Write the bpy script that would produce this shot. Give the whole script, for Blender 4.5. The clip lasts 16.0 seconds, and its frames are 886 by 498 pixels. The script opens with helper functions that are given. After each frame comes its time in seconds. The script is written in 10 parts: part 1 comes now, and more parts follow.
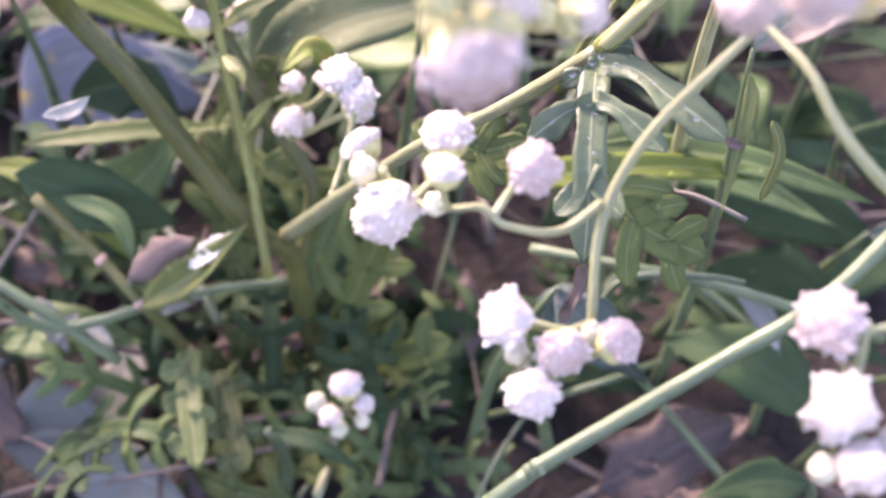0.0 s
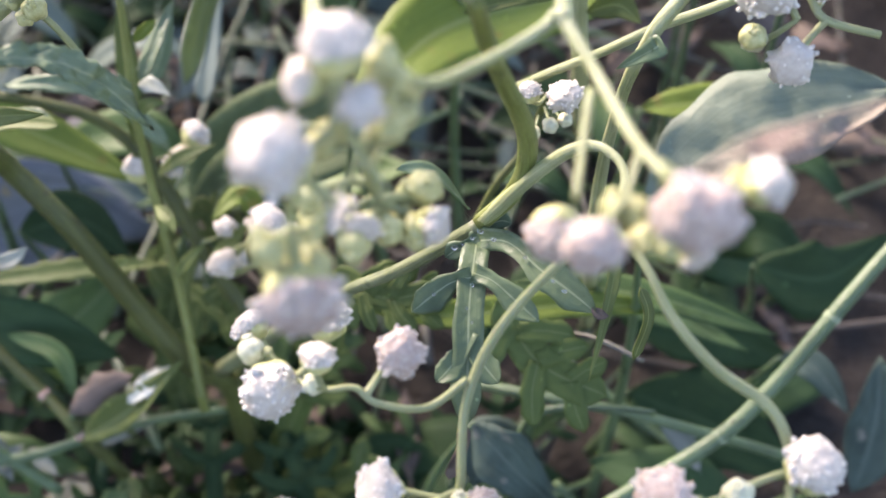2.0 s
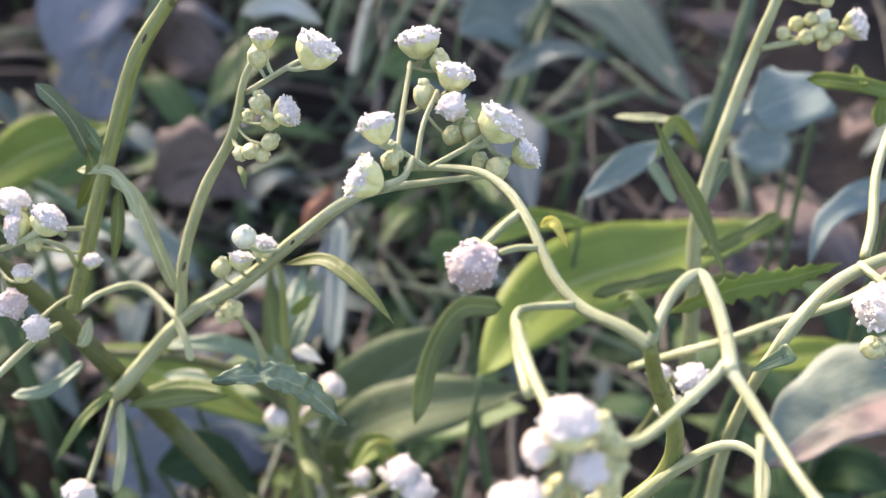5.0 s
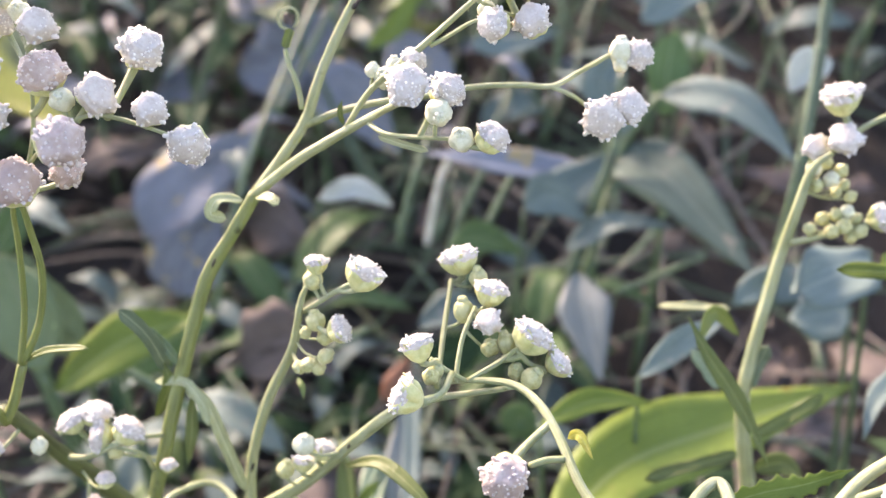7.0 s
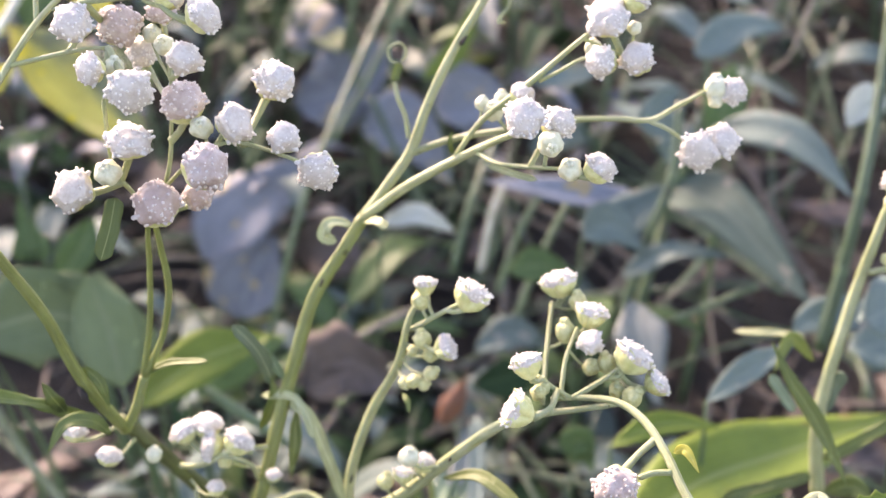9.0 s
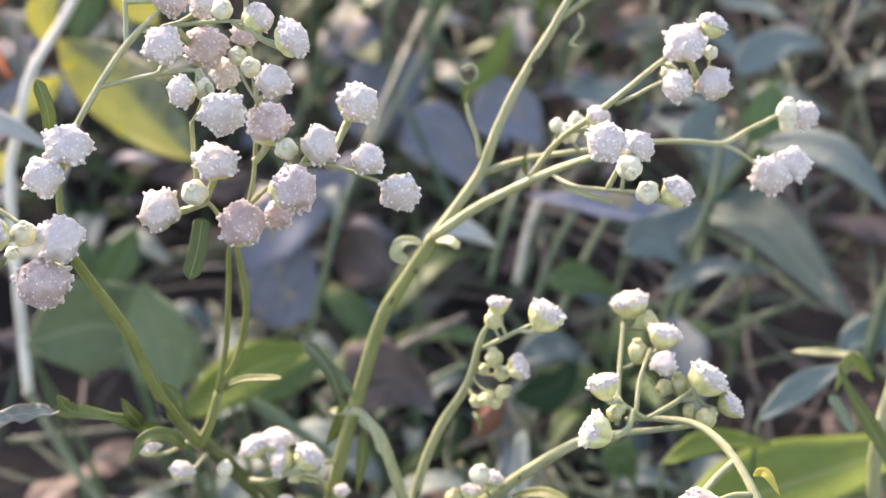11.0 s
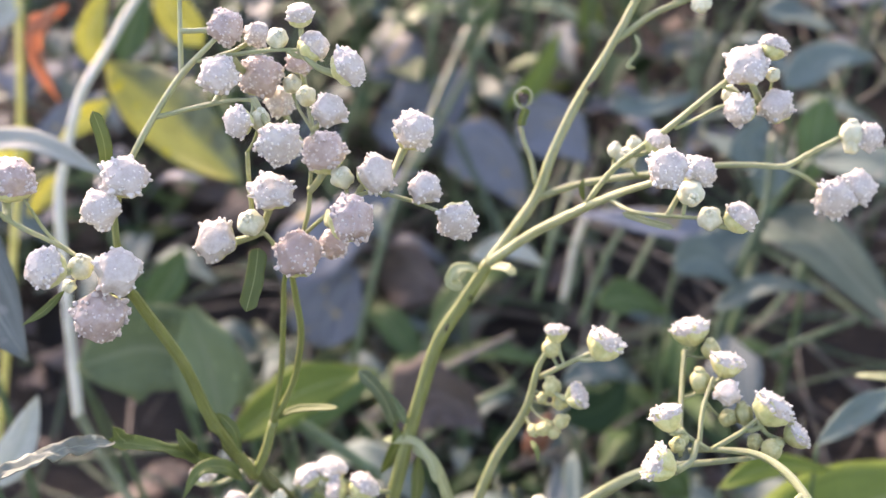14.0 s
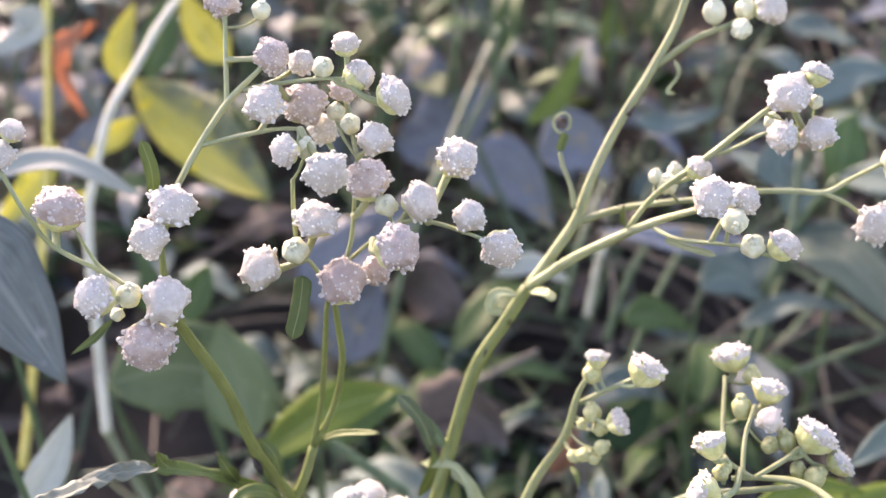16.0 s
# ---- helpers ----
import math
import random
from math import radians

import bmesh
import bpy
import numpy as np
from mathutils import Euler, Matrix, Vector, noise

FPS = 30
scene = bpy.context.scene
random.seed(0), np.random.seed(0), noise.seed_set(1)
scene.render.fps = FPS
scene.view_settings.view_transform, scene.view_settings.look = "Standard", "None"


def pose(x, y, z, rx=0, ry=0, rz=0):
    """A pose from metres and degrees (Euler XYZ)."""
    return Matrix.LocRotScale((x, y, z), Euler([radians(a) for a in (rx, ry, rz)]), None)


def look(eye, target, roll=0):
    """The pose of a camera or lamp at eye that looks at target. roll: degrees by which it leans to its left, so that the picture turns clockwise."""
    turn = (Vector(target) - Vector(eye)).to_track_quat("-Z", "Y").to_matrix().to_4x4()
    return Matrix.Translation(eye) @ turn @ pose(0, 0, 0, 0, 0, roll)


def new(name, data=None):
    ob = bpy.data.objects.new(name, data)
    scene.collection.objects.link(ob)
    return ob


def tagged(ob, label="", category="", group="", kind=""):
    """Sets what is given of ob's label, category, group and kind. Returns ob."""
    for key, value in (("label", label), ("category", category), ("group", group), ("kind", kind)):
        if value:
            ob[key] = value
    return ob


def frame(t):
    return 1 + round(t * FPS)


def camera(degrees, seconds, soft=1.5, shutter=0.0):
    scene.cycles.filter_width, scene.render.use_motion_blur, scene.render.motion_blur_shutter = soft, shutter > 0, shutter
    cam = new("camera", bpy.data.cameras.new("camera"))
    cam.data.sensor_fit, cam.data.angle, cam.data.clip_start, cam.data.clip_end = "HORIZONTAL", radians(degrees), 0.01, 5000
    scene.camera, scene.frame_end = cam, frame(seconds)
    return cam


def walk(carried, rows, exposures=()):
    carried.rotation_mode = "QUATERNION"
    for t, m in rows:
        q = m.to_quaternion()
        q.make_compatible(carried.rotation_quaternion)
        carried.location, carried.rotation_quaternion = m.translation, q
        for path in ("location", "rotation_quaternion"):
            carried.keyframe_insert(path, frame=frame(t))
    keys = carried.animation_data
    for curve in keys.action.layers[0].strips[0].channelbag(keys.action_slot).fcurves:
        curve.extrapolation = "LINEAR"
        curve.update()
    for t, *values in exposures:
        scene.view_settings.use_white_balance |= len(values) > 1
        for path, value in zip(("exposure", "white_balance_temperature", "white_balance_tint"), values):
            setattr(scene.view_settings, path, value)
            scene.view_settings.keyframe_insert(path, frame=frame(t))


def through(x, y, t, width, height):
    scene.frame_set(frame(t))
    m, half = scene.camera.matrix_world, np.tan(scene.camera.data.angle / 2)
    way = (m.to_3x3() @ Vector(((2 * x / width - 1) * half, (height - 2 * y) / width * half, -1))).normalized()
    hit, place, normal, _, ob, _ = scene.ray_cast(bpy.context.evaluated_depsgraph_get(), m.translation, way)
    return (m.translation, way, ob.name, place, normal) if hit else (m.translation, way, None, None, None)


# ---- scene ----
cam = camera(42.0, 16.0)
ROWS = [
    (0, 0.0051, 0.0116, 0.1830, 36.68, -1.56, -0.13),
    (0.5, 0.0092, 0.0120, 0.1872, 38.01, -1.60, -0.50),
    (1, 0.0143, 0.0133, 0.1898, 39.12, -1.65, -0.97),
    (1.5, 0.0147, 0.0129, 0.1937, 40.10, -1.40, -1.44),
    (2, 0.0139, 0.0127, 0.1948, 40.71, -1.61, -1.20),
    (2.5, 0.0125, 0.0126, 0.1961, 40.73, -1.45, -1.09),
    (3, 0.0126, 0.0128, 0.1966, 41.25, -1.57, -1.21),
    (3.5, 0.0116, 0.0126, 0.2015, 43.66, -1.06, -0.88),
    (4, 0.0116, 0.0122, 0.2031, 44.18, -1.00, -0.91),
    (4.5, 0.0070, 0.0107, 0.2078, 47.10, -0.52, -0.07),
    (5, 0.0026, 0.0101, 0.2137, 49.70, 0.25, 0.63),
    (7.5, 0.0100, 0.0067, 0.2262, 57.13, 4.80, 3.83),
    (8, 0.0075, 0.0064, 0.2264, 57.15, 4.40, 4.14),
    (8.5, 0.0037, 0.0034, 0.2282, 57.47, 4.26, 4.26),
    (9, 0.0000, 0.0000, 0.2300, 58.14, 4.37, 4.65),
    (9.5, -0.0064, -0.0016, 0.2305, 58.77, 3.85, 5.03),
    (12, -0.0082, 0.0001, 0.2339, 58.46, 4.91, 5.91),
    (12.5, -0.0091, 0.0007, 0.2341, 58.82, 5.20, 6.34),
    (13, -0.0091, 0.0004, 0.2344, 59.41, 5.26, 6.48),
    (13.5, -0.0096, 0.0006, 0.2341, 59.24, 5.31, 6.66),
    (14, -0.0096, 0.0013, 0.2334, 59.26, 5.52, 6.84),
    (14.5, -0.0096, 0.0019, 0.2335, 59.50, 5.74, 7.15),
    (15, -0.0160, 0.0008, 0.2350, 59.64, 5.27, 6.90),
    (15.5, -0.0154, 0.0012, 0.2356, 59.80, 5.49, 7.01),
    (16, -0.0129, 0.0017, 0.2356, 59.75, 5.76, 7.39),
]
EXPOSURES = [(0.0, 2.93, 7000, 53), (0.6, 2.50, 7000, 42), (1.5, 2.19, 6900, 26), (4.0, 2.23, 6950, 28), (5.5, 2.53, 7100, 31), (7.5, 2.66, 7500, 30), (9.0, 2.66, 7600, 33), (12.0, 2.38, 7550, 32), (16.0, 2.44, 7500, 34)]
walk(cam, [(t, pose(x, y, z, rx, ry, rz)) for t, x, y, z, rx, ry, rz in ROWS], EXPOSURES)
# a phone's small aperture, focused on the flower heads
cam.data.dof.use_dof, cam.data.dof.focus_distance, cam.data.dof.aperture_fstop = True, 0.117, 27.0

# ---- world, sun ----
SUN_EL, SUN_AZ = 34.0, -38.0          # degrees; the sun stands behind the plants, to the left
world = bpy.data.worlds.new("sky")
scene.world = world
world.use_nodes = True
wt = world.node_tree
sky = wt.nodes.new("ShaderNodeTexSky")
sky.sky_type, sky.sun_disc = "NISHITA", False
sky.sun_elevation, sky.sun_rotation = radians(SUN_EL), radians(SUN_AZ)
wt.links.new(sky.outputs[0], wt.nodes["Background"].inputs[0])
wt.nodes["Background"].inputs[1].default_value = 0.127
sun = new("sun", bpy.data.lights.new("sun", "SUN"))
sun.data.energy, sun.data.angle, sun.data.color = 2.6, radians(17), (1.0, 0.90, 0.76)
az, el = radians(SUN_AZ), radians(SUN_EL)
sun.matrix_world = look((math.sin(az) * math.cos(el) * 3, math.cos(az) * math.cos(el) * 3, math.sin(el) * 3), (0, 0, 0))


# ---- materials ----
def material(name):
    m = bpy.data.materials.new(name)
    m.use_nodes = True
    t = m.node_tree
    return m, t, t.nodes["Principled BSDF"]


def node(t, kind, **inputs):
    n = t.nodes.new(kind)
    for k, v in inputs.items():
        n.inputs[k.replace("_", " ")].default_value = v
    return n


def ramp(t, source, stops):
    r = t.nodes.new("ShaderNodeValToRGB")
    while len(r.color_ramp.elements) < len(stops):
        r.color_ramp.elements.new(0.5)
    for e, (p, c) in zip(r.color_ramp.elements, stops):
        e.position, e.color = p, (*c, 1)
    t.links.new(source, r.inputs[0])
    return r.outputs[0]


def noise_of(t, scale, detail=4, vector=None, rough=0.6):
    n = node(t, "ShaderNodeTexNoise", Scale=scale, Detail=detail, Roughness=rough)
    if vector:
        t.links.new(vector, n.inputs["Vector"])
    return n.outputs["Fac"]


def mixed(t, fac, a, b, kind="MIX"):
    m = t.nodes.new("ShaderNodeMix")
    m.data_type, m.blend_type = "RGBA", kind
    for i, v in ((0, fac), (6, a), (7, b)):
        if isinstance(v, (int, float)):
            m.inputs[i].default_value = v
        elif isinstance(v, tuple):
            m.inputs[i].default_value = (*v, 1)
        else:
            t.links.new(v, m.inputs[i])
    return m.outputs[2]


def bump(t, bsdf, height, strength, distance):
    b = node(t, "ShaderNodeBump", Strength=strength, Distance=distance)
    t.links.new(height, b.inputs["Height"])
    t.links.new(b.outputs[0], bsdf.inputs["Normal"])


def place(t):
    return t.nodes.new("ShaderNodeTexCoord").outputs["Object"]


def stem_material(name, low, mid, high, rough=0.5, streaks=0.42):
    """Ribbed herb stem: pale and dark streaks, short pale hairs, dark flecks."""
    m, t, b = material(name)
    p = place(t)
    uv = t.nodes.new("ShaderNodeTexCoord").outputs["UV"]
    mp = node(t, "ShaderNodeMapping")
    mp.inputs["Scale"].default_value = (1, 14, 1)
    t.links.new(uv, mp.inputs["Vector"])
    streak = noise_of(t, 1.6, 3, mp.outputs[0])
    c = ramp(t, noise_of(t, 120, 5, p), [(0.25, low), (0.5, mid), (0.75, high)])
    c = mixed(t, streaks, c, ramp(t, streak, [(0.38, low), (0.62, high)]))
    fleck = ramp(t, noise_of(t, 260, 2, p), [(0.67, (0, 0, 0)), (0.74, (0.8, 0.8, 0.8))])
    c = mixed(t, fleck, c, tuple(v * 0.25 for v in low))
    t.links.new(c, b.inputs["Base Color"])
    b.inputs["Roughness"].default_value = rough
    b.inputs["Subsurface Weight"].default_value = 0.15
    b.inputs["Subsurface Radius"].default_value = (0.3, 0.4, 0.1)
    b.inputs["Subsurface Scale"].default_value = 0.002
    bump(t, b, mixed(t, 0.5, streak, noise_of(t, 1500, 4, p)), 0.6, 0.0004)
    return m


def leaf_material(name, dark, light, vein, gloss=0.45, through=0.3, veins=9.0, spots=0.0, spot=(0.2, 0.12, 0.06), edge=None, grain=1.0, sheen=0.3, stripes=0.45):
    """Blade with long veins, blotches at two scales, fine relief and some light through it."""
    m, t, b = material(name)
    p = place(t)
    uv = t.nodes.new("ShaderNodeTexCoord").outputs["UV"]
    sep = t.nodes.new("ShaderNodeSeparateXYZ")
    t.links.new(uv, sep.inputs[0])
    c = ramp(t, noise_of(t, 45 * grain, 5, p), [(0.3, dark), (0.7, light)])
    c = mixed(t, 0.25, c, ramp(t, noise_of(t, 420 * grain, 3, p), [(0.3, dark), (0.7, light)]))
    info = t.nodes.new("ShaderNodeObjectInfo")
    hue = node(t, "ShaderNodeHueSaturation", Saturation=1.0)
    rng = node(t, "ShaderNodeMapRange")
    rng.inputs["To Min"].default_value, rng.inputs["To Max"].default_value = 0.75, 1.25
    t.links.new(info.outputs["Random"], rng.inputs["Value"])
    t.links.new(rng.outputs[0], hue.inputs["Value"])
    t.links.new(c, hue.inputs["Color"])
    c = hue.outputs[0]
    wave = node(t, "ShaderNodeTexWave", Scale=veins, Distortion=0.6, Detail=1.0)
    wave.wave_type, wave.bands_direction = "BANDS", "X"
    t.links.new(uv, wave.inputs["Vector"])
    line = ramp(t, wave.outputs["Fac"], [(0.80, (0, 0, 0)), (0.98, (1, 1, 1))])
    half = node(t, "ShaderNodeMath")
    half.operation = "MULTIPLY"
    half.inputs[1].default_value = 0.5 * stripes
    t.links.new(line, half.inputs[0])
    c = mixed(t, half.outputs[0], c, vein)
    mp = node(t, "ShaderNodeMapping")
    mp.inputs["Scale"].default_value = (veins * 3.0, 1.6, 1)
    t.links.new(uv, mp.inputs["Vector"])
    streak = noise_of(t, 2.0, 4, mp.outputs[0], 0.65)
    c = mixed(t, stripes, c, ramp(t, streak, [(0.36, tuple(v * 0.72 for v in dark)), (0.64, tuple(min(0.9, v * 1.25) for v in light))]))
    speck = ramp(t, noise_of(t, 520 * grain, 2, p), [(0.70, (0, 0, 0)), (0.74, (0.7, 0.7, 0.7))])
    c = mixed(t, speck, c, tuple(min(0.8, v * 1.9) for v in light))
    stain = ramp(t, noise_of(t, 85 * grain, 3, p), [(0.60, (0, 0, 0)), (0.72, (0.6, 0.6, 0.6))])
    c = mixed(t, stain, c, tuple(v * 0.55 for v in dark))
    rib = node(t, "ShaderNodeMath")
    rib.operation = "ABSOLUTE"
    off = node(t, "ShaderNodeMath")
    off.operation = "SUBTRACT"
    off.inputs[1].default_value = 0.5
    t.links.new(sep.outputs[0], off.inputs[0])
    t.links.new(off.outputs[0], rib.inputs[0])
    mid = ramp(t, rib.outputs[0], [(0.015, (1, 1, 1)), (0.045, (0, 0, 0))])
    c = mixed(t, mid, c, vein)
    if edge:
        far = ramp(t, sep.outputs[0], [(0.45, (0, 0, 0)), (0.62, (1, 1, 1))])
        torn = mixed(t, 0.55, far, ramp(t, noise_of(t, 70, 4, p), [(0.4, (0, 0, 0)), (0.6, (1, 1, 1))]), "MULTIPLY")
        c = mixed(t, torn, c, ramp(t, noise_of(t, 160, 5, p), [(0.3, edge), (0.7, tuple(v * 2.2 for v in edge))]))
    if spots:
        s = ramp(t, noise_of(t, 150 * grain, 2, p), [(0.66 - spots * 0.1, (0, 0, 0)), (0.70, (1, 1, 1))])
        c = mixed(t, s, c, spot)
    t.links.new(c, b.inputs["Base Color"])
    shine = node(t, "ShaderNodeMapRange")
    shine.inputs["To Min"].default_value, shine.inputs["To Max"].default_value = gloss - 0.12, gloss + 0.2
    t.links.new(noise_of(t, 140 * grain, 3, p), shine.inputs["Value"])
    t.links.new(shine.outputs[0], b.inputs["Roughness"])
    bump(t, b, mixed(t, 0.6 if stripes > 0.3 else 0.9, streak, noise_of(t, 700 * grain, 4, p)), 0.5 if stripes > 0.3 else 0.8, 0.0003)
    b.inputs["Specular IOR Level"].default_value = sheen
    tr = node(t, "ShaderNodeBsdfTranslucent")
    t.links.new(c, tr.inputs["Color"])
    mx = node(t, "ShaderNodeMixShader", Fac=through)
    t.links.new(b.outputs[0], mx.inputs[1])
    t.links.new(tr.outputs[0], mx.inputs[2])
    t.links.new(mx.outputs[0], t.nodes["Material Output"].inputs[0])
    return m


def petal_material(name, pale, shade, deep):
    """Waxy floret: pale, with warmer hollows between the knobs."""
    m, t, b = material(name)
    p = place(t)
    c = ramp(t, noise_of(t, 4.5, 3, p), [(0.35, shade), (0.62, pale)])
    c = mixed(t, 0.3, c, ramp(t, noise_of(t, 13, 2, p), [(0.35, deep), (0.6, pale)]))
    t.links.new(c, b.inputs["Base Color"])
    b.inputs["Roughness"].default_value = 0.42
    b.inputs["Subsurface Weight"].default_value = 0.3
    b.inputs["Subsurface Radius"].default_value = (1.0, 0.8, 0.6)
    b.inputs["Subsurface Scale"].default_value = 0.0008
    bump(t, b, noise_of(t, 26, 3, p), 0.5, 0.0001)
    return m


def plain_rough(name, stops, scale, rough=0.85, relief=0.5, fine=600, depth=0.0006):
    m, t, b = material(name)
    p = place(t)
    c = ramp(t, noise_of(t, scale, 6, p, 0.7), stops)
    c = mixed(t, 0.4, c, ramp(t, noise_of(t, fine, 4, p), [(0.3, stops[0][1]), (0.7, stops[-1][1])]))
    t.links.new(c, b.inputs["Base Color"])
    b.inputs["Roughness"].default_value = rough
    bump(t, b, noise_of(t, fine, 5, p), relief, depth)
    return m


STEM = stem_material("herb_stem", (0.14, 0.162, 0.06), (0.245, 0.275, 0.125), (0.385, 0.415, 0.25))
# Darker, more olive variant of the herb stem.
STEM_DARK = stem_material("dark_herb_stem", (0.030, 0.038, 0.006), (0.054, 0.068, 0.012), (0.095, 0.115, 0.028), 0.6)
STEM_MID = stem_material("olive_herb_stem", (0.075, 0.094, 0.018), (0.135, 0.162, 0.038), (0.225, 0.26, 0.085))
STEM_GREY = stem_material("greyish_herb_stem", (0.075, 0.092, 0.042), (0.125, 0.15, 0.072), (0.21, 0.235, 0.13))
STALK = stem_material("grass_stalk", (0.044, 0.075, 0.035), (0.068, 0.115, 0.053), (0.10, 0.155, 0.077), 0.45, 0.15)
# Darker copy of the grass stalk, with shade put into its colour.
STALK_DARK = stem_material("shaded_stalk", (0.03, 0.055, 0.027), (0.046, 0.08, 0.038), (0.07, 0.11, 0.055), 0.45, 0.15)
DRY_STALK = stem_material("dry_grey_stalk", (0.05, 0.05, 0.04), (0.085, 0.084, 0.066), (0.15, 0.148, 0.12), 0.6)
# Pale because the sunlight on the stalk is put into its colour.
STALK_PALE = stem_material("pale_sunlit_stalk", (0.36, 0.37, 0.26), (0.50, 0.50, 0.385), (0.64, 0.64, 0.53), 0.55)
STALK_YELLOW = stem_material("yellow_stalk", (0.40, 0.34, 0.06), (0.55, 0.48, 0.10), (0.66, 0.60, 0.22), 0.5)
WHITE = petal_material("white_floret", (0.51, 0.475, 0.405), (0.40, 0.36, 0.30), (0.40, 0.335, 0.28))
PINK = petal_material("faded_floret", (0.43, 0.36, 0.31), (0.31, 0.235, 0.195), (0.31, 0.225, 0.185))
BROWN = petal_material("withered_floret", (0.40, 0.31, 0.265), (0.30, 0.22, 0.18), (0.36, 0.275, 0.225))
FADED_FLORET = petal_material("faded_floret_knob", (0.60, 0.54, 0.475), (0.52, 0.44, 0.38), (0.52, 0.44, 0.38))
FLORET = petal_material("floret_knob", (0.71, 0.67, 0.585), (0.63, 0.585, 0.50), (0.61, 0.56, 0.475))
CUP = petal_material("green_bract", (0.53, 0.53, 0.26), (0.38, 0.395, 0.15), (0.42, 0.43, 0.18))
BUD = petal_material("bud_skin", (0.58, 0.585, 0.43), (0.44, 0.455, 0.28), (0.50, 0.51, 0.34))
OLIVE_BUD = petal_material("olive_bud_skin", (0.46, 0.46, 0.23), (0.31, 0.32, 0.12), (0.37, 0.36, 0.16))
HERB_LEAF = leaf_material("herb_leaf", (0.105, 0.148, 0.042), (0.20, 0.25, 0.085), (0.25, 0.29, 0.11), 0.42, 0.45, 5.0, stripes=0.12)
FERN_LEAF = leaf_material("olive_fern_leaf", (0.052, 0.080, 0.026), (0.10, 0.142, 0.05), (0.15, 0.18, 0.08), 0.5, 0.25, 5.0, sheen=0.2, stripes=0.1)
FOOT_LEAF = leaf_material("lower_cut_leaf", (0.062, 0.10, 0.028), (0.125, 0.175, 0.055), (0.17, 0.21, 0.085), 0.5, 0.4, 5.0, sheen=0.2, stripes=0.1)
SOFT_LEAF = leaf_material("soft_green_leaf", (0.095, 0.14, 0.065), (0.16, 0.21, 0.105), (0.19, 0.235, 0.13), 0.55, 0.35, 7.0, sheen=0.2, stripes=0.2)
# White of a sun glint, given as a leaf colour.
GLINT_WHITE = leaf_material("glint_white_leaf", (0.48, 0.51, 0.44), (0.68, 0.70, 0.63), (0.4, 0.45, 0.33), 0.38, 0.3, 5.0, stripes=0.1)
WET_LEAF = leaf_material("wet_lobed_leaf", (0.075, 0.125, 0.06), (0.155, 0.22, 0.115), (0.26, 0.32, 0.19), 0.32, 0.3, 5.0, sheen=0.45, stripes=0.14)
SILVER_LEAF = leaf_material("silvery_lobed_leaf", (0.09, 0.135, 0.075), (0.17, 0.23, 0.13), (0.26, 0.31, 0.19), 0.34, 0.2, 2.0, sheen=0.4, stripes=0.15)
LIME_LEAF = leaf_material("lime_leaf", (0.11, 0.165, 0.028), (0.195, 0.265, 0.055), (0.25, 0.31, 0.10), 0.45, 0.4, 8.0, 0.2, (0.2, 0.2, 0.05), sheen=0.2, stripes=0.35)
# Yellow leaf, brightened in colour for the sun on it.
YELLOW_LEAF = leaf_material("yellow_leaf", (0.40, 0.40, 0.06), (0.74, 0.68, 0.18), (0.62, 0.62, 0.25), 0.4, 0.55, 8.0, 0.5, (0.22, 0.30, 0.05))
CREAM_LEAF = leaf_material("pale_stem_leaf", (0.24, 0.28, 0.12), (0.40, 0.43, 0.24), (0.5, 0.52, 0.34), 0.45, 0.25, 3.0)
GREEN_LEAF = leaf_material("mid_green_leaf", (0.06, 0.115, 0.035), (0.115, 0.19, 0.065), (0.17, 0.24, 0.10), 0.45, 0.35, 8.0)
# Green leaf colour darkened to hold the deep shade under the weeds.
SHADED_LEAF = leaf_material("shade_darkened_leaf", (0.018, 0.042, 0.018), (0.037, 0.074, 0.031), (0.042, 0.08, 0.036), 0.55, 0.2, 7.0, sheen=0.1, stripes=0.2)
BLUE_LEAF = leaf_material("dull_bluish_leaf", (0.08, 0.12, 0.10), (0.155, 0.21, 0.18), (0.17, 0.22, 0.18), 0.55, 0.22, 8.0, 0.3, (0.25, 0.25, 0.2))
DAY_LEAF = leaf_material("dayflower_leaf", (0.030, 0.052, 0.041), (0.064, 0.096, 0.078), (0.08, 0.11, 0.088), 0.58, 0.12, 5.0, 0.2, (0.15, 0.15, 0.12), sheen=0.15)
SLATE_LEAF = leaf_material("slate_green_leaf", (0.10, 0.125, 0.11), (0.19, 0.22, 0.20), (0.2, 0.23, 0.2), 0.45, 0.2, 6.0, 0.3, (0.28, 0.29, 0.26))
GREY_LEAF = leaf_material("grey_violet_leaf", (0.092, 0.108, 0.12), (0.195, 0.215, 0.235), (0.16, 0.18, 0.19), 0.42, 0.15, 6.0, 0.5, (0.33, 0.25, 0.10))
# Pale copies for far leaves, with the sunshine put into the colour.
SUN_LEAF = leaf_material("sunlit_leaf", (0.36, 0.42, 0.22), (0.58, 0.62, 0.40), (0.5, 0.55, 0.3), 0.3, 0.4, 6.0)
SUN_DEAD = leaf_material("sunlit_dead_leaf", (0.42, 0.33, 0.26), (0.66, 0.55, 0.45), (0.5, 0.4, 0.3), 0.5, 0.3, 6.0)
GROUND_LEAF = leaf_material("grey_green_ground_leaf", (0.13, 0.145, 0.115), (0.23, 0.25, 0.205), (0.26, 0.28, 0.23), 0.6, 0.1, 6.0, 0.2, (0.2, 0.2, 0.15), sheen=0.15, stripes=0.2)
PALE_LEAF = leaf_material("pale_leaf_back", (0.31, 0.345, 0.285), (0.46, 0.49, 0.42), (0.36, 0.40, 0.31), 0.5, 0.3, 8.0)
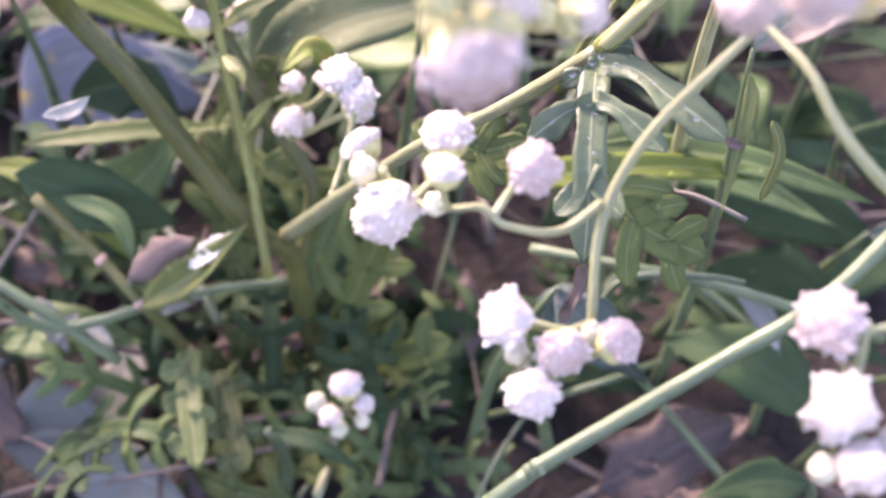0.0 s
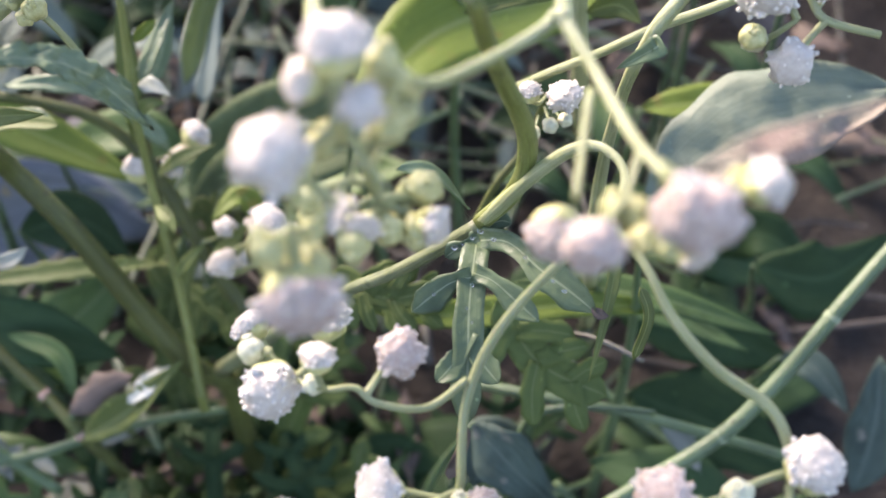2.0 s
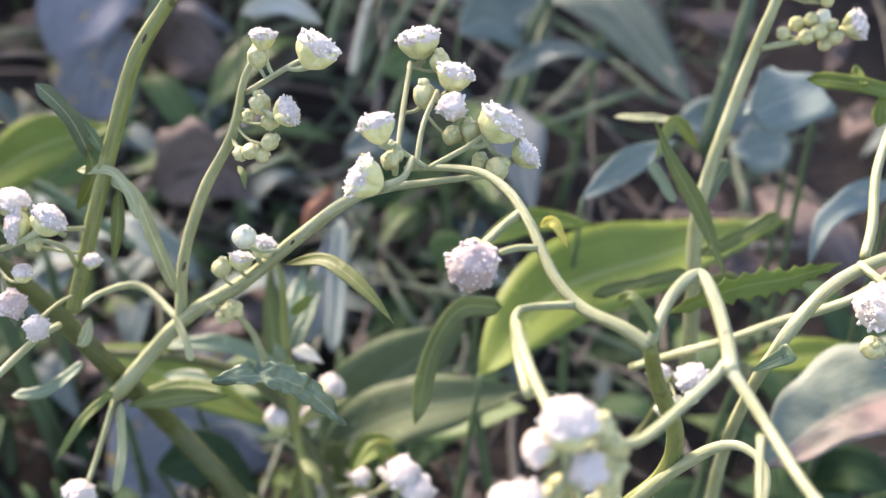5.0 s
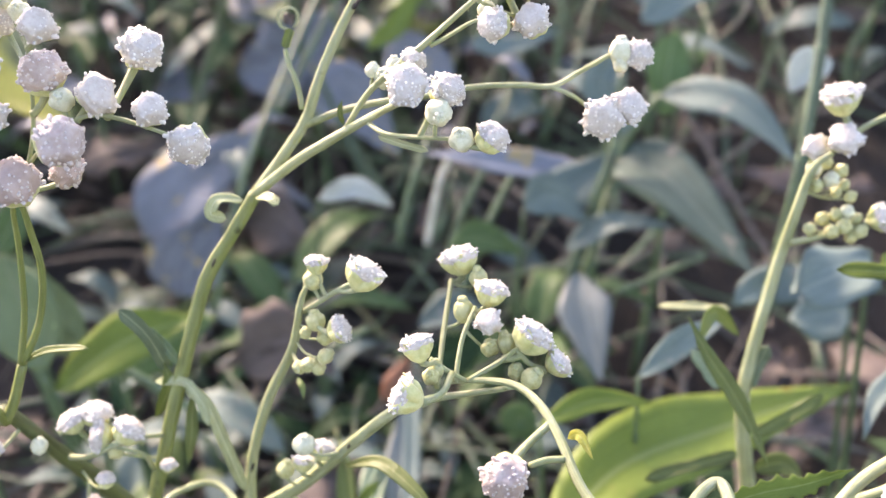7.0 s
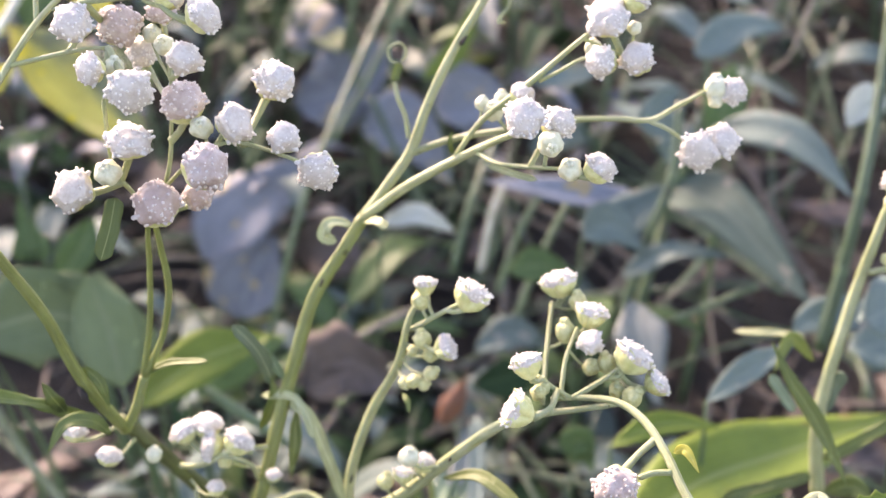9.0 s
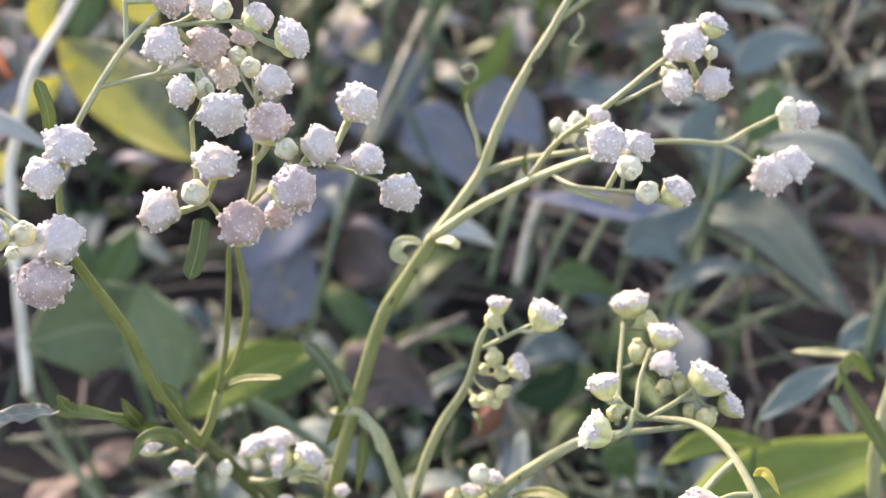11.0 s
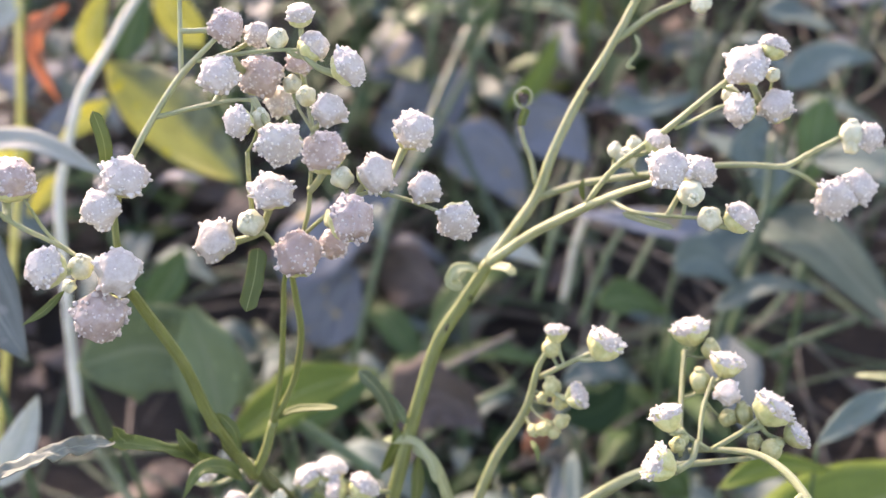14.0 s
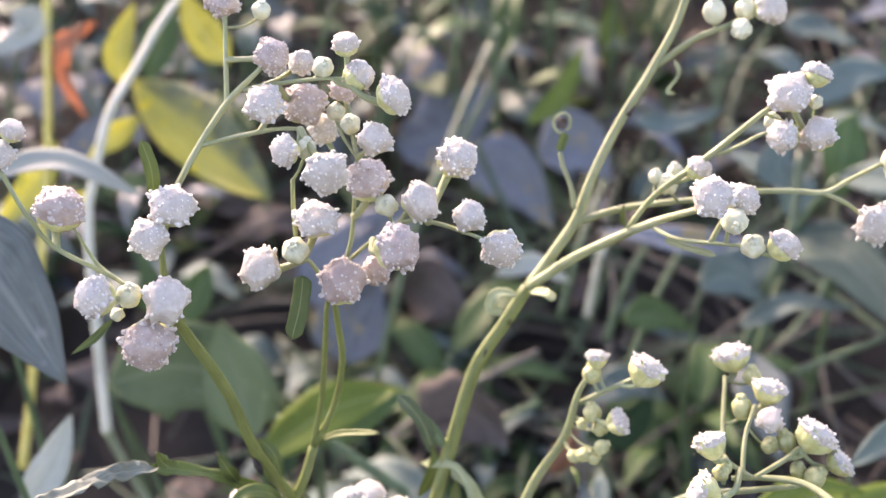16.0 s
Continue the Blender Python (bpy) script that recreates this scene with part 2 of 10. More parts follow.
WITHERED = leaf_material("half_withered_leaf", (0.105, 0.14, 0.098), (0.175, 0.215, 0.155), (0.22, 0.24, 0.17), 0.5, 0.2, 8.0, 0.0, (0, 0, 0), (0.17, 0.125, 0.098), stripes=0.2)
DEAD = leaf_material("dead_leaf", (0.050, 0.040, 0.034), (0.155, 0.122, 0.10), (0.13, 0.105, 0.09), 0.6, 0.15, 6.0, 0.4, (0.06, 0.045, 0.035))
DARK_RUST = leaf_material("dark_rust_leaf", (0.14, 0.06, 0.035), (0.30, 0.14, 0.08), (0.2, 0.1, 0.06), 0.5, 0.2, 6.0)
# Rust and yellowing leaf colours are raised to hold the sunlight on them.
RUST = leaf_material("rust_leaf", (0.55, 0.23, 0.12), (0.82, 0.47, 0.30), (0.6, 0.3, 0.16), 0.5, 0.65, 6.0)
OLIVE_LEAF = leaf_material("yellowing_leaf", (0.50, 0.50, 0.12), (0.80, 0.76, 0.26), (0.62, 0.62, 0.22), 0.45, 0.68, 8.0, 0.3, (0.80, 0.72, 0.10), (0.15, 0.175, 0.115), stripes=0.3)
WATER, _tree, _bsdf = material("water")
_bsdf.inputs["Roughness"].default_value, _bsdf.inputs["IOR"].default_value, _bsdf.inputs["Transmission Weight"].default_value = 0.02, 1.33, 1.0
SCAR = plain_rough("dark_scar", [(0.3, (0.008, 0.006, 0.005)), (0.7, (0.03, 0.024, 0.018))], 300)
PALE_JOINT = plain_rough("pale_joint", [(0.3, (0.14, 0.19, 0.11)), (0.7, (0.22, 0.27, 0.17))], 300)
PINK_JOINT = plain_rough("pinkish_joint", [(0.3, (0.26, 0.16, 0.12)), (0.7, (0.50, 0.34, 0.27))], 300)
TWIG = plain_rough("dry_twig", [(0.3, (0.05, 0.042, 0.034)), (0.7, (0.135, 0.115, 0.092))], 80)
# Leaf mould kept nearly black so its colour holds the shade between plants.
SOIL = plain_rough("leaf_mould", [(0.3, (0.006, 0.005, 0.004)), (0.5, (0.014, 0.012, 0.009)), (0.75, (0.045, 0.036, 0.027))], 60, 0.9, 0.9, 420, 0.004)


# ---- shapes ----
def mesh_of(name, verts, faces, mat, uvs=None, smooth=True):
    me = bpy.data.meshes.new(name)
    me.from_pydata([tuple(v) for v in verts], [], faces)
    if uvs is not None:
        layer = me.uv_layers.new(name="UVMap")
        for loop in me.loops:
            layer.data[loop.index].uv = uvs[loop.vertex_index]
    me.polygons.foreach_set("use_smooth", [smooth] * len(me.polygons))
    me.materials.append(mat)
    me.update()
    return me


def thing(name, at, label, category, group="", kind=""):
    ob = new(name)
    ob.empty_display_size = 0.01
    ob.location = at
    return tagged(ob, label, category, group, kind)


def part(name, me, parent, label=""):
    """Links a mesh given in world coordinates as one part of a thing or of a part."""
    ob = new(name, me)
    ob.parent = parent
    m = Matrix.Identity(4)
    p = parent
    while p:
        m = p.matrix_basis @ m
        p = p.parent
    ob.matrix_parent_inverse = m.inverted()
    if label:
        ob["label"] = label
    return ob


def spline(points, per=6):
    """Catmull-Rom through the points (any dimension)."""
    p = [np.array(q, float) for q in points]
    p = [2 * p[0] - p[1]] + p + [2 * p[-1] - p[-2]]
    out = []
    for i in range(1, len(p) - 2):
        for k in range(per):
            u = k / per
            out.append(0.5 * (2 * p[i] + (p[i + 1] - p[i - 1]) * u + (2 * p[i - 1] - 5 * p[i] + 4 * p[i + 1] - p[i + 2]) * u * u
                              + (3 * p[i] - p[i - 1] - 3 * p[i + 1] + p[i + 2]) * u ** 3))
    out.append(p[-2])
    return out


def tube_mesh(name, points, mat, sides=14, ribs=6, rib=0.09, per=6, bumps=0.02):
    """A ribbed, slightly uneven tube along (x, y, z, radius) points."""
    pts = spline(points, per)
    verts, uvs, faces = [], [], []
    n = len(pts)
    up = np.array((0.31, -0.7, 0.64))
    length = 0.0
    seed = float(np.sum(np.array(points[0][:3])) * 977 % 6.28)
    for i in range(n):
        d = pts[min(i + 1, n - 1)][:3] - pts[max(i - 1, 0)][:3]
        d = d / (np.linalg.norm(d) + 1e-12)
        a = up - d * float(up @ d)
        a /= np.linalg.norm(a) + 1e-12
        up = a
        b = np.cross(d, a)
        if i:
            length += float(np.linalg.norm(pts[i][:3] - pts[i - 1][:3]))
        for k in range(sides):
            th = 2 * math.pi * k / sides
            r = pts[i][3] * (1 + rib * math.cos(ribs * th + seed) + bumps * math.sin(length * 900 + seed + 2 * th))
            verts.append(pts[i][:3] + (a * math.cos(th) + b * math.sin(th)) * r)
            uvs.append((length * 100, k / sides))
    for i in range(n - 1):
        for k in range(sides):
            q = (k + 1) % sides
            faces.append((i * sides + k, i * sides + q, (i + 1) * sides + q, (i + 1) * sides + k))
    faces.append(tuple(range(sides))[::-1])
    faces.append(tuple((n - 1) * sides + k for k in range(sides)))
    return mesh_of(name, verts, faces, mat, uvs)


def branch(parent, points, mat=None, name="branch", label="", sides=14, ribs=6, rib=0.09):
    return part(name, tube_mesh(name, points, mat or STEM, sides, ribs, rib), parent, label)


def joint(parent, at, r, mat=None):
    """A swollen joint of a stalk."""
    v, u, f = ball(at, r, 2, (1, 1, 0.9))
    part("joint", mesh_of("joint", v, f, mat or STALK, u), parent)


def unit(v):
    v = np.array(v, float)
    return v / (np.linalg.norm(v) + 1e-12)


def outline(u, kind):
    """Half width of a blade along its length, 0 to 1."""
    if kind == "grass":
        return min(1.0, (u / 0.22) ** 0.6) * (1 - max(0.0, (u - 0.35) / 0.65) ** 1.7)
    if kind == "broad":
        return (u / 0.34) ** 0.7 if u < 0.34 else 1 - ((u - 0.34) / 0.66) ** 1.35
    if kind == "finger":
        return (0.86 + 0.14 * math.sin(math.pi * min(1, u * 0.95) ** 1.5)) * min(1, max(0.0, 1 - u) / 0.25) ** 0.55
    if kind == "tongue":
        return (0.82 - 0.16 * math.sin(math.pi * min(1, u * 1.7)) + 0.18 * max(0.0, math.sin(math.pi * (u - 0.35) / 0.65))) * min(1, max(0.0, 1 - u) / 0.22) ** 0.55
    if kind == "lobe":
        return (0.55 + 0.45 * math.sin(math.pi * min(1, u * 1.1) ** 1.3)) * min(1, (1 - u) / 0.3) ** 0.7
    if kind == "strap":
        return min(1, u / 0.1) ** 0.5 * min(1, (1 - u) / 0.12) ** 0.6
    return math.sin(math.pi * u ** 0.85) ** 0.9


def blade_data(points, width, normal, kind="lance", fold=0.25, wave=0.05, thick=0.00016, along=18, across=6, teeth=0.0, curl=0.0, seed=0, ragged=0.04, pucker=0.0, half=1.0):
    """A blade along its midrib points; normal: the side that its face looks to. Returns vertices, uvs and faces of a thin closed shell."""
    mid = spline(points, max(2, along // (len(points) - 1)))
    n = len(mid)
    rows, uvs = [], []
    rnd = random.Random(seed)
    ph = rnd.random() * 6.28
    nv = unit(normal)
    for i in range(n):
        u = i / (n - 1)
        d = unit(mid[min(i + 1, n - 1)] - mid[max(i - 1, 0)])
        side = unit(np.cross(d, nv))
        nn = np.cross(side, d)
        w = max(0.02, outline(u, kind)) * width / 2
        if teeth:
            w *= 1 + teeth * (1 if i % 3 == 0 else -0.4)
        wl = w * (1 + ragged * 2 * noise.noise(Vector((u * 7, seed * 0.37, 0))))
        wr = w * (1 + ragged * 2 * noise.noise(Vector((u * 7, seed * 0.37, 9))))
        wr *= half
        row = []
        for k in range(across + 1):
            s = 2 * k / across - 1
            lift = fold * abs(s) * w - curl * s * s * w + wave * width * math.sin(u * 9 + ph + s * 2.0) * abs(s) ** 1.5
            lift += pucker * width * noise.noise(Vector((u * 13, s * 2.2, seed * 0.71)))
            row.append(mid[i] + side * s * (wl if s < 0 else wr) * (1 - 0.15 * abs(fold)) + nn * lift)
            uvs.append((0.5 + s / 2, u))
        rows.append((row, nn))
    verts = [v for row, nn in rows for v in row] + [v - nn * thick for row, nn in rows for v in row]
    m, c = n * (across + 1), across + 1
    faces = []
    for i in range(n - 1):
        for k in range(across):
            a = i * c + k
            faces.append((a, a + 1, a + c + 1, a + c))
            faces.append((m + a + c, m + a + c + 1, m + a + 1, m + a))
        for a, b in ((i * c, (i + 1) * c), ((i + 1) * c + across, i * c + across)):
            faces.append((a, b, m + b, m + a))
    for k in range(across):
        faces.append((k + 1, k, m + k, m + k + 1))
        a = (n - 1) * c + k
        faces.append((a, a + 1, m + a + 1, m + a))
    return verts, uvs + uvs, faces


def joined(pieces):
    verts, uvs, faces = [], [], []
    for v, u, f in pieces:
        o = len(verts)
        verts += list(v)
        uvs += list(u)
        faces += [tuple(i + o for i in q) for q in f]
    return verts, uvs, faces


def blade(parent, points, width, normal, mat, kind="lance", name="leaf", label="", **more):
    v, u, f = blade_data(points, width, normal, kind, **more)
    return part(name, mesh_of(name, v, f, mat, u), parent, label)


def lobed_leaf(parent, points, width, normal, mat, lobes, name="leaf", label="", rib_width=0.45, seed=0):
    """A deeply cut leaf: a midrib blade with pointed side lobes (place along, side, length, lean)."""
    mid = spline(points, 8)
    pieces = [blade_data(points, width * rib_width, normal, "strap", 0.2, 0.05, seed=seed)]
    for j, (u, s, length, lean) in enumerate(lobes):
        i = min(len(mid) - 2, int(u * (len(mid) - 1)))
        d = unit(mid[i + 1] - mid[i])
        side = unit(np.cross(d, unit(normal))) * s
        nn = unit(np.cross(side, d)) * (1 if s > 0 else -1)
        way = unit(side + d * lean)
        a, b = mid[i], mid[i] + way * length
        c = (a + b) / 2 + unit(normal) * length * 0.07 - d * length * 0.05
        pieces.append(blade_data([a, c, b + d * length * 0.06], length * 0.13 + width * 0.2, unit(normal) + side * 0.25 * math.sin(j * 2.3 + seed), "finger", 0.2, 0.06, along=12, across=4, seed=seed + j, ragged=0.12))
        if length > width * 1.4:
            e = mid[i] + way * length * 0.55
            pieces.append(blade_data([e, e + unit(way + d) * length * 0.14, e + unit(way + d * 1.4) * length * 0.3], length * 0.17, normal, "finger", 0.2, 0.05, along=8, across=4, seed=seed + j + 50))
    v, u, f = joined(pieces)
    return part(name, mesh_of(name, v, f, mat, u), parent, label)


def cut_leaf(parent, rib, rib_width, lobes, normal, mat, name="leaf", label="", seed=0):
    """A deeply cut leaf: a broad midrib blade and tongue-shaped lobes (midrib points from the rib to the tip, width)."""
    pieces = [blade_data(rib, rib_width, normal, "strap", 0.15, 0.06, seed=seed, ragged=0.1)]
    for j, (pts, wide) in enumerate(lobes):
        pts = [np.array(p, float) for p in pts]
        pts = [pts[0] + unit(normal) * 0.00006 * (j % 3 + 1)] + pts[1:]
        pieces.append(blade_data(pts, wide, unit(normal) + 0.18 * np.array((math.sin(j * 2.3 + seed), 0, math.cos(j * 1.7))), "tongue", 0.22, 0.08, along=20, across=6, seed=seed + j, ragged=0.14))
    v, u, f = joined(pieces)
    return part(name, mesh_of(name, v, f, mat, u), parent, label)


def water_drops(parent, places):
    """Clear drops left on a wet leaf (place and radius)."""
    for p, r in places:
        v, u, f = ball(p, r, 2, (1, 1, 0.75))
        part("water_drop", mesh_of("water_drop", v, f, WATER, u), parent, "clear water drop")


def ball(center, r, sub=1, squash=(1, 1, 1)):
    bm = bmesh.new()
    bmesh.ops.create_icosphere(bm, subdivisions=sub, radius=1)
    v = [np.array(q.co) * r * np.array(squash) + np.array(center) for q in bm.verts]
    f = [tuple(q.index for q in p.verts) for p in bm.faces]
    bm.free()
    return v, [(0.5, 0.5)] * len(v), f


def head_meshes(seed, mat, knobs=46, flat=0.72, rag=0.05, young=False, block=False):
    """A flower head of unit width and its green cup. Grown: a five-cornered cushion set with pale floret beads, a pair of hooked ears
    at each corner. Block: a smooth one, just opening, with few beads. Young: a jagged white crown bulging out of a bowl of five swollen bracts."""
    rnd = random.Random(seed)
    corner = [1 + rnd.uniform(-0.3, 0.3) for _ in range(5)]
    turn = [2 * math.pi * j / 5 + rnd.uniform(-0.28, 0.28) for j in range(5)]
    lean = np.array((rnd.uniform(-0.12, 0.12), rnd.uniform(-0.12, 0.12), 0))

    def away(th):
        return [abs((th - a + math.pi) % (2 * math.pi) - math.pi) for a in turn]

    def reach(th):
        """Radius in plan: pointed at the five corners."""
        best = max(c * max(0.0, 1 - d / 0.63) ** 0.8 for c, d in zip(corner, away(th)))
        return (0.36 if block else 0.385) + (0.125 if block else 0.10) * best

    def cushion(q):
        """The point of the cushion in the direction q: flat-topped, full at the sides, lumpy."""
        th = math.atan2(q[1], q[0])
        s = math.sqrt(max(0.0, 1 - q[2] * q[2])) ** (0.62 if block else 0.72)
        z = math.copysign(abs(q[2]) ** (0.7 if block else 0.82), q[2])
        lump = 1 + rag * noise.noise(Vector(q * 2.6 + seed)) + 0.12 * noise.noise(Vector(q * 3.7 + seed * 2)) + 0.05 * noise.noise(Vector(q * 9 + seed))
        k = (reach(th) * (1 - abs(q[2])) + 0.42 * abs(q[2])) * s * lump
        p = np.array((math.cos(th) * k, math.sin(th) * k, z * 0.46 * (flat if z > 0 else 0.28) * lump))
        return p + lean * max(0.0, p[2])

    v, u, f = ball((0, 0, 0), 1, 4)
    body, tips = [([cushion(q) for q in v], u, f)], []
    for j in range(knobs):
        z = 1 - (j + 0.5) / knobs * 1.05
        th = j * 2.39996 + rnd.uniform(-0.55, 0.55)
        z = max(-0.25, min(0.98, z + rnd.uniform(-0.07, 0.07)))
        s = math.sqrt(max(0.0, 1 - z * z))
        c = cushion(np.array((s * math.cos(th), s * math.sin(th), z)))
        r = rnd.uniform(0.024, 0.045) if young else rnd.uniform(0.018, 0.044) * (1.0 if z < 0.5 else 0.8)
        way = unit(c + np.array((0, 0, 0.35 if young else 0.08)))
        long = rnd.uniform(0.1, 1.2) if young else rnd.choice((0.0, 0.1, 0.3, 0.5, 1.0 if z < 0.5 else 0.4))
        tips.append(ball(c + way * r * 0.35 * long, r, 1, (1, 1, 0.9)))
        if long > 0.75:
            tips.append(ball(c + way * r * 1.1 * long, r * 0.85, 1))
    for a, c in zip(turn, corner):
        for off in (-0.19, 0.19):
            a2 = a + off + rnd.uniform(-0.09, 0.09)
            rr = 0.39 + 0.05 * c + rnd.uniform(-0.015, 0.035)
            lift = rnd.uniform(-0.08, 0.10) + (0.08 if young else 0)
            big = rnd.uniform(0.7, 1.2)
            for step, wide in ((0.0, 0.066), (0.03, 0.056), (0.052, 0.04)):
                p = np.array((math.cos(a2) * (rr + step * big), math.sin(a2) * (rr + step * big), lift + step * 0.6))
                tips.append(ball(p * (0.95 if step == 0 else 1), wide * big * rnd.uniform(0.85, 1.1), 2 if step == 0 else 1, (1, 1, 0.8)))
    n = sum(len(q[2]) for q in body)
    v, u, f = joined(body + tips)
    disc = mesh_of("disc", v, f, mat, u)
    disc.materials.append(FLORET if mat is WHITE else FADED_FLORET)
    disc.polygons.foreach_set("material_index", [0] * n + [1] * (len(f) - n))
    v, u, f = ball((0, 0, 0), 1, 4)
    cup = []
    deep = 0.46 if young else 0.32
    for q in v:
        th = math.atan2(q[1], q[0])
        near = min(away(th))
        swell = max(0.0, 1 - (near / 0.63) ** 2)
        k = (0.31 + 0.15 * swell ** 0.7 if young else 0.34 + 0.07 * swell) * (1 + 0.10 * noise.noise(Vector(q * 3 + seed)))
        taper = 1 - (0.25 if young else 0.1) * max(0.0, -q[2]) ** 1.5
        z = q[2] * deep if q[2] < 0 else q[2] * 0.05 + (swell ** 2 * 0.22 if young else swell * 0.04) * (1 - q[2])
        cup.append(np.array((q[0] * k * taper, q[1] * k * taper, z - (0.02 if young else 0.10))))
    return disc, mesh_of("cup", cup, f, CUP, u)


def bud_mesh(seed, mat, tip=0.11):
    """A closed bud of unit width with five overlapping scales and a pale tip."""
    v, u, f = ball((0, 0, 0), 1, 3)
    out = []
    for q in v:
        th = math.atan2(q[1], q[0])
        k = 0.5 * (1 - 0.24 * (1 - abs(math.sin(2.5 * th + seed))) ** 2 * (1 - q[2] ** 4) + 0.10 * noise.noise(Vector(q * 2 + seed)))
        out.append(np.array((q[0] * k, q[1] * k, q[2] * 0.5 * (1.12 if q[2] < 0 else 0.95))))
    pieces = [(out, u, f)]
    for j in range(5):
        th = 2 * math.pi * j / 5 + seed
        pieces.append(ball((math.cos(th) * 0.12, math.sin(th) * 0.12, 0.43), tip, 2, (1, 1, 1.4)))
    v, u, f = joined(pieces)
    return mesh_of("bud", v, f, mat, u)


HEADS = {"white": [head_meshes(s, WHITE, 60 + 9 * s, 0.66 + 0.06 * s) for s in range(5)] + [head_meshes(40 + s, WHITE, 16 + 9 * s, 0.8 + 0.08 * s, block=True) for s in range(3)],
         "young": [head_meshes(30 + s, WHITE, 30 + 5 * s, 0.52 + 0.08 * s, 0.1, True) for s in range(3)],
         "pink": [head_meshes(10 + s, PINK, 62 + 8 * s, 0.74 + 0.07 * s, 0.1) for s in range(4)],
         "brown": [head_meshes(20 + s, BROWN, 70, 0.86, 0.08) for s in range(2)]}
BUDS = [bud_mesh(s, BUD) for s in range(3)]
OLIVE_BUDS = [bud_mesh(s + 5, OLIVE_BUD, 0.14) for s in range(3)]
head_count = [0]


def turned(axis, spin):
    q = Vector((0, 0, 1)).rotation_difference(Vector(axis))
    return q.to_matrix().to_4x4() @ Matrix.Rotation(spin, 4, "Z")


def head(parent, at, size, axis, kind="white", root=None):
    """A flower head (or bud) on its short stalk; root: where the stalk leaves the branch."""
    head_count[0] += 1
    rnd = random.Random(head_count[0])
    axis = unit(axis)
    m = Matrix.Translation(at) @ turned(axis, rnd.random() * 6.28) @ Matrix.Diagonal((size, size * rnd.uniform(0.93, 1.04), size * rnd.uniform(0.9, 1.05), 1))
    inv = parent.matrix_basis.inverted()
    if kind in ("bud", "olive_bud"):
        top = new("flower_bud", (BUDS if kind == "bud" else OLIVE_BUDS)[head_count[0] % 3])
        top.parent, top.matrix_basis = parent, inv @ m
    else:
        pick = HEADS[kind][head_count[0] % len(HEADS[kind])]
        top = new("flower_head", pick[0])
        top.parent, top.matrix_basis = parent, inv @ m
        cup = new("cup", pick[1])
        cup.parent = top
    if kind == "pink":
        top["label"] = "fading pinkish flower head"
    elif kind == "brown":
        top["label"] = "withered brownish flower head"
    if root is not None:
        a, b = np.array(root, float), np.array(at, float) - axis * size * (0.46 if kind == "young" else 0.34)
        if np.linalg.norm(b - a) > 0.0012:
            reach = float(np.linalg.norm(b - a))
            c = b - axis * reach * 0.22
            mid = a * 0.45 + c * 0.55
            part("flower_stalk", tube_mesh("flower_stalk", [(*a, size * 0.085), (*mid, size * 0.075), (*b, size * 0.10)], STEM, 8, 4, 0.06, 5), parent)
    return top

# the flowering weed in front: forked stem, flowering branches, heads, leaves

weed = thing("whitetop_weed", (-0.0103, 0.1140, 0.0000), "tall weed with ribbed green stems and small white flower heads", "flowering weed")
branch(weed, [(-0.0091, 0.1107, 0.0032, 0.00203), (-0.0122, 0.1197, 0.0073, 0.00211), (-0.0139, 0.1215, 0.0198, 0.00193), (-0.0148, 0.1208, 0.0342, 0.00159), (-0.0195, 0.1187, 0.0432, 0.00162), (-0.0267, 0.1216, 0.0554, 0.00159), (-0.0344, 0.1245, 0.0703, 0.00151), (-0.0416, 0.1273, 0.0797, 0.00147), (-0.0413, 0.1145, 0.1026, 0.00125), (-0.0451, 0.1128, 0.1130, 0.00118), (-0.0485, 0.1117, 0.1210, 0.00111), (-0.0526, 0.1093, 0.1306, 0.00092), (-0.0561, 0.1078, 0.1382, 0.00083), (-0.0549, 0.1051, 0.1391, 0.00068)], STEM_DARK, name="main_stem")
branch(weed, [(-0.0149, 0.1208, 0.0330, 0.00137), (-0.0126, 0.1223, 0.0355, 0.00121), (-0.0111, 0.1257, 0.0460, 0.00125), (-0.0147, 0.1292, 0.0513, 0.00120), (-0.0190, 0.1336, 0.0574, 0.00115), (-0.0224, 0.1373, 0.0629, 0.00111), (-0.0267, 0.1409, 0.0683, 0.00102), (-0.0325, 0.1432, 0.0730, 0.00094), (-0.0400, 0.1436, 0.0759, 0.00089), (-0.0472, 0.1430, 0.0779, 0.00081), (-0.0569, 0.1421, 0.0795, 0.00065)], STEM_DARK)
blade(weed, [(-0.0455, 0.1441, 0.0790), (-0.0359, 0.1440, 0.0792), (-0.0281, 0.1430, 0.0757), (-0.0216, 0.1398, 0.0701)], 0.0028, (-0.00, -0.32, 0.95), SILVER_LEAF, "strap", wave=0.22, fold=0.5, ragged=0.15, seed=966)
blade(weed, [(-0.0459, 0.1268, 0.0846), (-0.0388, 0.1276, 0.0869), (-0.0319, 0.1265, 0.0875)], 0.0024, (0.04, -0.27, 0.96), HERB_LEAF, "strap", seed=861)
blade(weed, [(-0.0238, 0.1376, 0.0666), (-0.0200, 0.1388, 0.0693), (-0.0147, 0.1403, 0.0709)], 0.0027, (-0.03, -0.21, 0.98), HERB_LEAF, seed=923)
blade(weed, [(-0.0152, 0.1336, 0.0589), (-0.0123, 0.1362, 0.0642), (-0.0068, 0.1357, 0.0654)], 0.0029, (-0.08, -0.37, 0.93), LIME_LEAF, seed=390)
blade(weed, [(-0.0161, 0.1310, 0.0564), (-0.0124, 0.1316, 0.0585), (-0.0100, 0.1335, 0.0618)], 0.0022, (-0.02, -0.39, 0.92), HERB_LEAF, seed=222)
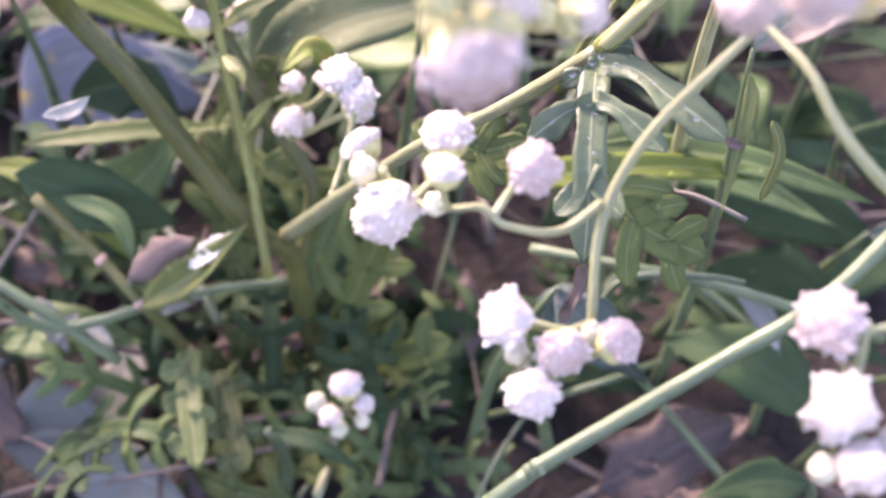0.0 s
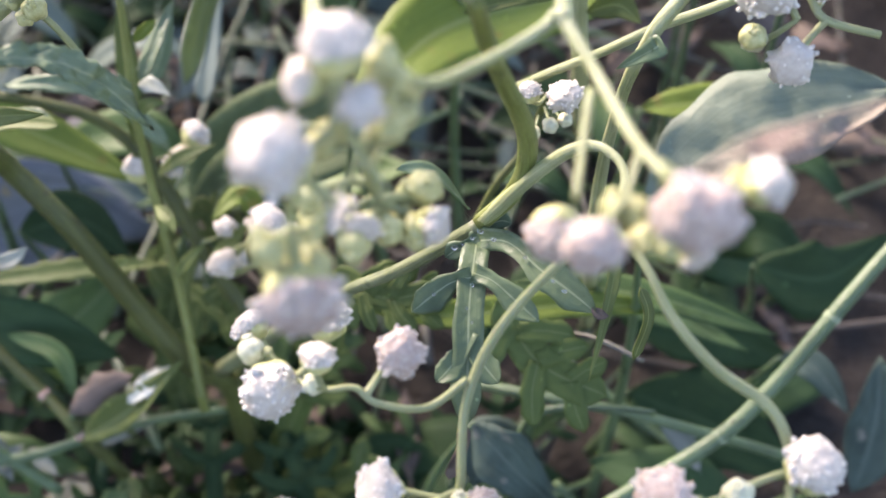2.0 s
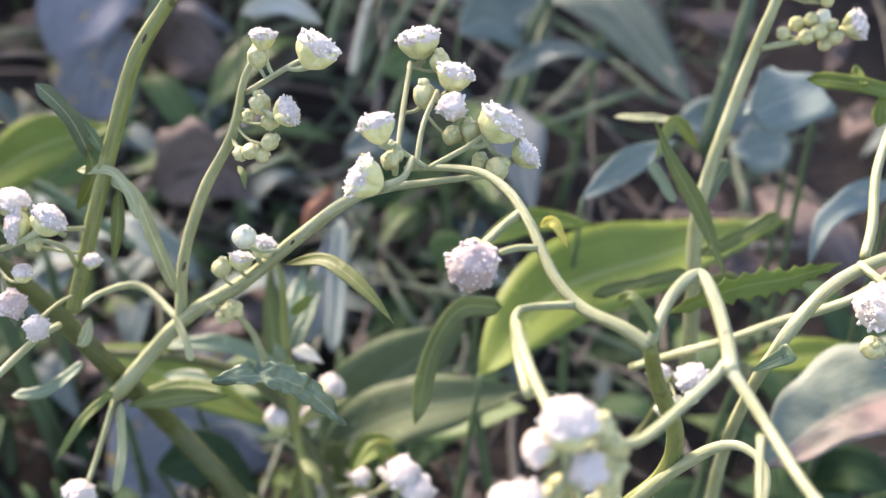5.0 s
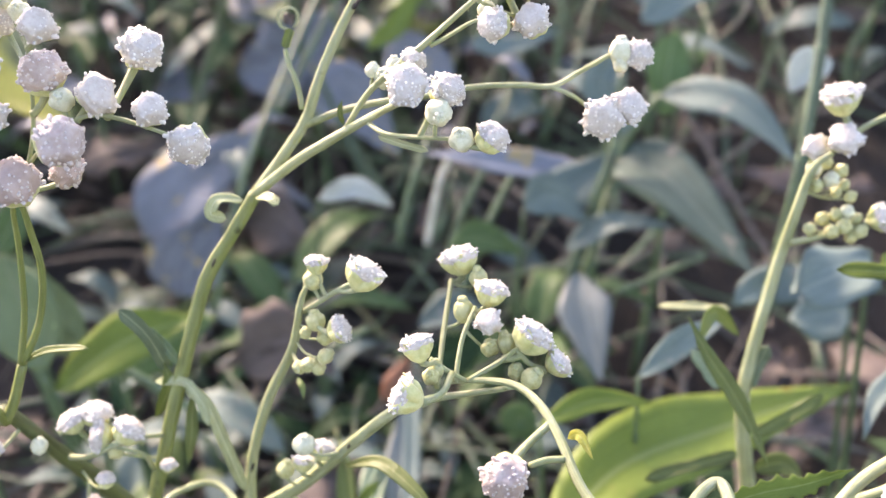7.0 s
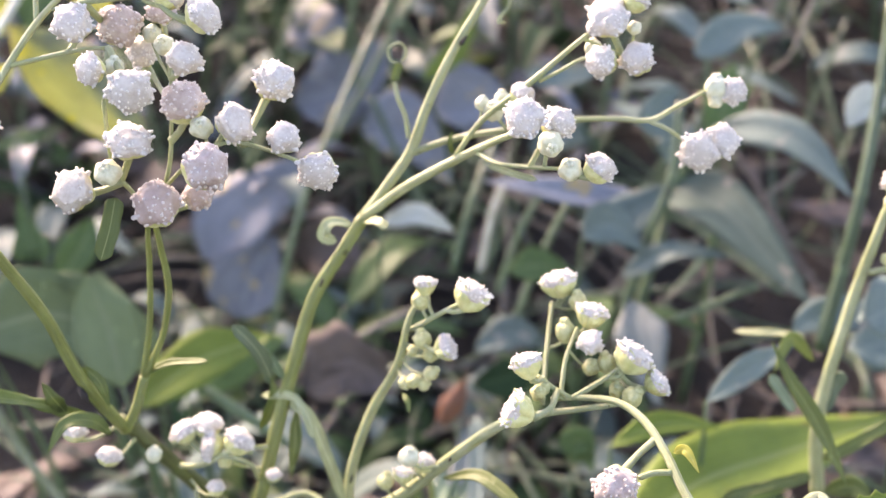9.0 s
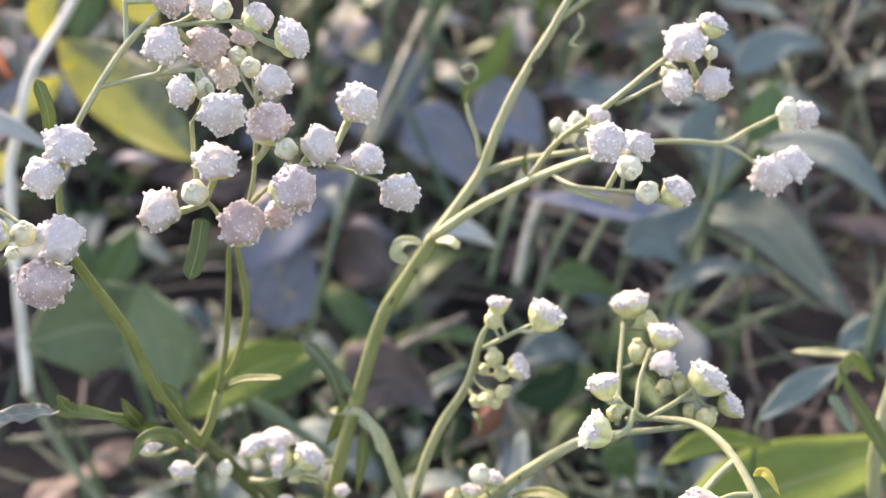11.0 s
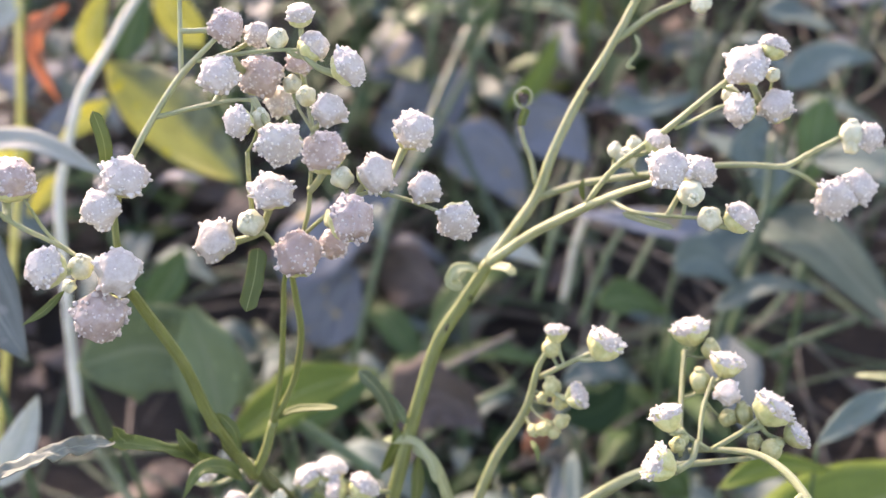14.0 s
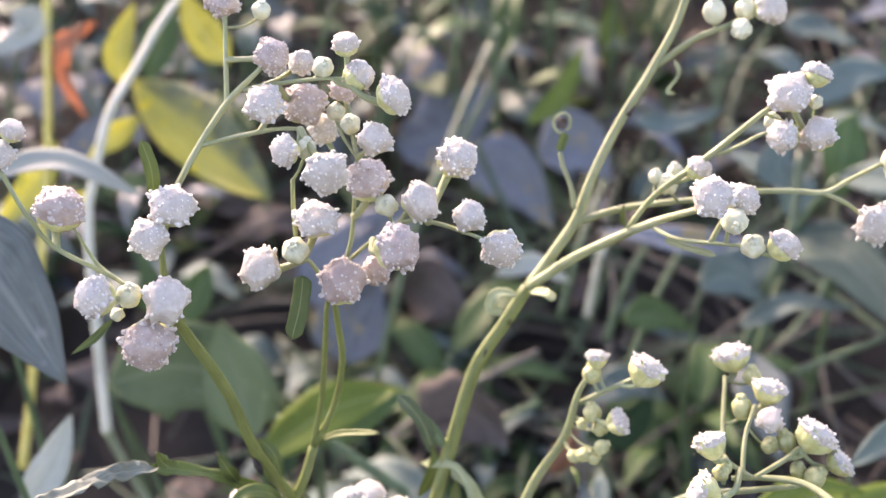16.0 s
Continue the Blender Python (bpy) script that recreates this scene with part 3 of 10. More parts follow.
blade(weed, [(-0.0214, 0.1269, 0.0467), (-0.0197, 0.1310, 0.0535), (-0.0172, 0.1323, 0.0562)], 0.0020, (0.23, -0.67, 0.71), HERB_LEAF, seed=399)
branch(weed, [(-0.0428, 0.1095, 0.1198, 0.00091), (-0.0411, 0.1109, 0.1246, 0.00090), (-0.0386, 0.1149, 0.1324, 0.00094), (-0.0361, 0.1183, 0.1395, 0.00092), (-0.0331, 0.1216, 0.1471, 0.00091), (-0.0289, 0.1239, 0.1528, 0.00084), (-0.0261, 0.1256, 0.1566, 0.00083)], STEM_MID)
branch(weed, [(-0.0261, 0.1256, 0.1566, 0.00066), (-0.0223, 0.1286, 0.1605, 0.00066), (-0.0197, 0.1309, 0.1636, 0.00066), (-0.0175, 0.1330, 0.1686, 0.00059), (-0.0142, 0.1358, 0.1742, 0.00056), (-0.0102, 0.1386, 0.1797, 0.00052), (-0.0066, 0.1415, 0.1854, 0.00047), (-0.0045, 0.1442, 0.1913, 0.00042)])
branch(weed, [(-0.0263, 0.1254, 0.1565, 0.00061), (-0.0204, 0.1246, 0.1612, 0.00058), (-0.0154, 0.1230, 0.1648, 0.00054), (-0.0101, 0.1204, 0.1687, 0.00044), (-0.0057, 0.1146, 0.1733, 0.00034)])
branch(weed, [(-0.0197, 0.1305, 0.1631, 0.00048), (-0.0148, 0.1311, 0.1645, 0.00044), (-0.0085, 0.1289, 0.1666, 0.00038), (-0.0032, 0.1271, 0.1679, 0.00035), (0.0014, 0.1272, 0.1686, 0.00033), (0.0061, 0.1279, 0.1682, 0.00033), (0.0101, 0.1283, 0.1677, 0.00031), (0.0131, 0.1295, 0.1687, 0.00027), (0.0166, 0.1300, 0.1704, 0.00023)])
branch(weed, [(0.0097, 0.1283, 0.1677, 0.00027), (0.0124, 0.1280, 0.1664, 0.00025), (0.0147, 0.1274, 0.1646, 0.00023)])
branch(weed, [(-0.0137, 0.1228, 0.1659, 0.00033), (-0.0100, 0.1229, 0.1709, 0.00032), (-0.0042, 0.1231, 0.1754, 0.00035), (0.0020, 0.1247, 0.1800, 0.00025), (0.0042, 0.1254, 0.1812, 0.00017)])
branch(weed, [(-0.0030, 0.1234, 0.1755, 0.00024), (-0.0006, 0.1225, 0.1771, 0.00021), (0.0018, 0.1225, 0.1784, 0.00019), (0.0041, 0.1232, 0.1785, 0.00015)])
branch(weed, [(0.0020, 0.1247, 0.1800, 0.00021), (0.0052, 0.1248, 0.1783, 0.00019), (0.0078, 0.1252, 0.1770, 0.00016)])
branch(weed, [(-0.0107, 0.1210, 0.1679, 0.00028), (-0.0080, 0.1171, 0.1683, 0.00025), (-0.0035, 0.1147, 0.1689, 0.00023), (0.0001, 0.1142, 0.1688, 0.00019)])
branch(weed, [(-0.0095, 0.1391, 0.1803, 0.00039), (-0.0047, 0.1396, 0.1835, 0.00038), (-0.0006, 0.1400, 0.1849, 0.00032)])
branch(weed, [(-0.0549, 0.1051, 0.1391, 0.00064), (-0.0533, 0.1057, 0.1417, 0.00059), (-0.0517, 0.1072, 0.1458, 0.00055)], STEM_MID)
branch(weed, [(-0.0519, 0.1072, 0.1457, 0.00034), (-0.0498, 0.1082, 0.1528, 0.00033), (-0.0482, 0.1085, 0.1608, 0.00030), (-0.0472, 0.1078, 0.1653, 0.00027), (-0.0459, 0.1066, 0.1687, 0.00023)], STEM_MID)
branch(weed, [(-0.0517, 0.1073, 0.1458, 0.00042), (-0.0487, 0.1085, 0.1509, 0.00037), (-0.0468, 0.1090, 0.1572, 0.00037), (-0.0465, 0.1089, 0.1629, 0.00034), (-0.0464, 0.1087, 0.1666, 0.00029)], STEM_MID)
branch(weed, [(-0.0459, 0.1066, 0.1687, 0.00023), (-0.0475, 0.1069, 0.1718, 0.00023), (-0.0489, 0.1072, 0.1738, 0.00023), (-0.0489, 0.1078, 0.1778, 0.00024), (-0.0481, 0.1071, 0.1823, 0.00022)])
branch(weed, [(-0.0463, 0.1087, 0.1665, 0.00027), (-0.0446, 0.1090, 0.1705, 0.00025), (-0.0435, 0.1099, 0.1736, 0.00025), (-0.0429, 0.1110, 0.1773, 0.00023), (-0.0418, 0.1109, 0.1828, 0.00019)])
branch(weed, [(-0.0445, 0.1092, 0.1707, 0.00023), (-0.0405, 0.1075, 0.1745, 0.00022), (-0.0367, 0.1081, 0.1764, 0.00022), (-0.0336, 0.1080, 0.1762, 0.00022), (-0.0300, 0.1079, 0.1748, 0.00020), (-0.0278, 0.1081, 0.1735, 0.00017)])
branch(weed, [(-0.0549, 0.1051, 0.1391, 0.00073), (-0.0570, 0.1023, 0.1491, 0.00069), (-0.0583, 0.1010, 0.1593, 0.00066), (-0.0603, 0.0990, 0.1684, 0.00059), (-0.0608, 0.0978, 0.1725, 0.00051), (-0.0605, 0.0977, 0.1764, 0.00039), (-0.0608, 0.0995, 0.1794, 0.00036)], STEM_MID)
branch(weed, [(-0.0608, 0.0995, 0.1794, 0.00036), (-0.0605, 0.1041, 0.1822, 0.00036), (-0.0580, 0.1087, 0.1862, 0.00037), (-0.0551, 0.1118, 0.1896, 0.00037), (-0.0516, 0.1125, 0.1925, 0.00027), (-0.0504, 0.1127, 0.1936, 0.00022)])
branch(weed, [(-0.0553, 0.1117, 0.1894, 0.00026), (-0.0555, 0.1150, 0.1941, 0.00024), (-0.0558, 0.1197, 0.2001, 0.00022)])
branch(weed, [(-0.0580, 0.1086, 0.1860, 0.00028), (-0.0533, 0.1093, 0.1867, 0.00026), (-0.0493, 0.1088, 0.1875, 0.00023), (-0.0467, 0.1082, 0.1877, 0.00020)])
branch(weed, [(-0.0534, 0.1122, 0.1907, 0.00024), (-0.0501, 0.1120, 0.1912, 0.00022), (-0.0451, 0.1120, 0.1916, 0.00022), (-0.0420, 0.1119, 0.1915, 0.00018)])
branch(weed, [(-0.0608, 0.0978, 0.1725, 0.00025), (-0.0623, 0.0935, 0.1777, 0.00021), (-0.0642, 0.0939, 0.1790, 0.00022), (-0.0685, 0.0930, 0.1828, 0.00024), (-0.0701, 0.0925, 0.1866, 0.00023), (-0.0721, 0.0936, 0.1910, 0.00023), (-0.0736, 0.0942, 0.1946, 0.00020)])
branch(weed, [(-0.0633, 0.0937, 0.1784, 0.00017), (-0.0656, 0.0944, 0.1803, 0.00017), (-0.0668, 0.0942, 0.1843, 0.00015)])
head(weed, (-0.0560, 0.1186, 0.1984), 0.0040, (0.24, -0.76, 0.61), "pink", (-0.0557, 0.1185, 0.1986))
head(weed, (-0.0516, 0.1177, 0.1975), 0.0021, (0.24, 0.04, 0.97), "bud", (-0.0556, 0.1166, 0.1961))
head(weed, (-0.0502, 0.1135, 0.1938), 0.0042, (0.78, -0.54, 0.30), "pink", (-0.0555, 0.1145, 0.1933))
head(weed, (-0.0484, 0.1181, 0.1911), 0.0033, (0.56, -0.56, 0.62), "white", (-0.0512, 0.1121, 0.1911))
head(weed, (-0.0444, 0.1127, 0.1926), 0.0023, (0.43, -0.60, 0.68), "bud", (-0.0455, 0.1120, 0.1916))
head(weed, (-0.0418, 0.1133, 0.1947), 0.0031, (0.04, -0.08, 1.00), "white", (-0.0420, 0.1119, 0.1915))
head(weed, (-0.0409, 0.1127, 0.1914), 0.0038, (0.69, 0.47, 0.55), "white", (-0.0433, 0.1119, 0.1915))
head(weed, (-0.0437, 0.1172, 0.1880), 0.0033, (0.14, -0.55, 0.82), "pink", (-0.0418, 0.1109, 0.1828))
head(weed, (-0.0368, 0.1103, 0.1900), 0.0046, (0.84, -0.07, 0.53), "white", (-0.0420, 0.1119, 0.1915))
head(weed, (-0.0503, 0.1095, 0.1900), 0.0045, (0.08, -0.68, 0.72), "white", (-0.0513, 0.1090, 0.1871))
head(weed, (-0.0479, 0.1153, 0.1872), 0.0051, (0.21, -0.59, 0.78), "pink", (-0.0497, 0.1120, 0.1912))
head(weed, (-0.0469, 0.1174, 0.1833), 0.0038, (0.16, -0.63, 0.76), "white", (-0.0424, 0.1110, 0.1796))
head(weed, (-0.0424, 0.1127, 0.1860), 0.0023, (0.04, -0.68, 0.74), "bud", (-0.0418, 0.1109, 0.1828))
head(weed, (-0.0447, 0.1159, 0.1861), 0.0022, (0.47, -0.65, 0.60), "bud", (-0.0418, 0.1109, 0.1828))
head(weed, (-0.0390, 0.1086, 0.1859), 0.0041, (0.32, -0.66, 0.68), "white", (-0.0418, 0.1109, 0.1828))
head(weed, (-0.0473, 0.1042, 0.1871), 0.0036, (-0.45, -0.81, 0.39), "white", (-0.0467, 0.1082, 0.1877))
head(weed, (-0.0458, 0.1064, 0.1863), 0.0021, (0.28, 0.07, 0.96), "bud", (-0.0481, 0.1071, 0.1823))
head(weed, (-0.0429, 0.1019, 0.1857), 0.0049, (0.47, -0.88, -0.13), "white", (-0.0467, 0.1082, 0.1877))
head(weed, (-0.0409, 0.1106, 0.1800), 0.0053, (0.09, -0.23, 0.97), "pink", (-0.0432, 0.1105, 0.1757))
head(weed, (-0.0315, 0.1140, 0.1807), 0.0050, (0.49, -0.43, 0.76), "white", (-0.0344, 0.1080, 0.1762))
head(weed, (-0.0351, 0.1085, 0.1785), 0.0046, (0.61, -0.52, 0.59), "white", (-0.0376, 0.1080, 0.1759))
head(weed, (-0.0388, 0.1087, 0.1781), 0.0027, (0.02, -0.66, 0.75), "bud", (-0.0383, 0.1079, 0.1756))
head(weed, (-0.0299, 0.1083, 0.1766), 0.0038, (0.27, -0.57, 0.78), "white", (-0.0306, 0.1079, 0.1750))
head(weed, (-0.0460, 0.1062, 0.1780), 0.0050, (0.25, -0.37, 0.90), "white", (-0.0483, 0.1071, 0.1730))
head(weed, (-0.0267, 0.1080, 0.1729), 0.0048, (-0.06, -0.99, -0.12), "white", (-0.0278, 0.1081, 0.1735))
head(weed, (-0.0365, 0.1006, 0.1775), 0.0056, (0.82, -0.26, 0.50), "pink", (-0.0405, 0.1075, 0.1745))
head(weed, (-0.0436, 0.1034, 0.1716), 0.0055, (0.04, -0.40, 0.91), "brown", (-0.0463, 0.1069, 0.1678))
head(weed, (-0.0414, 0.1109, 0.1686), 0.0039, (0.15, -0.64, 0.75), "brown", (-0.0459, 0.1088, 0.1675))
head(weed, (-0.0522, 0.1036, 0.1736), 0.0051, (-0.11, -0.73, 0.67), "white", (-0.0481, 0.1071, 0.1727))
head(weed, (-0.0483, 0.1042, 0.1754), 0.0030, (0.10, -0.58, 0.81), "bud", (-0.0483, 0.1071, 0.1730))
head(weed, (-0.0681, 0.0949, 0.1860), 0.0054, (0.44, -0.04, 0.90), "pink", (-0.0685, 0.0930, 0.1828))
head(weed, (-0.0585, 0.0990, 0.1838), 0.0052, (0.48, -0.38, 0.79), "white", (-0.0607, 0.1006, 0.1801))
head(weed, (-0.0603, 0.0963, 0.1818), 0.0043, (-0.05, -0.81, 0.58), "white", (-0.0608, 0.0995, 0.1794))
head(weed, (-0.0643, 0.0902, 0.1788), 0.0045, (-0.40, -0.57, 0.72), "white", (-0.0621, 0.0942, 0.1769))
head(weed, (-0.0624, 0.0931, 0.1772), 0.0026, (0.36, -0.29, 0.89), "bud", (-0.0618, 0.0949, 0.1760))
head(weed, (-0.0636, 0.0920, 0.1756), 0.0014, (0.55, -0.48, 0.69), "bud", (-0.0621, 0.0942, 0.1769))
head(weed, (-0.0584, 0.0925, 0.1768), 0.0052, (0.48, -0.55, 0.69), "white", (-0.0613, 0.0963, 0.1743))
head(weed, (-0.0606, 0.0909, 0.1729), 0.0058, (0.26, -0.96, -0.02), "pink", (-0.0611, 0.0970, 0.1734))
head(weed, (-0.0710, 0.0957, 0.1942), 0.0027, (0.56, 0.02, 0.83), "white", (-0.0726, 0.0938, 0.1922))
head(weed, (-0.0720, 0.0944, 0.1924), 0.0029, (0.52, -0.68, 0.51), "white", (-0.0725, 0.0937, 0.1919))
head(weed, (0.0049, 0.1252, 0.1820), 0.0054, (-0.21, -0.52, 0.83), "white", (0.0065, 0.1250, 0.1776))
head(weed, (0.0080, 0.1267, 0.1835), 0.0037, (0.41, 0.45, 0.79), "white", (0.0042, 0.1254, 0.1812))
head(weed, (0.0079, 0.1260, 0.1805), 0.0017, (-0.04, -0.59, 0.81), "bud", (0.0073, 0.1251, 0.1772))
head(weed, (0.0041, 0.1226, 0.1779), 0.0040, (-0.65, -0.59, 0.47), "white", (0.0073, 0.1251, 0.1772))
head(weed, (0.0032, 0.1253, 0.1786), 0.0021, (-0.02, 0.29, 0.96), "bud", (0.0044, 0.1248, 0.1787))
head(weed, (0.0081, 0.1233, 0.1777), 0.0043, (-0.25, -0.48, 0.84), "white", (0.0078, 0.1252, 0.1770))
head(weed, (-0.0052, 0.1232, 0.1739), 0.0033, (0.59, 0.14, 0.80), "white", (-0.0081, 0.1230, 0.1724))
head(weed, (-0.0086, 0.1246, 0.1714), 0.0027, (-0.14, -0.61, 0.78), "bud", (-0.0072, 0.1284, 0.1669))
head(weed, (-0.0099, 0.1249, 0.1723), 0.0018, (0.13, 0.23, 0.96), "bud", (-0.0103, 0.1229, 0.1705))
head(weed, (-0.0076, 0.1264, 0.1721), 0.0020, (-0.05, 0.24, 0.97), "bud", (-0.0086, 0.1229, 0.1720))
head(weed, (-0.0045, 0.1109, 0.1767), 0.0048, (0.08, -0.61, 0.79), "white", (-0.0057, 0.1146, 0.1733))
head(weed, (-0.0010, 0.1157, 0.1737), 0.0043, (0.55, -0.37, 0.75), "white", (-0.0042, 0.1151, 0.1688))
head(weed, (-0.0018, 0.1135, 0.1724), 0.0030, (0.13, -0.99, 0.02), "bud", (-0.0026, 0.1146, 0.1689))
head(weed, (0.0034, 0.1138, 0.1690), 0.0041, (0.69, 0.22, 0.69), "white", (0.0001, 0.1142, 0.1688))
head(weed, (0.0003, 0.1142, 0.1688), 0.0028, (-0.09, -0.51, 0.86), "bud", (0.0001, 0.1142, 0.1688))
head(weed, (0.0155, 0.1253, 0.1648), 0.0052, (-0.06, -0.99, 0.12), "white", (0.0147, 0.1274, 0.1646))
head(weed, (0.0186, 0.1273, 0.1651), 0.0047, (0.47, -0.51, 0.72), "white", (0.0147, 0.1274, 0.1646))
head(weed, (0.0180, 0.1304, 0.1707), 0.0030, (0.01, 0.31, 0.95), "bud", (0.0166, 0.1300, 0.1704))
head(weed, (0.0199, 0.1304, 0.1701), 0.0036, (0.46, -0.76, 0.46), "white", (0.0166, 0.1300, 0.1704))
head(weed, (0.0179, 0.1297, 0.1694), 0.0020, (-0.25, -0.66, 0.71), "bud", (0.0166, 0.1300, 0.1704))
head(weed, (0.0044, 0.1417, 0.1862), 0.0045, (0.67, -0.65, 0.37), "white", (-0.0006, 0.1400, 0.1849))
head(weed, (-0.0022, 0.1417, 0.1862), 0.0029, (-0.02, 0.09, 1.00), "bud", (-0.0023, 0.1398, 0.1843))
head(weed, (0.0008, 0.1390, 0.1847), 0.0026, (-0.22, -0.95, -0.22), "bud", (-0.0006, 0.1400, 0.1849))
head(weed, (0.0016, 0.1423, 0.1861), 0.0027, (-0.16, -0.02, 0.99), "bud", (-0.0006, 0.1400, 0.1849))
branch(weed, [(-0.0312, 0.1124, 0.1153, 0.00072), (-0.0297, 0.1134, 0.1243, 0.00064), (-0.0261, 0.1139, 0.1340, 0.00062), (-0.0217, 0.1131, 0.1423, 0.00054), (-0.0198, 0.1133, 0.1487, 0.00038), (-0.0186, 0.1131, 0.1515, 0.00028)])
branch(weed, [(-0.0196, 0.1136, 0.1475, 0.00031), (-0.0152, 0.1117, 0.1514, 0.00028), (-0.0123, 0.1109, 0.1535, 0.00023)])
head(weed, (-0.0172, 0.1139, 0.1540), 0.0029, (-0.00, 0.39, 0.92), "young", (-0.0163, 0.1122, 0.1504))
head(weed, (-0.0179, 0.1135, 0.1520), 0.0024, (-0.08, 0.61, 0.79), "olive_bud", (-0.0170, 0.1125, 0.1497))
head(weed, (-0.0114, 0.1115, 0.1541), 0.0047, (0.55, 0.35, 0.76), "young", (-0.0145, 0.1115, 0.1519))
head(weed, (-0.0180, 0.1121, 0.1472), 0.0022, (-0.12, 0.50, 0.86), "olive_bud", (-0.0206, 0.1132, 0.1460))
head(weed, (-0.0192, 0.1112, 0.1462), 0.0015, (-0.06, -0.62, 0.78), "olive_bud", (-0.0208, 0.1132, 0.1455))
head(weed, (-0.0148, 0.1098, 0.1476), 0.0035, (0.86, -0.05, 0.50), "young", (-0.0188, 0.1133, 0.1481))
head(weed, (-0.0171, 0.1117, 0.1452), 0.0021, (0.39, -0.42, 0.82), "olive_bud", (-0.0211, 0.1132, 0.1444))
head(weed, (-0.0191, 0.1096, 0.1428), 0.0018, (0.92, 0.08, 0.39), "olive_bud", (-0.0217, 0.1131, 0.1423))
head(weed, (-0.0169, 0.1094, 0.1441), 0.0019, (0.81, 0.08, 0.59), "olive_bud", (-0.0212, 0.1132, 0.1439))
head(weed, (-0.0204, 0.1102, 0.1420), 0.0017, (0.37, -0.90, -0.22), "olive_bud", (-0.0217, 0.1131, 0.1423))
head(weed, (-0.0179, 0.1093, 0.1424), 0.0016, (0.92, 0.24, 0.30), "olive_bud", (-0.0217, 0.1131, 0.1423))
branch(weed, [(-0.0415, 0.1117, 0.1024, 0.00100), (-0.0312, 0.1122, 0.1152, 0.00089), (-0.0221, 0.1095, 0.1242, 0.00079), (-0.0145, 0.1069, 0.1333, 0.00069), (-0.0082, 0.1033, 0.1413, 0.00060), (-0.0040, 0.1021, 0.1437, 0.00045), (-0.0000, 0.1013, 0.1450, 0.00036), (0.0039, 0.1008, 0.1460, 0.00029)])
branch(weed, [(0.0189, 0.0790, 0.1447, 0.00061), (0.0167, 0.0807, 0.1452, 0.00054), (0.0135, 0.0832, 0.1451, 0.00051), (0.0113, 0.0864, 0.1458, 0.00048), (0.0094, 0.0916, 0.1474, 0.00045), (0.0075, 0.0960, 0.1479, 0.00042), (0.0049, 0.0996, 0.1475, 0.00039), (0.0011, 0.1014, 0.1467, 0.00033), (-0.0025, 0.1017, 0.1463, 0.00027)])
branch(weed, [(-0.0034, 0.1013, 0.1459, 0.00027), (-0.0029, 0.1090, 0.1480, 0.00030), (-0.0022, 0.1150, 0.1504, 0.00026)])
branch(weed, [(-0.0014, 0.1013, 0.1466, 0.00029), (-0.0007, 0.1058, 0.1488, 0.00027), (0.0007, 0.1097, 0.1503, 0.00023)])
branch(weed, [(-0.0038, 0.1014, 0.1498, 0.00026), (-0.0022, 0.1014, 0.1482, 0.00026), (-0.0003, 0.1014, 0.1467, 0.00027)])
branch(weed, [(-0.0000, 0.1014, 0.1467, 0.00029), (0.0033, 0.1034, 0.1475, 0.00027), (0.0053, 0.1052, 0.1479, 0.00023)])
head(weed, (-0.0014, 0.1174, 0.1517), 0.0048, (-0.16, 0.36, 0.92), "young", (-0.0023, 0.1145, 0.1502))
head(weed, (0.0024, 0.1116, 0.1510), 0.0042, (0.33, 0.44, 0.84), "young", (0.0005, 0.1091, 0.1501))
head(weed, (-0.0007, 0.1103, 0.1494), 0.0026, (-0.06, 0.38, 0.93), "olive_bud", (-0.0029, 0.1090, 0.1480))
head(weed, (0.0022, 0.1078, 0.1495), 0.0034, (-0.11, -0.41, 0.91), "white", (0.0004, 0.1088, 0.1499))
head(weed, (-0.0050, 0.1007, 0.1521), 0.0039, (-0.29, 0.54, 0.79), "young", (-0.0034, 0.1014, 0.1494))
head(weed, (-0.0062, 0.0959, 0.1496), 0.0047, (-0.89, 0.12, 0.44), "young", (-0.0017, 0.1014, 0.1478))
head(weed, (-0.0038, 0.1002, 0.1484), 0.0019, (0.01, -0.50, 0.87), "olive_bud", (-0.0034, 0.1013, 0.1459))
head(weed, (0.0070, 0.1060, 0.1489), 0.0051, (0.55, 0.34, 0.76), "young", (0.0038, 0.1038, 0.1476))
head(weed, (0.0097, 0.1049, 0.1460), 0.0037, (0.80, 0.10, 0.59), "young", (0.0051, 0.1050, 0.1479))
head(weed, (0.0067, 0.1031, 0.1454), 0.0025, (0.74, 0.16, 0.66), "olive_bud", (0.0039, 0.1008, 0.1460))
head(weed, (0.0040, 0.1071, 0.1471), 0.0024, (-0.24, 0.40, 0.88), "olive_bud", (0.0049, 0.1049, 0.1479))
head(weed, (0.0022, 0.1068, 0.1468), 0.0022, (0.24, -0.49, 0.84), "olive_bud", (-0.0003, 0.1068, 0.1492))
head(weed, (0.0009, 0.1151, 0.1504), 0.0023, (-0.09, 0.17, 0.98), "olive_bud", (-0.0023, 0.1145, 0.1502))
head(weed, (-0.0033, 0.1015, 0.1483), 0.0018, (-0.08, 0.41, 0.91), "olive_bud", (-0.0034, 0.1013, 0.1459))
head(weed, (0.0050, 0.1043, 0.1454), 0.0020, (0.04, -0.45, 0.89), "olive_bud", (0.0046, 0.1046, 0.1478))
branch(weed, [(0.0189, 0.0790, 0.1447, 0.00061), (0.0210, 0.0824, 0.1363, 0.00074), (0.0251, 0.0881, 0.1228, 0.00088), (0.0248, 0.0889, 0.1153, 0.00092), (0.0216, 0.0890, 0.1100, 0.00090)], STEM_MID)
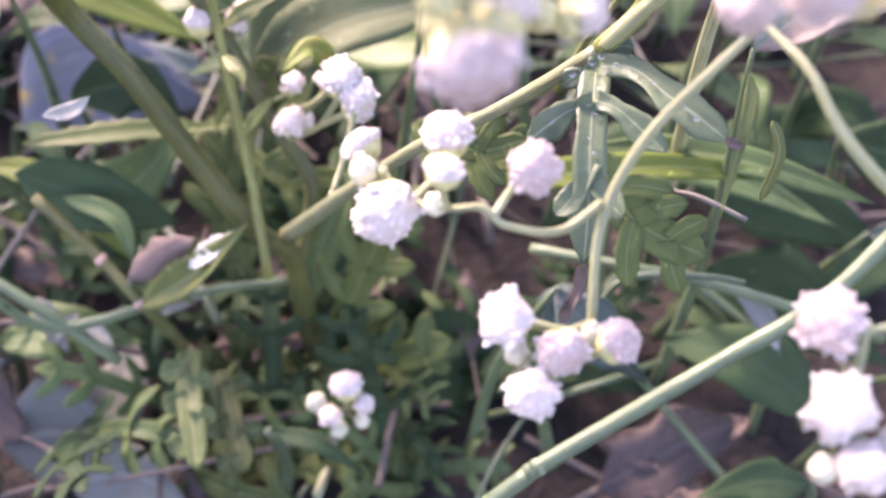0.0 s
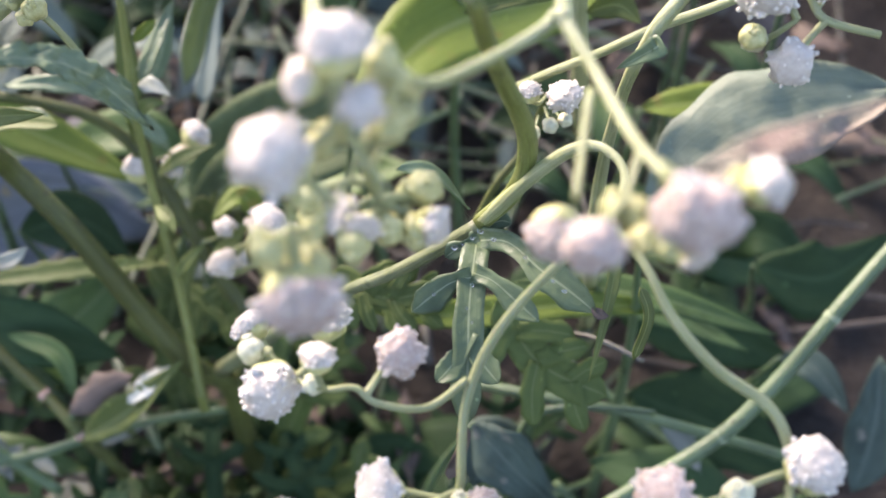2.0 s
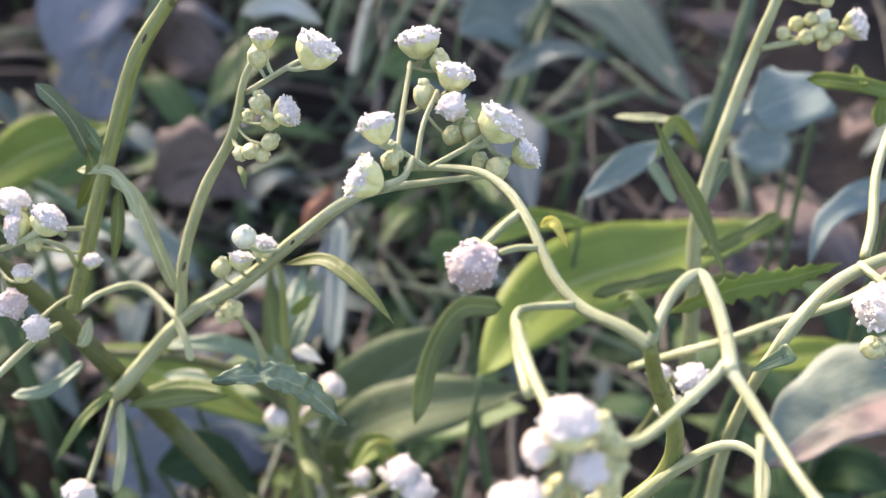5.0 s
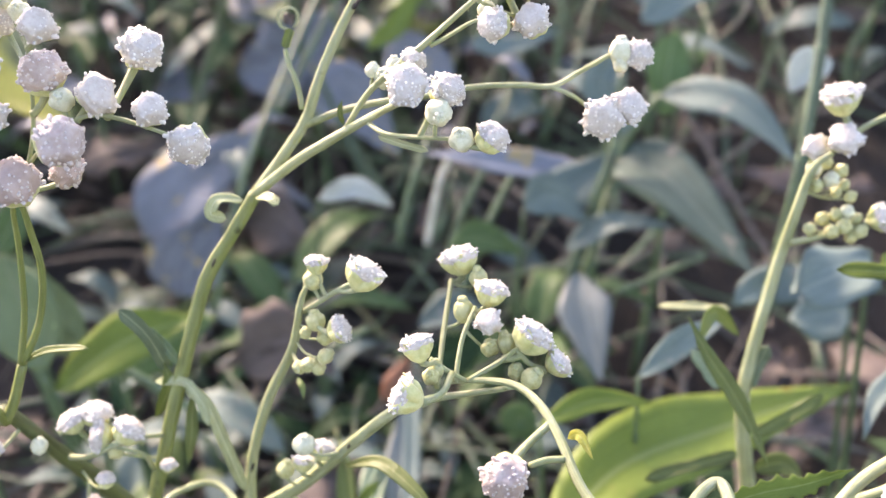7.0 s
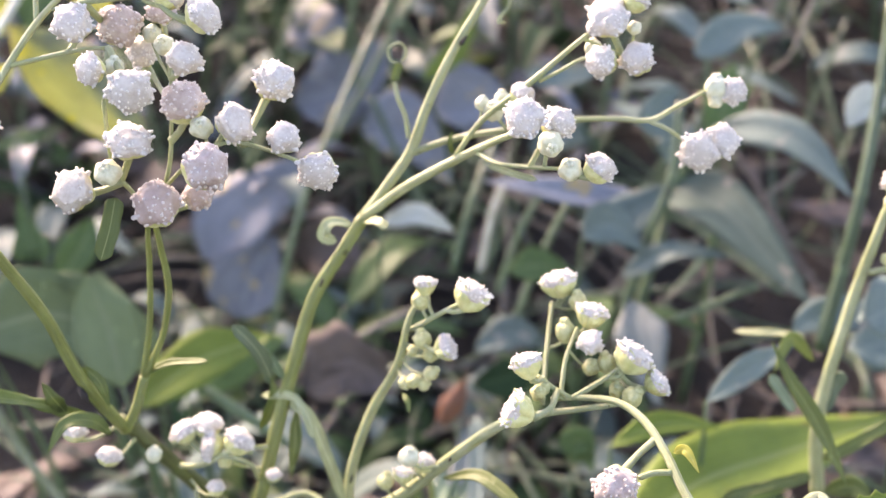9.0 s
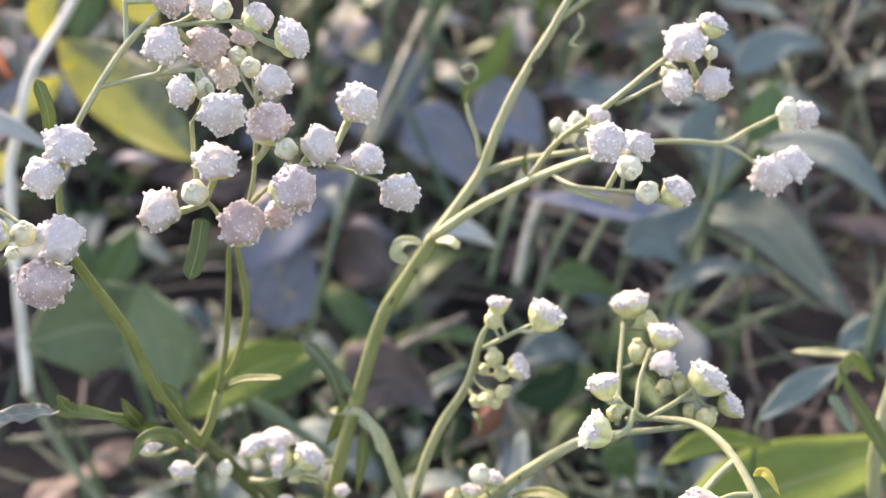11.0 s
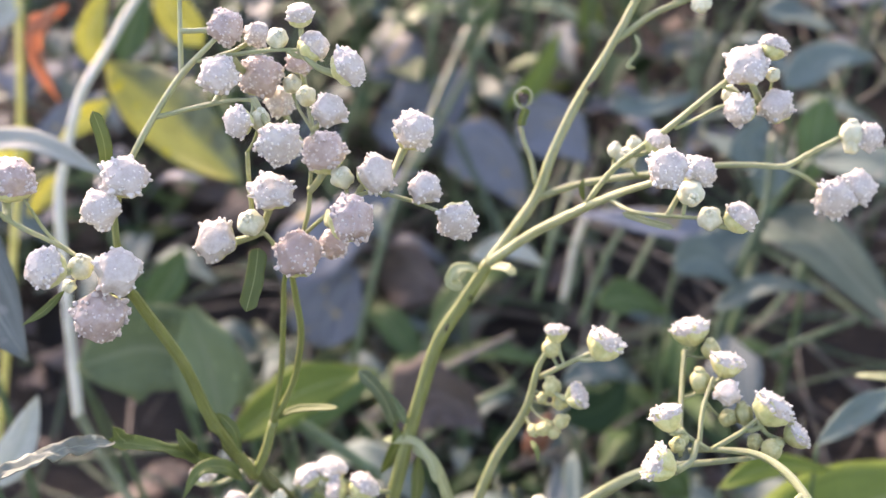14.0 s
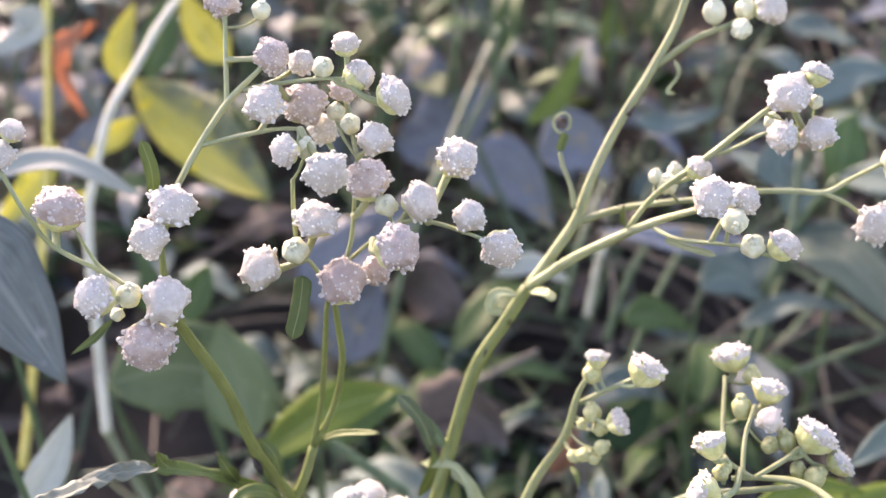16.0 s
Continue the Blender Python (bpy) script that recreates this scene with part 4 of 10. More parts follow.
branch(weed, [(0.0098, 0.0892, 0.1468, 0.00032), (0.0081, 0.0888, 0.1471, 0.00030), (0.0065, 0.0877, 0.1475, 0.00026)])
head(weed, (0.0042, 0.0871, 0.1468), 0.0052, (-0.22, -0.97, 0.12), "pink", (0.0086, 0.0934, 0.1476))
branch(weed, [(0.0215, 0.0887, 0.1100, 0.00084), (0.0175, 0.0915, 0.1030, 0.00079), (0.0126, 0.0948, 0.0951, 0.00074), (0.0065, 0.0981, 0.0872, 0.00076), (-0.0033, 0.1081, 0.0664, 0.00097), (-0.0145, 0.1182, 0.0429, 0.00135)], STEM_GREY)
branch(weed, [(0.0216, 0.0889, 0.1101, 0.00069), (0.0257, 0.0878, 0.1175, 0.00065), (0.0289, 0.0868, 0.1222, 0.00058), (0.0312, 0.0856, 0.1239, 0.00048), (0.0329, 0.0829, 0.1242, 0.00037), (0.0325, 0.0798, 0.1239, 0.00032), (0.0307, 0.0764, 0.1248, 0.00025)])
branch(weed, [(0.0189, 0.0791, 0.1448, 0.00049), (0.0214, 0.0840, 0.1459, 0.00051), (0.0241, 0.0867, 0.1459, 0.00056), (0.0248, 0.0831, 0.1463, 0.00056), (0.0249, 0.0780, 0.1465, 0.00058), (0.0246, 0.0741, 0.1466, 0.00061)])
branch(weed, [(0.0242, 0.0750, 0.1467, 0.00044), (0.0231, 0.0738, 0.1462, 0.00041), (0.0194, 0.0690, 0.1477, 0.00038), (0.0157, 0.0642, 0.1499, 0.00036), (0.0128, 0.0622, 0.1521, 0.00023), (0.0109, 0.0614, 0.1519, 0.00017)])
branch(weed, [(0.0244, 0.0750, 0.1467, 0.00051), (0.0262, 0.0700, 0.1461, 0.00044), (0.0279, 0.0631, 0.1465, 0.00040), (0.0292, 0.0580, 0.1480, 0.00029)])
branch(weed, [(0.0259, 0.0682, 0.1458, 0.00032), (0.0251, 0.0642, 0.1454, 0.00030), (0.0241, 0.0591, 0.1453, 0.00024)])
branch(weed, [(0.0280, 0.0616, 0.1468, 0.00024), (0.0273, 0.0596, 0.1466, 0.00022), (0.0266, 0.0574, 0.1466, 0.00020)])
branch(weed, [(0.0128, 0.0833, 0.1453, 0.00039), (0.0091, 0.0828, 0.1455, 0.00033), (0.0077, 0.0813, 0.1460, 0.00035), (0.0077, 0.0765, 0.1466, 0.00044), (0.0082, 0.0701, 0.1482, 0.00045)])
branch(weed, [(0.0076, 0.0797, 0.1465, 0.00046), (0.0084, 0.0712, 0.1495, 0.00042), (0.0097, 0.0633, 0.1524, 0.00032), (0.0104, 0.0606, 0.1512, 0.00023), (0.0116, 0.0590, 0.1490, 0.00022), (0.0132, 0.0581, 0.1468, 0.00019)])
branch(weed, [(0.0101, 0.0599, 0.1505, 0.00020), (0.0084, 0.0587, 0.1493, 0.00021), (0.0076, 0.0574, 0.1466, 0.00025), (0.0076, 0.0557, 0.1419, 0.00024)])
branch(weed, [(0.0116, 0.0590, 0.1490, 0.00019), (0.0101, 0.0576, 0.1469, 0.00019), (0.0083, 0.0567, 0.1453, 0.00018), (0.0066, 0.0564, 0.1450, 0.00015)])
head(weed, (0.0102, 0.0615, 0.1547), 0.0043, (0.02, 0.44, 0.90), "white", (0.0101, 0.0599, 0.1505))
head(weed, (0.0084, 0.0613, 0.1525), 0.0029, (-0.90, -0.04, 0.44), "white", (0.0109, 0.0614, 0.1519))
head(weed, (0.0116, 0.0599, 0.1519), 0.0030, (0.14, -0.43, 0.89), "white", (0.0110, 0.0598, 0.1501))
head(weed, (0.0070, 0.0575, 0.1502), 0.0049, (-0.49, -0.35, 0.80), "white", (0.0099, 0.0575, 0.1468))
branch(weed, [(0.0131, 0.0626, 0.1485, 0.00040), (0.0119, 0.0652, 0.1448, 0.00050), (0.0115, 0.0680, 0.1399, 0.00052), (0.0118, 0.0692, 0.1363, 0.00048), (0.0122, 0.0692, 0.1344, 0.00040)])
branch(weed, [(0.0118, 0.0692, 0.1363, 0.00034), (0.0102, 0.0693, 0.1363, 0.00036), (0.0085, 0.0686, 0.1363, 0.00032), (0.0071, 0.0678, 0.1362, 0.00028)])
branch(weed, [(0.0122, 0.0692, 0.1344, 0.00034), (0.0138, 0.0704, 0.1335, 0.00034), (0.0151, 0.0708, 0.1326, 0.00030)])
branch(weed, [(0.0120, 0.0691, 0.1350, 0.00030), (0.0107, 0.0682, 0.1348, 0.00028), (0.0087, 0.0666, 0.1340, 0.00028), (0.0067, 0.0656, 0.1343, 0.00026)])
head(weed, (0.0092, 0.0673, 0.1352), 0.0036, (-0.50, -0.35, 0.75), "young", (0.0086, 0.0676, 0.1349))
head(weed, (0.0110, 0.0661, 0.1349), 0.0030, (0.10, -0.85, 0.20), "young", (0.0122, 0.0692, 0.1344))
head(weed, (0.0105, 0.0654, 0.1341), 0.0026, (0.00, -0.90, -0.20), "olive_bud", (0.0122, 0.0692, 0.1344))
head(weed, (0.0155, 0.0712, 0.1336), 0.0029, (0.40, -0.20, 0.90), "olive_bud", (0.0122, 0.0692, 0.1344))
head(weed, (0.0144, 0.0713, 0.1330), 0.0022, (-0.20, -0.10, 0.90), "olive_bud", (0.0122, 0.0692, 0.1344))
head(weed, (0.0161, 0.0685, 0.1326), 0.0033, (0.75, -0.45, 0.10), "young", (0.0122, 0.0692, 0.1344))
head(weed, (0.0148, 0.0685, 0.1320), 0.0028, (0.10, -0.80, -0.10), "olive_bud", (0.0122, 0.0692, 0.1344))
head(weed, (0.0128, 0.0676, 0.1330), 0.0025, (0.00, -0.70, 0.30), "olive_bud", (0.0122, 0.0692, 0.1344))
head(weed, (0.0138, 0.0701, 0.1319), 0.0020, (0.20, -0.30, 0.80), "olive_bud", (0.0122, 0.0692, 0.1344))
head(weed, (0.0079, 0.0670, 0.1350), 0.0021, (-0.80, -0.20, 0.40), "olive_bud", (0.0086, 0.0676, 0.1349))
head(weed, (0.0118, 0.0691, 0.1330), 0.0021, (0.00, -0.30, 0.90), "olive_bud", (0.0122, 0.0692, 0.1344))
head(weed, (0.0073, 0.0673, 0.1365), 0.0019, (-0.60, 0.10, 0.60), "olive_bud", (0.0086, 0.0676, 0.1349))
head(weed, (0.0065, 0.0651, 0.1346), 0.0024, (-0.60, -0.20, 0.60), "olive_bud", (0.0086, 0.0676, 0.1349))
head(weed, (0.0061, 0.0586, 0.1402), 0.0023, (-0.50, 0.30, 0.70), "olive_bud", (0.0072, 0.0573, 0.1405))
head(weed, (0.0081, 0.0589, 0.1399), 0.0022, (0.30, 0.30, 0.80), "olive_bud", (0.0072, 0.0573, 0.1405))
head(weed, (0.0236, 0.0613, 0.1400), 0.0040, (-0.10, -0.90, -0.35), "pink", (0.0250, 0.0629, 0.1401))
head(weed, (0.0317, 0.0577, 0.1419), 0.0025, (0.45, -0.80, -0.20), "young", (0.0287, 0.0601, 0.1474))
head(weed, (0.0286, 0.0589, 0.1422), 0.0022, (0.10, -0.60, 0.30), "olive_bud", (0.0267, 0.0579, 0.1466))
head(weed, (0.0127, 0.0632, 0.1523), 0.0023, (0.13, 0.25, 0.96), "olive_bud", (0.0135, 0.0627, 0.1515))
head(weed, (0.0135, 0.0628, 0.1513), 0.0020, (0.07, -0.46, 0.88), "olive_bud", (0.0145, 0.0634, 0.1508))
head(weed, (0.0132, 0.0605, 0.1498), 0.0020, (0.13, -0.23, 0.96), "olive_bud", (0.0121, 0.0587, 0.1482))
head(weed, (0.0128, 0.0620, 0.1503), 0.0019, (0.49, -0.33, 0.81), "olive_bud", (0.0138, 0.0629, 0.1514))
head(weed, (0.0092, 0.0602, 0.1487), 0.0019, (-0.04, -0.47, 0.88), "olive_bud", (0.0082, 0.0584, 0.1486))
head(weed, (0.0060, 0.0566, 0.1438), 0.0022, (-0.48, 0.38, 0.80), "olive_bud", (0.0076, 0.0557, 0.1419))
head(weed, (0.0079, 0.0554, 0.1406), 0.0056, (0.21, -0.93, -0.31), "pink", (0.0076, 0.0564, 0.1438))
head(weed, (0.0089, 0.0569, 0.1421), 0.0018, (-0.15, -0.16, 0.98), "olive_bud", (0.0076, 0.0557, 0.1419))
head(weed, (0.0086, 0.0576, 0.1441), 0.0016, (0.10, -0.54, 0.84), "olive_bud", (0.0076, 0.0563, 0.1435))
head(weed, (0.0068, 0.0567, 0.1418), 0.0016, (-0.01, -0.98, -0.21), "olive_bud", (0.0076, 0.0560, 0.1427))
head(weed, (0.0097, 0.0608, 0.1490), 0.0017, (-0.43, -0.27, 0.86), "olive_bud", (0.0113, 0.0594, 0.1495))
head(weed, (0.0129, 0.0636, 0.1506), 0.0019, (-0.17, 0.59, 0.79), "olive_bud", (0.0143, 0.0632, 0.1510))
head(weed, (0.0138, 0.0624, 0.1490), 0.0019, (0.92, 0.05, 0.38), "olive_bud", (0.0116, 0.0615, 0.1475))
head(weed, (0.0100, 0.0614, 0.1486), 0.0015, (-0.76, -0.25, 0.60), "olive_bud", (0.0116, 0.0615, 0.1475))
head(weed, (0.0143, 0.0635, 0.1497), 0.0015, (0.33, 0.35, 0.88), "olive_bud", (0.0150, 0.0637, 0.1505))
head(weed, (0.0124, 0.0623, 0.1478), 0.0014, (0.13, -0.60, 0.79), "olive_bud", (0.0116, 0.0615, 0.1475))
head(weed, (0.0246, 0.0549, 0.1462), 0.0038, (-0.36, -0.89, 0.29), "pink", (0.0267, 0.0579, 0.1466))
head(weed, (0.0304, 0.0561, 0.1476), 0.0053, (-0.32, -0.88, 0.34), "pink", (0.0287, 0.0601, 0.1474))
head(weed, (0.0348, 0.0586, 0.1473), 0.0033, (0.88, 0.06, 0.48), "white", (0.0291, 0.0585, 0.1478))
head(weed, (0.0275, 0.0578, 0.1456), 0.0022, (-0.05, -0.22, 0.98), "olive_bud", (0.0269, 0.0583, 0.1466))
head(weed, (0.0263, 0.0583, 0.1454), 0.0019, (-0.08, 0.58, 0.81), "olive_bud", (0.0266, 0.0574, 0.1466))
head(weed, (0.0278, 0.0561, 0.1454), 0.0019, (-0.10, -0.99, 0.06), "olive_bud", (0.0269, 0.0583, 0.1466))
head(weed, (0.0335, 0.0591, 0.1467), 0.0019, (-0.18, 0.41, 0.89), "olive_bud", (0.0292, 0.0580, 0.1480))
head(weed, (0.0292, 0.0558, 0.1458), 0.0025, (-0.24, -0.97, 0.10), "olive_bud", (0.0290, 0.0589, 0.1477))
branch(weed, [(0.0307, 0.0764, 0.1248, 0.00033), (0.0330, 0.0711, 0.1252, 0.00037), (0.0351, 0.0671, 0.1232, 0.00042), (0.0386, 0.0640, 0.1207, 0.00046), (0.0427, 0.0620, 0.1186, 0.00048), (0.0443, 0.0594, 0.1165, 0.00043), (0.0440, 0.0552, 0.1142, 0.00033), (0.0434, 0.0518, 0.1126, 0.00027)])
branch(weed, [(0.0443, 0.0579, 0.1156, 0.00030), (0.0420, 0.0571, 0.1157, 0.00029), (0.0379, 0.0550, 0.1164, 0.00029), (0.0347, 0.0542, 0.1169, 0.00021)])
head(weed, (0.0458, 0.0578, 0.1165), 0.0052, (0.34, -0.07, 0.94), "white", (0.0441, 0.0566, 0.1150))
head(weed, (0.0396, 0.0555, 0.1163), 0.0026, (-0.24, 0.02, 0.97), "bud", (0.0403, 0.0562, 0.1160))
head(weed, (0.0335, 0.0547, 0.1174), 0.0052, (-0.41, -0.24, 0.88), "pink", (0.0366, 0.0547, 0.1167))
head(weed, (0.0336, 0.0490, 0.1157), 0.0054, (-0.45, -0.27, 0.85), "white", (0.0361, 0.0546, 0.1167))
head(weed, (0.0349, 0.0453, 0.1142), 0.0041, (-0.43, 0.09, 0.90), "white", (0.0434, 0.0518, 0.1126))
head(weed, (0.0325, 0.0458, 0.1132), 0.0021, (-0.25, 0.59, 0.77), "bud", (0.0347, 0.0542, 0.1169))
head(weed, (0.0375, 0.0467, 0.1140), 0.0036, (-0.42, -0.20, 0.89), "white", (0.0434, 0.0518, 0.1126))
branch(weed, [(0.0307, 0.0764, 0.1248, 0.00037), (0.0271, 0.0732, 0.1234, 0.00038), (0.0233, 0.0711, 0.1195, 0.00041), (0.0206, 0.0686, 0.1159, 0.00043), (0.0191, 0.0653, 0.1125, 0.00039), (0.0188, 0.0609, 0.1081, 0.00036), (0.0180, 0.0582, 0.1064, 0.00030)])
branch(weed, [(0.0193, 0.0672, 0.1147, 0.00031), (0.0159, 0.0652, 0.1135, 0.00031), (0.0118, 0.0653, 0.1141, 0.00029), (0.0100, 0.0660, 0.1153, 0.00027), (0.0076, 0.0660, 0.1151, 0.00023), (0.0048, 0.0684, 0.1131, 0.00020), (0.0023, 0.0709, 0.1138, 0.00018)])
head(weed, (0.0006, 0.0738, 0.1132), 0.0036, (-0.62, 0.61, 0.49), "white", (0.0025, 0.0707, 0.1137))
head(weed, (0.0009, 0.0713, 0.1132), 0.0025, (-0.32, 0.62, 0.72), "bud", (0.0029, 0.0703, 0.1136))
head(weed, (0.0028, 0.0681, 0.1122), 0.0057, (0.02, -0.96, 0.27), "white", (0.0023, 0.0709, 0.1138))
head(weed, (0.0073, 0.0730, 0.1153), 0.0045, (0.05, 0.46, 0.89), "white", (0.0048, 0.0684, 0.1131))
head(weed, (0.0071, 0.0666, 0.1186), 0.0034, (0.10, 0.51, 0.85), "white", (0.0076, 0.0660, 0.1151))
head(weed, (0.0137, 0.0674, 0.1182), 0.0043, (0.27, -0.53, 0.81), "pink", (0.0109, 0.0657, 0.1147))
head(weed, (0.0065, 0.0669, 0.1145), 0.0019, (-0.07, -0.09, 0.99), "bud", (0.0060, 0.0674, 0.1140))
head(weed, (0.0120, 0.0599, 0.1094), 0.0051, (-0.66, -0.30, 0.69), "white", (0.0184, 0.0598, 0.1074))
head(weed, (0.0162, 0.0574, 0.1089), 0.0044, (0.01, -0.94, 0.35), "pink", (0.0186, 0.0605, 0.1078))
head(weed, (0.0140, 0.0548, 0.1069), 0.0042, (-0.20, -0.72, 0.66), "white", (0.0180, 0.0582, 0.1064))
head(weed, (0.0205, 0.0584, 0.1085), 0.0039, (0.74, 0.12, 0.66), "pink", (0.0180, 0.0582, 0.1064))
head(weed, (0.0130, 0.0583, 0.1070), 0.0021, (-0.25, -0.32, 0.91), "bud", (0.0180, 0.0582, 0.1064))
head(weed, (0.0188, 0.0595, 0.1081), 0.0020, (-0.11, 0.41, 0.90), "bud", (0.0181, 0.0586, 0.1067))
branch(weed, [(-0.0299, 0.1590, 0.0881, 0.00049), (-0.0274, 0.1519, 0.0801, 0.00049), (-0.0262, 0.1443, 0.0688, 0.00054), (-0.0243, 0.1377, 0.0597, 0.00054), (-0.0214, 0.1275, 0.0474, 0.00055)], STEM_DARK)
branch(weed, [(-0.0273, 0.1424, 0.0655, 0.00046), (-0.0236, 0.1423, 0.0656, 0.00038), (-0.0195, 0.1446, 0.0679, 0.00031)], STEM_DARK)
head(weed, (-0.0185, 0.1443, 0.0690), 0.0048, (0.69, 0.45, 0.56), "white", (-0.0223, 0.1431, 0.0663))
head(weed, (-0.0278, 0.1407, 0.0653), 0.0041, (-0.81, -0.17, 0.55), "white", (-0.0251, 0.1405, 0.0635))
head(weed, (-0.0221, 0.1406, 0.0654), 0.0039, (0.72, -0.16, 0.67), "white", (-0.0251, 0.1405, 0.0635))
head(weed, (-0.0126, 0.1308, 0.0549), 0.0045, (0.47, -0.46, 0.75), "white", (-0.0158, 0.1303, 0.0528))
head(weed, (-0.0141, 0.1350, 0.0575), 0.0037, (-0.16, 0.40, 0.90), "white", (-0.0165, 0.1310, 0.0538))
head(weed, (-0.0061, 0.1276, 0.0658), 0.0052, (-0.08, 0.41, 0.91), "white", (-0.0150, 0.1296, 0.0518))
head(weed, (-0.0035, 0.1244, 0.0647), 0.0052, (0.60, -0.22, 0.77), "white", (-0.0150, 0.1296, 0.0518))
head(weed, (-0.0128, 0.1255, 0.0603), 0.0045, (-0.03, -0.52, 0.85), "white", (-0.0158, 0.1303, 0.0528))
head(weed, (-0.0146, 0.1264, 0.0584), 0.0035, (-0.91, 0.04, 0.42), "white", (-0.0150, 0.1296, 0.0518))
head(weed, (-0.0271, 0.1399, 0.0656), 0.0055, (0.09, 0.55, 0.83), "white", (-0.0244, 0.1382, 0.0605))
head(weed, (-0.0202, 0.1426, 0.0666), 0.0041, (-0.05, 0.48, 0.88), "white", (-0.0224, 0.1373, 0.0629))
head(weed, (-0.0083, 0.1297, 0.0648), 0.0034, (-0.14, 0.46, 0.88), "white", (-0.0165, 0.1310, 0.0538))
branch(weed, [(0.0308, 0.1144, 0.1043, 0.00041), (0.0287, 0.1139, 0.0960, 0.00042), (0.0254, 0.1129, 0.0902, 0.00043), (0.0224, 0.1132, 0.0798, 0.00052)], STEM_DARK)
head(weed, (0.0321, 0.1098, 0.1082), 0.0042, (-0.29, -0.25, 0.92), "white", (0.0308, 0.1144, 0.1043))
head(weed, (0.0282, 0.1109, 0.1078), 0.0030, (-0.16, 0.39, 0.91), "white", (0.0308, 0.1144, 0.1043))
head(weed, (0.0307, 0.1089, 0.1046), 0.0020, (-0.23, -0.54, 0.81), "bud", (0.0305, 0.1143, 0.1029))
head(weed, (0.0288, 0.1090, 0.1033), 0.0019, (-0.09, -0.57, 0.81), "bud", (0.0301, 0.1143, 0.1015))
head(weed, (0.0324, 0.1093, 0.1051), 0.0018, (-0.05, -0.61, 0.79), "bud", (0.0306, 0.1144, 0.1036))
head(weed, (-0.0124, 0.1274, 0.0662), 0.0035, (-0.03, -0.44, 0.90), "white", (-0.0183, 0.1329, 0.0564))
head(weed, (-0.0056, 0.1247, 0.0706), 0.0056, (0.00, -0.36, 0.93), "white", (-0.0169, 0.1314, 0.0544))
head(weed, (-0.0033, 0.1230, 0.0686), 0.0056, (0.05, -0.14, 0.99), "white", (-0.0071, 0.1115, 0.0586))
head(weed, (-0.0463, 0.1034, 0.0926), 0.0045, (0.19, 0.43, 0.88), "white", (-0.0415, 0.1117, 0.1024))
head(weed, (-0.0188, 0.1081, 0.1310), 0.0032, (0.54, 0.39, 0.74), "young", (-0.0189, 0.1084, 0.1280))
head(weed, (-0.0216, 0.1083, 0.1289), 0.0030, (0.16, 0.48, 0.86), "young", (-0.0208, 0.1091, 0.1257))
head(weed, (-0.0242, 0.1091, 0.1268), 0.0023, (0.23, 0.38, 0.90), "olive_bud", (-0.0229, 0.1098, 0.1234))
head(weed, (-0.0237, 0.1089, 0.1204), 0.0027, (-0.02, -0.59, 0.81), "olive_bud", (-0.0259, 0.1107, 0.1204))
head(weed, (-0.0250, 0.1091, 0.1191), 0.0020, (0.29, -0.57, 0.77), "olive_bud", (-0.0267, 0.1109, 0.1197))
head(weed, (-0.0264, 0.1109, 0.1197), 0.0019, (0.36, -0.48, 0.80), "olive_bud", (-0.0274, 0.1111, 0.1189))
head(weed, (-0.0462, 0.1089, 0.1331), 0.0040, (-0.89, -0.24, 0.38), "white", (-0.0396, 0.1133, 0.1291))
head(weed, (-0.0423, 0.1085, 0.1342), 0.0044, (0.59, 0.51, 0.62), "white", (-0.0519, 0.1097, 0.1290))
head(weed, (-0.0446, 0.1084, 0.1310), 0.0021, (0.21, -0.50, 0.84), "olive_bud", (-0.0405, 0.1119, 0.1265))
head(weed, (-0.0389, 0.1094, 0.1275), 0.0022, (0.02, 0.17, 0.98), "white", (-0.0409, 0.1113, 0.1252))
head(weed, (-0.0467, 0.1032, 0.1264), 0.0036, (0.54, -0.33, 0.77), "pink", (-0.0502, 0.1107, 0.1250))
head(weed, (-0.0435, 0.1009, 0.1252), 0.0032, (0.27, -0.93, 0.26), "white", (-0.0421, 0.1101, 0.1218))
head(weed, (-0.0454, 0.1054, 0.1290), 0.0024, (0.07, 0.48, 0.87), "white", (-0.0509, 0.1103, 0.1266))
branch(weed, [(-0.0415, 0.1106, 0.1258, 0.00031), (-0.0414, 0.1088, 0.1299, 0.00028), (-0.0436, 0.1079, 0.1319, 0.00025), (-0.0467, 0.1080, 0.1321, 0.00020)])
branch(weed, [(-0.0492, 0.0946, 0.1210, 0.00044), (-0.0449, 0.1020, 0.1219, 0.00043), (-0.0438, 0.1068, 0.1198, 0.00042)])
branch(weed, [(-0.0312, 0.1122, 0.1152, 0.00044), (-0.0369, 0.1172, 0.1165, 0.00043), (-0.0410, 0.1144, 0.1179, 0.00039), (-0.0431, 0.1099, 0.1188, 0.00035)])
branch(weed, [(-0.0312, 0.1125, 0.1154, 0.00039), (-0.0277, 0.1163, 0.1152, 0.00040), (-0.0243, 0.1176, 0.1090, 0.00041), (-0.0229, 0.1183, 0.1020, 0.00042)])
branch(weed, [(-0.0414, 0.1098, 0.1309, 0.00034), (-0.0471, 0.1107, 0.1339, 0.00034), (-0.0512, 0.1087, 0.1337, 0.00029)])
head(weed, (-0.0500, 0.1104, 0.1342), 0.0040, (-0.49, 0.12, 0.86), "white", (-0.0467, 0.1080, 0.1321))
head(weed, (-0.0470, 0.1112, 0.1346), 0.0042, (0.08, 0.23, 0.97), "white", (-0.0467, 0.1080, 0.1321))
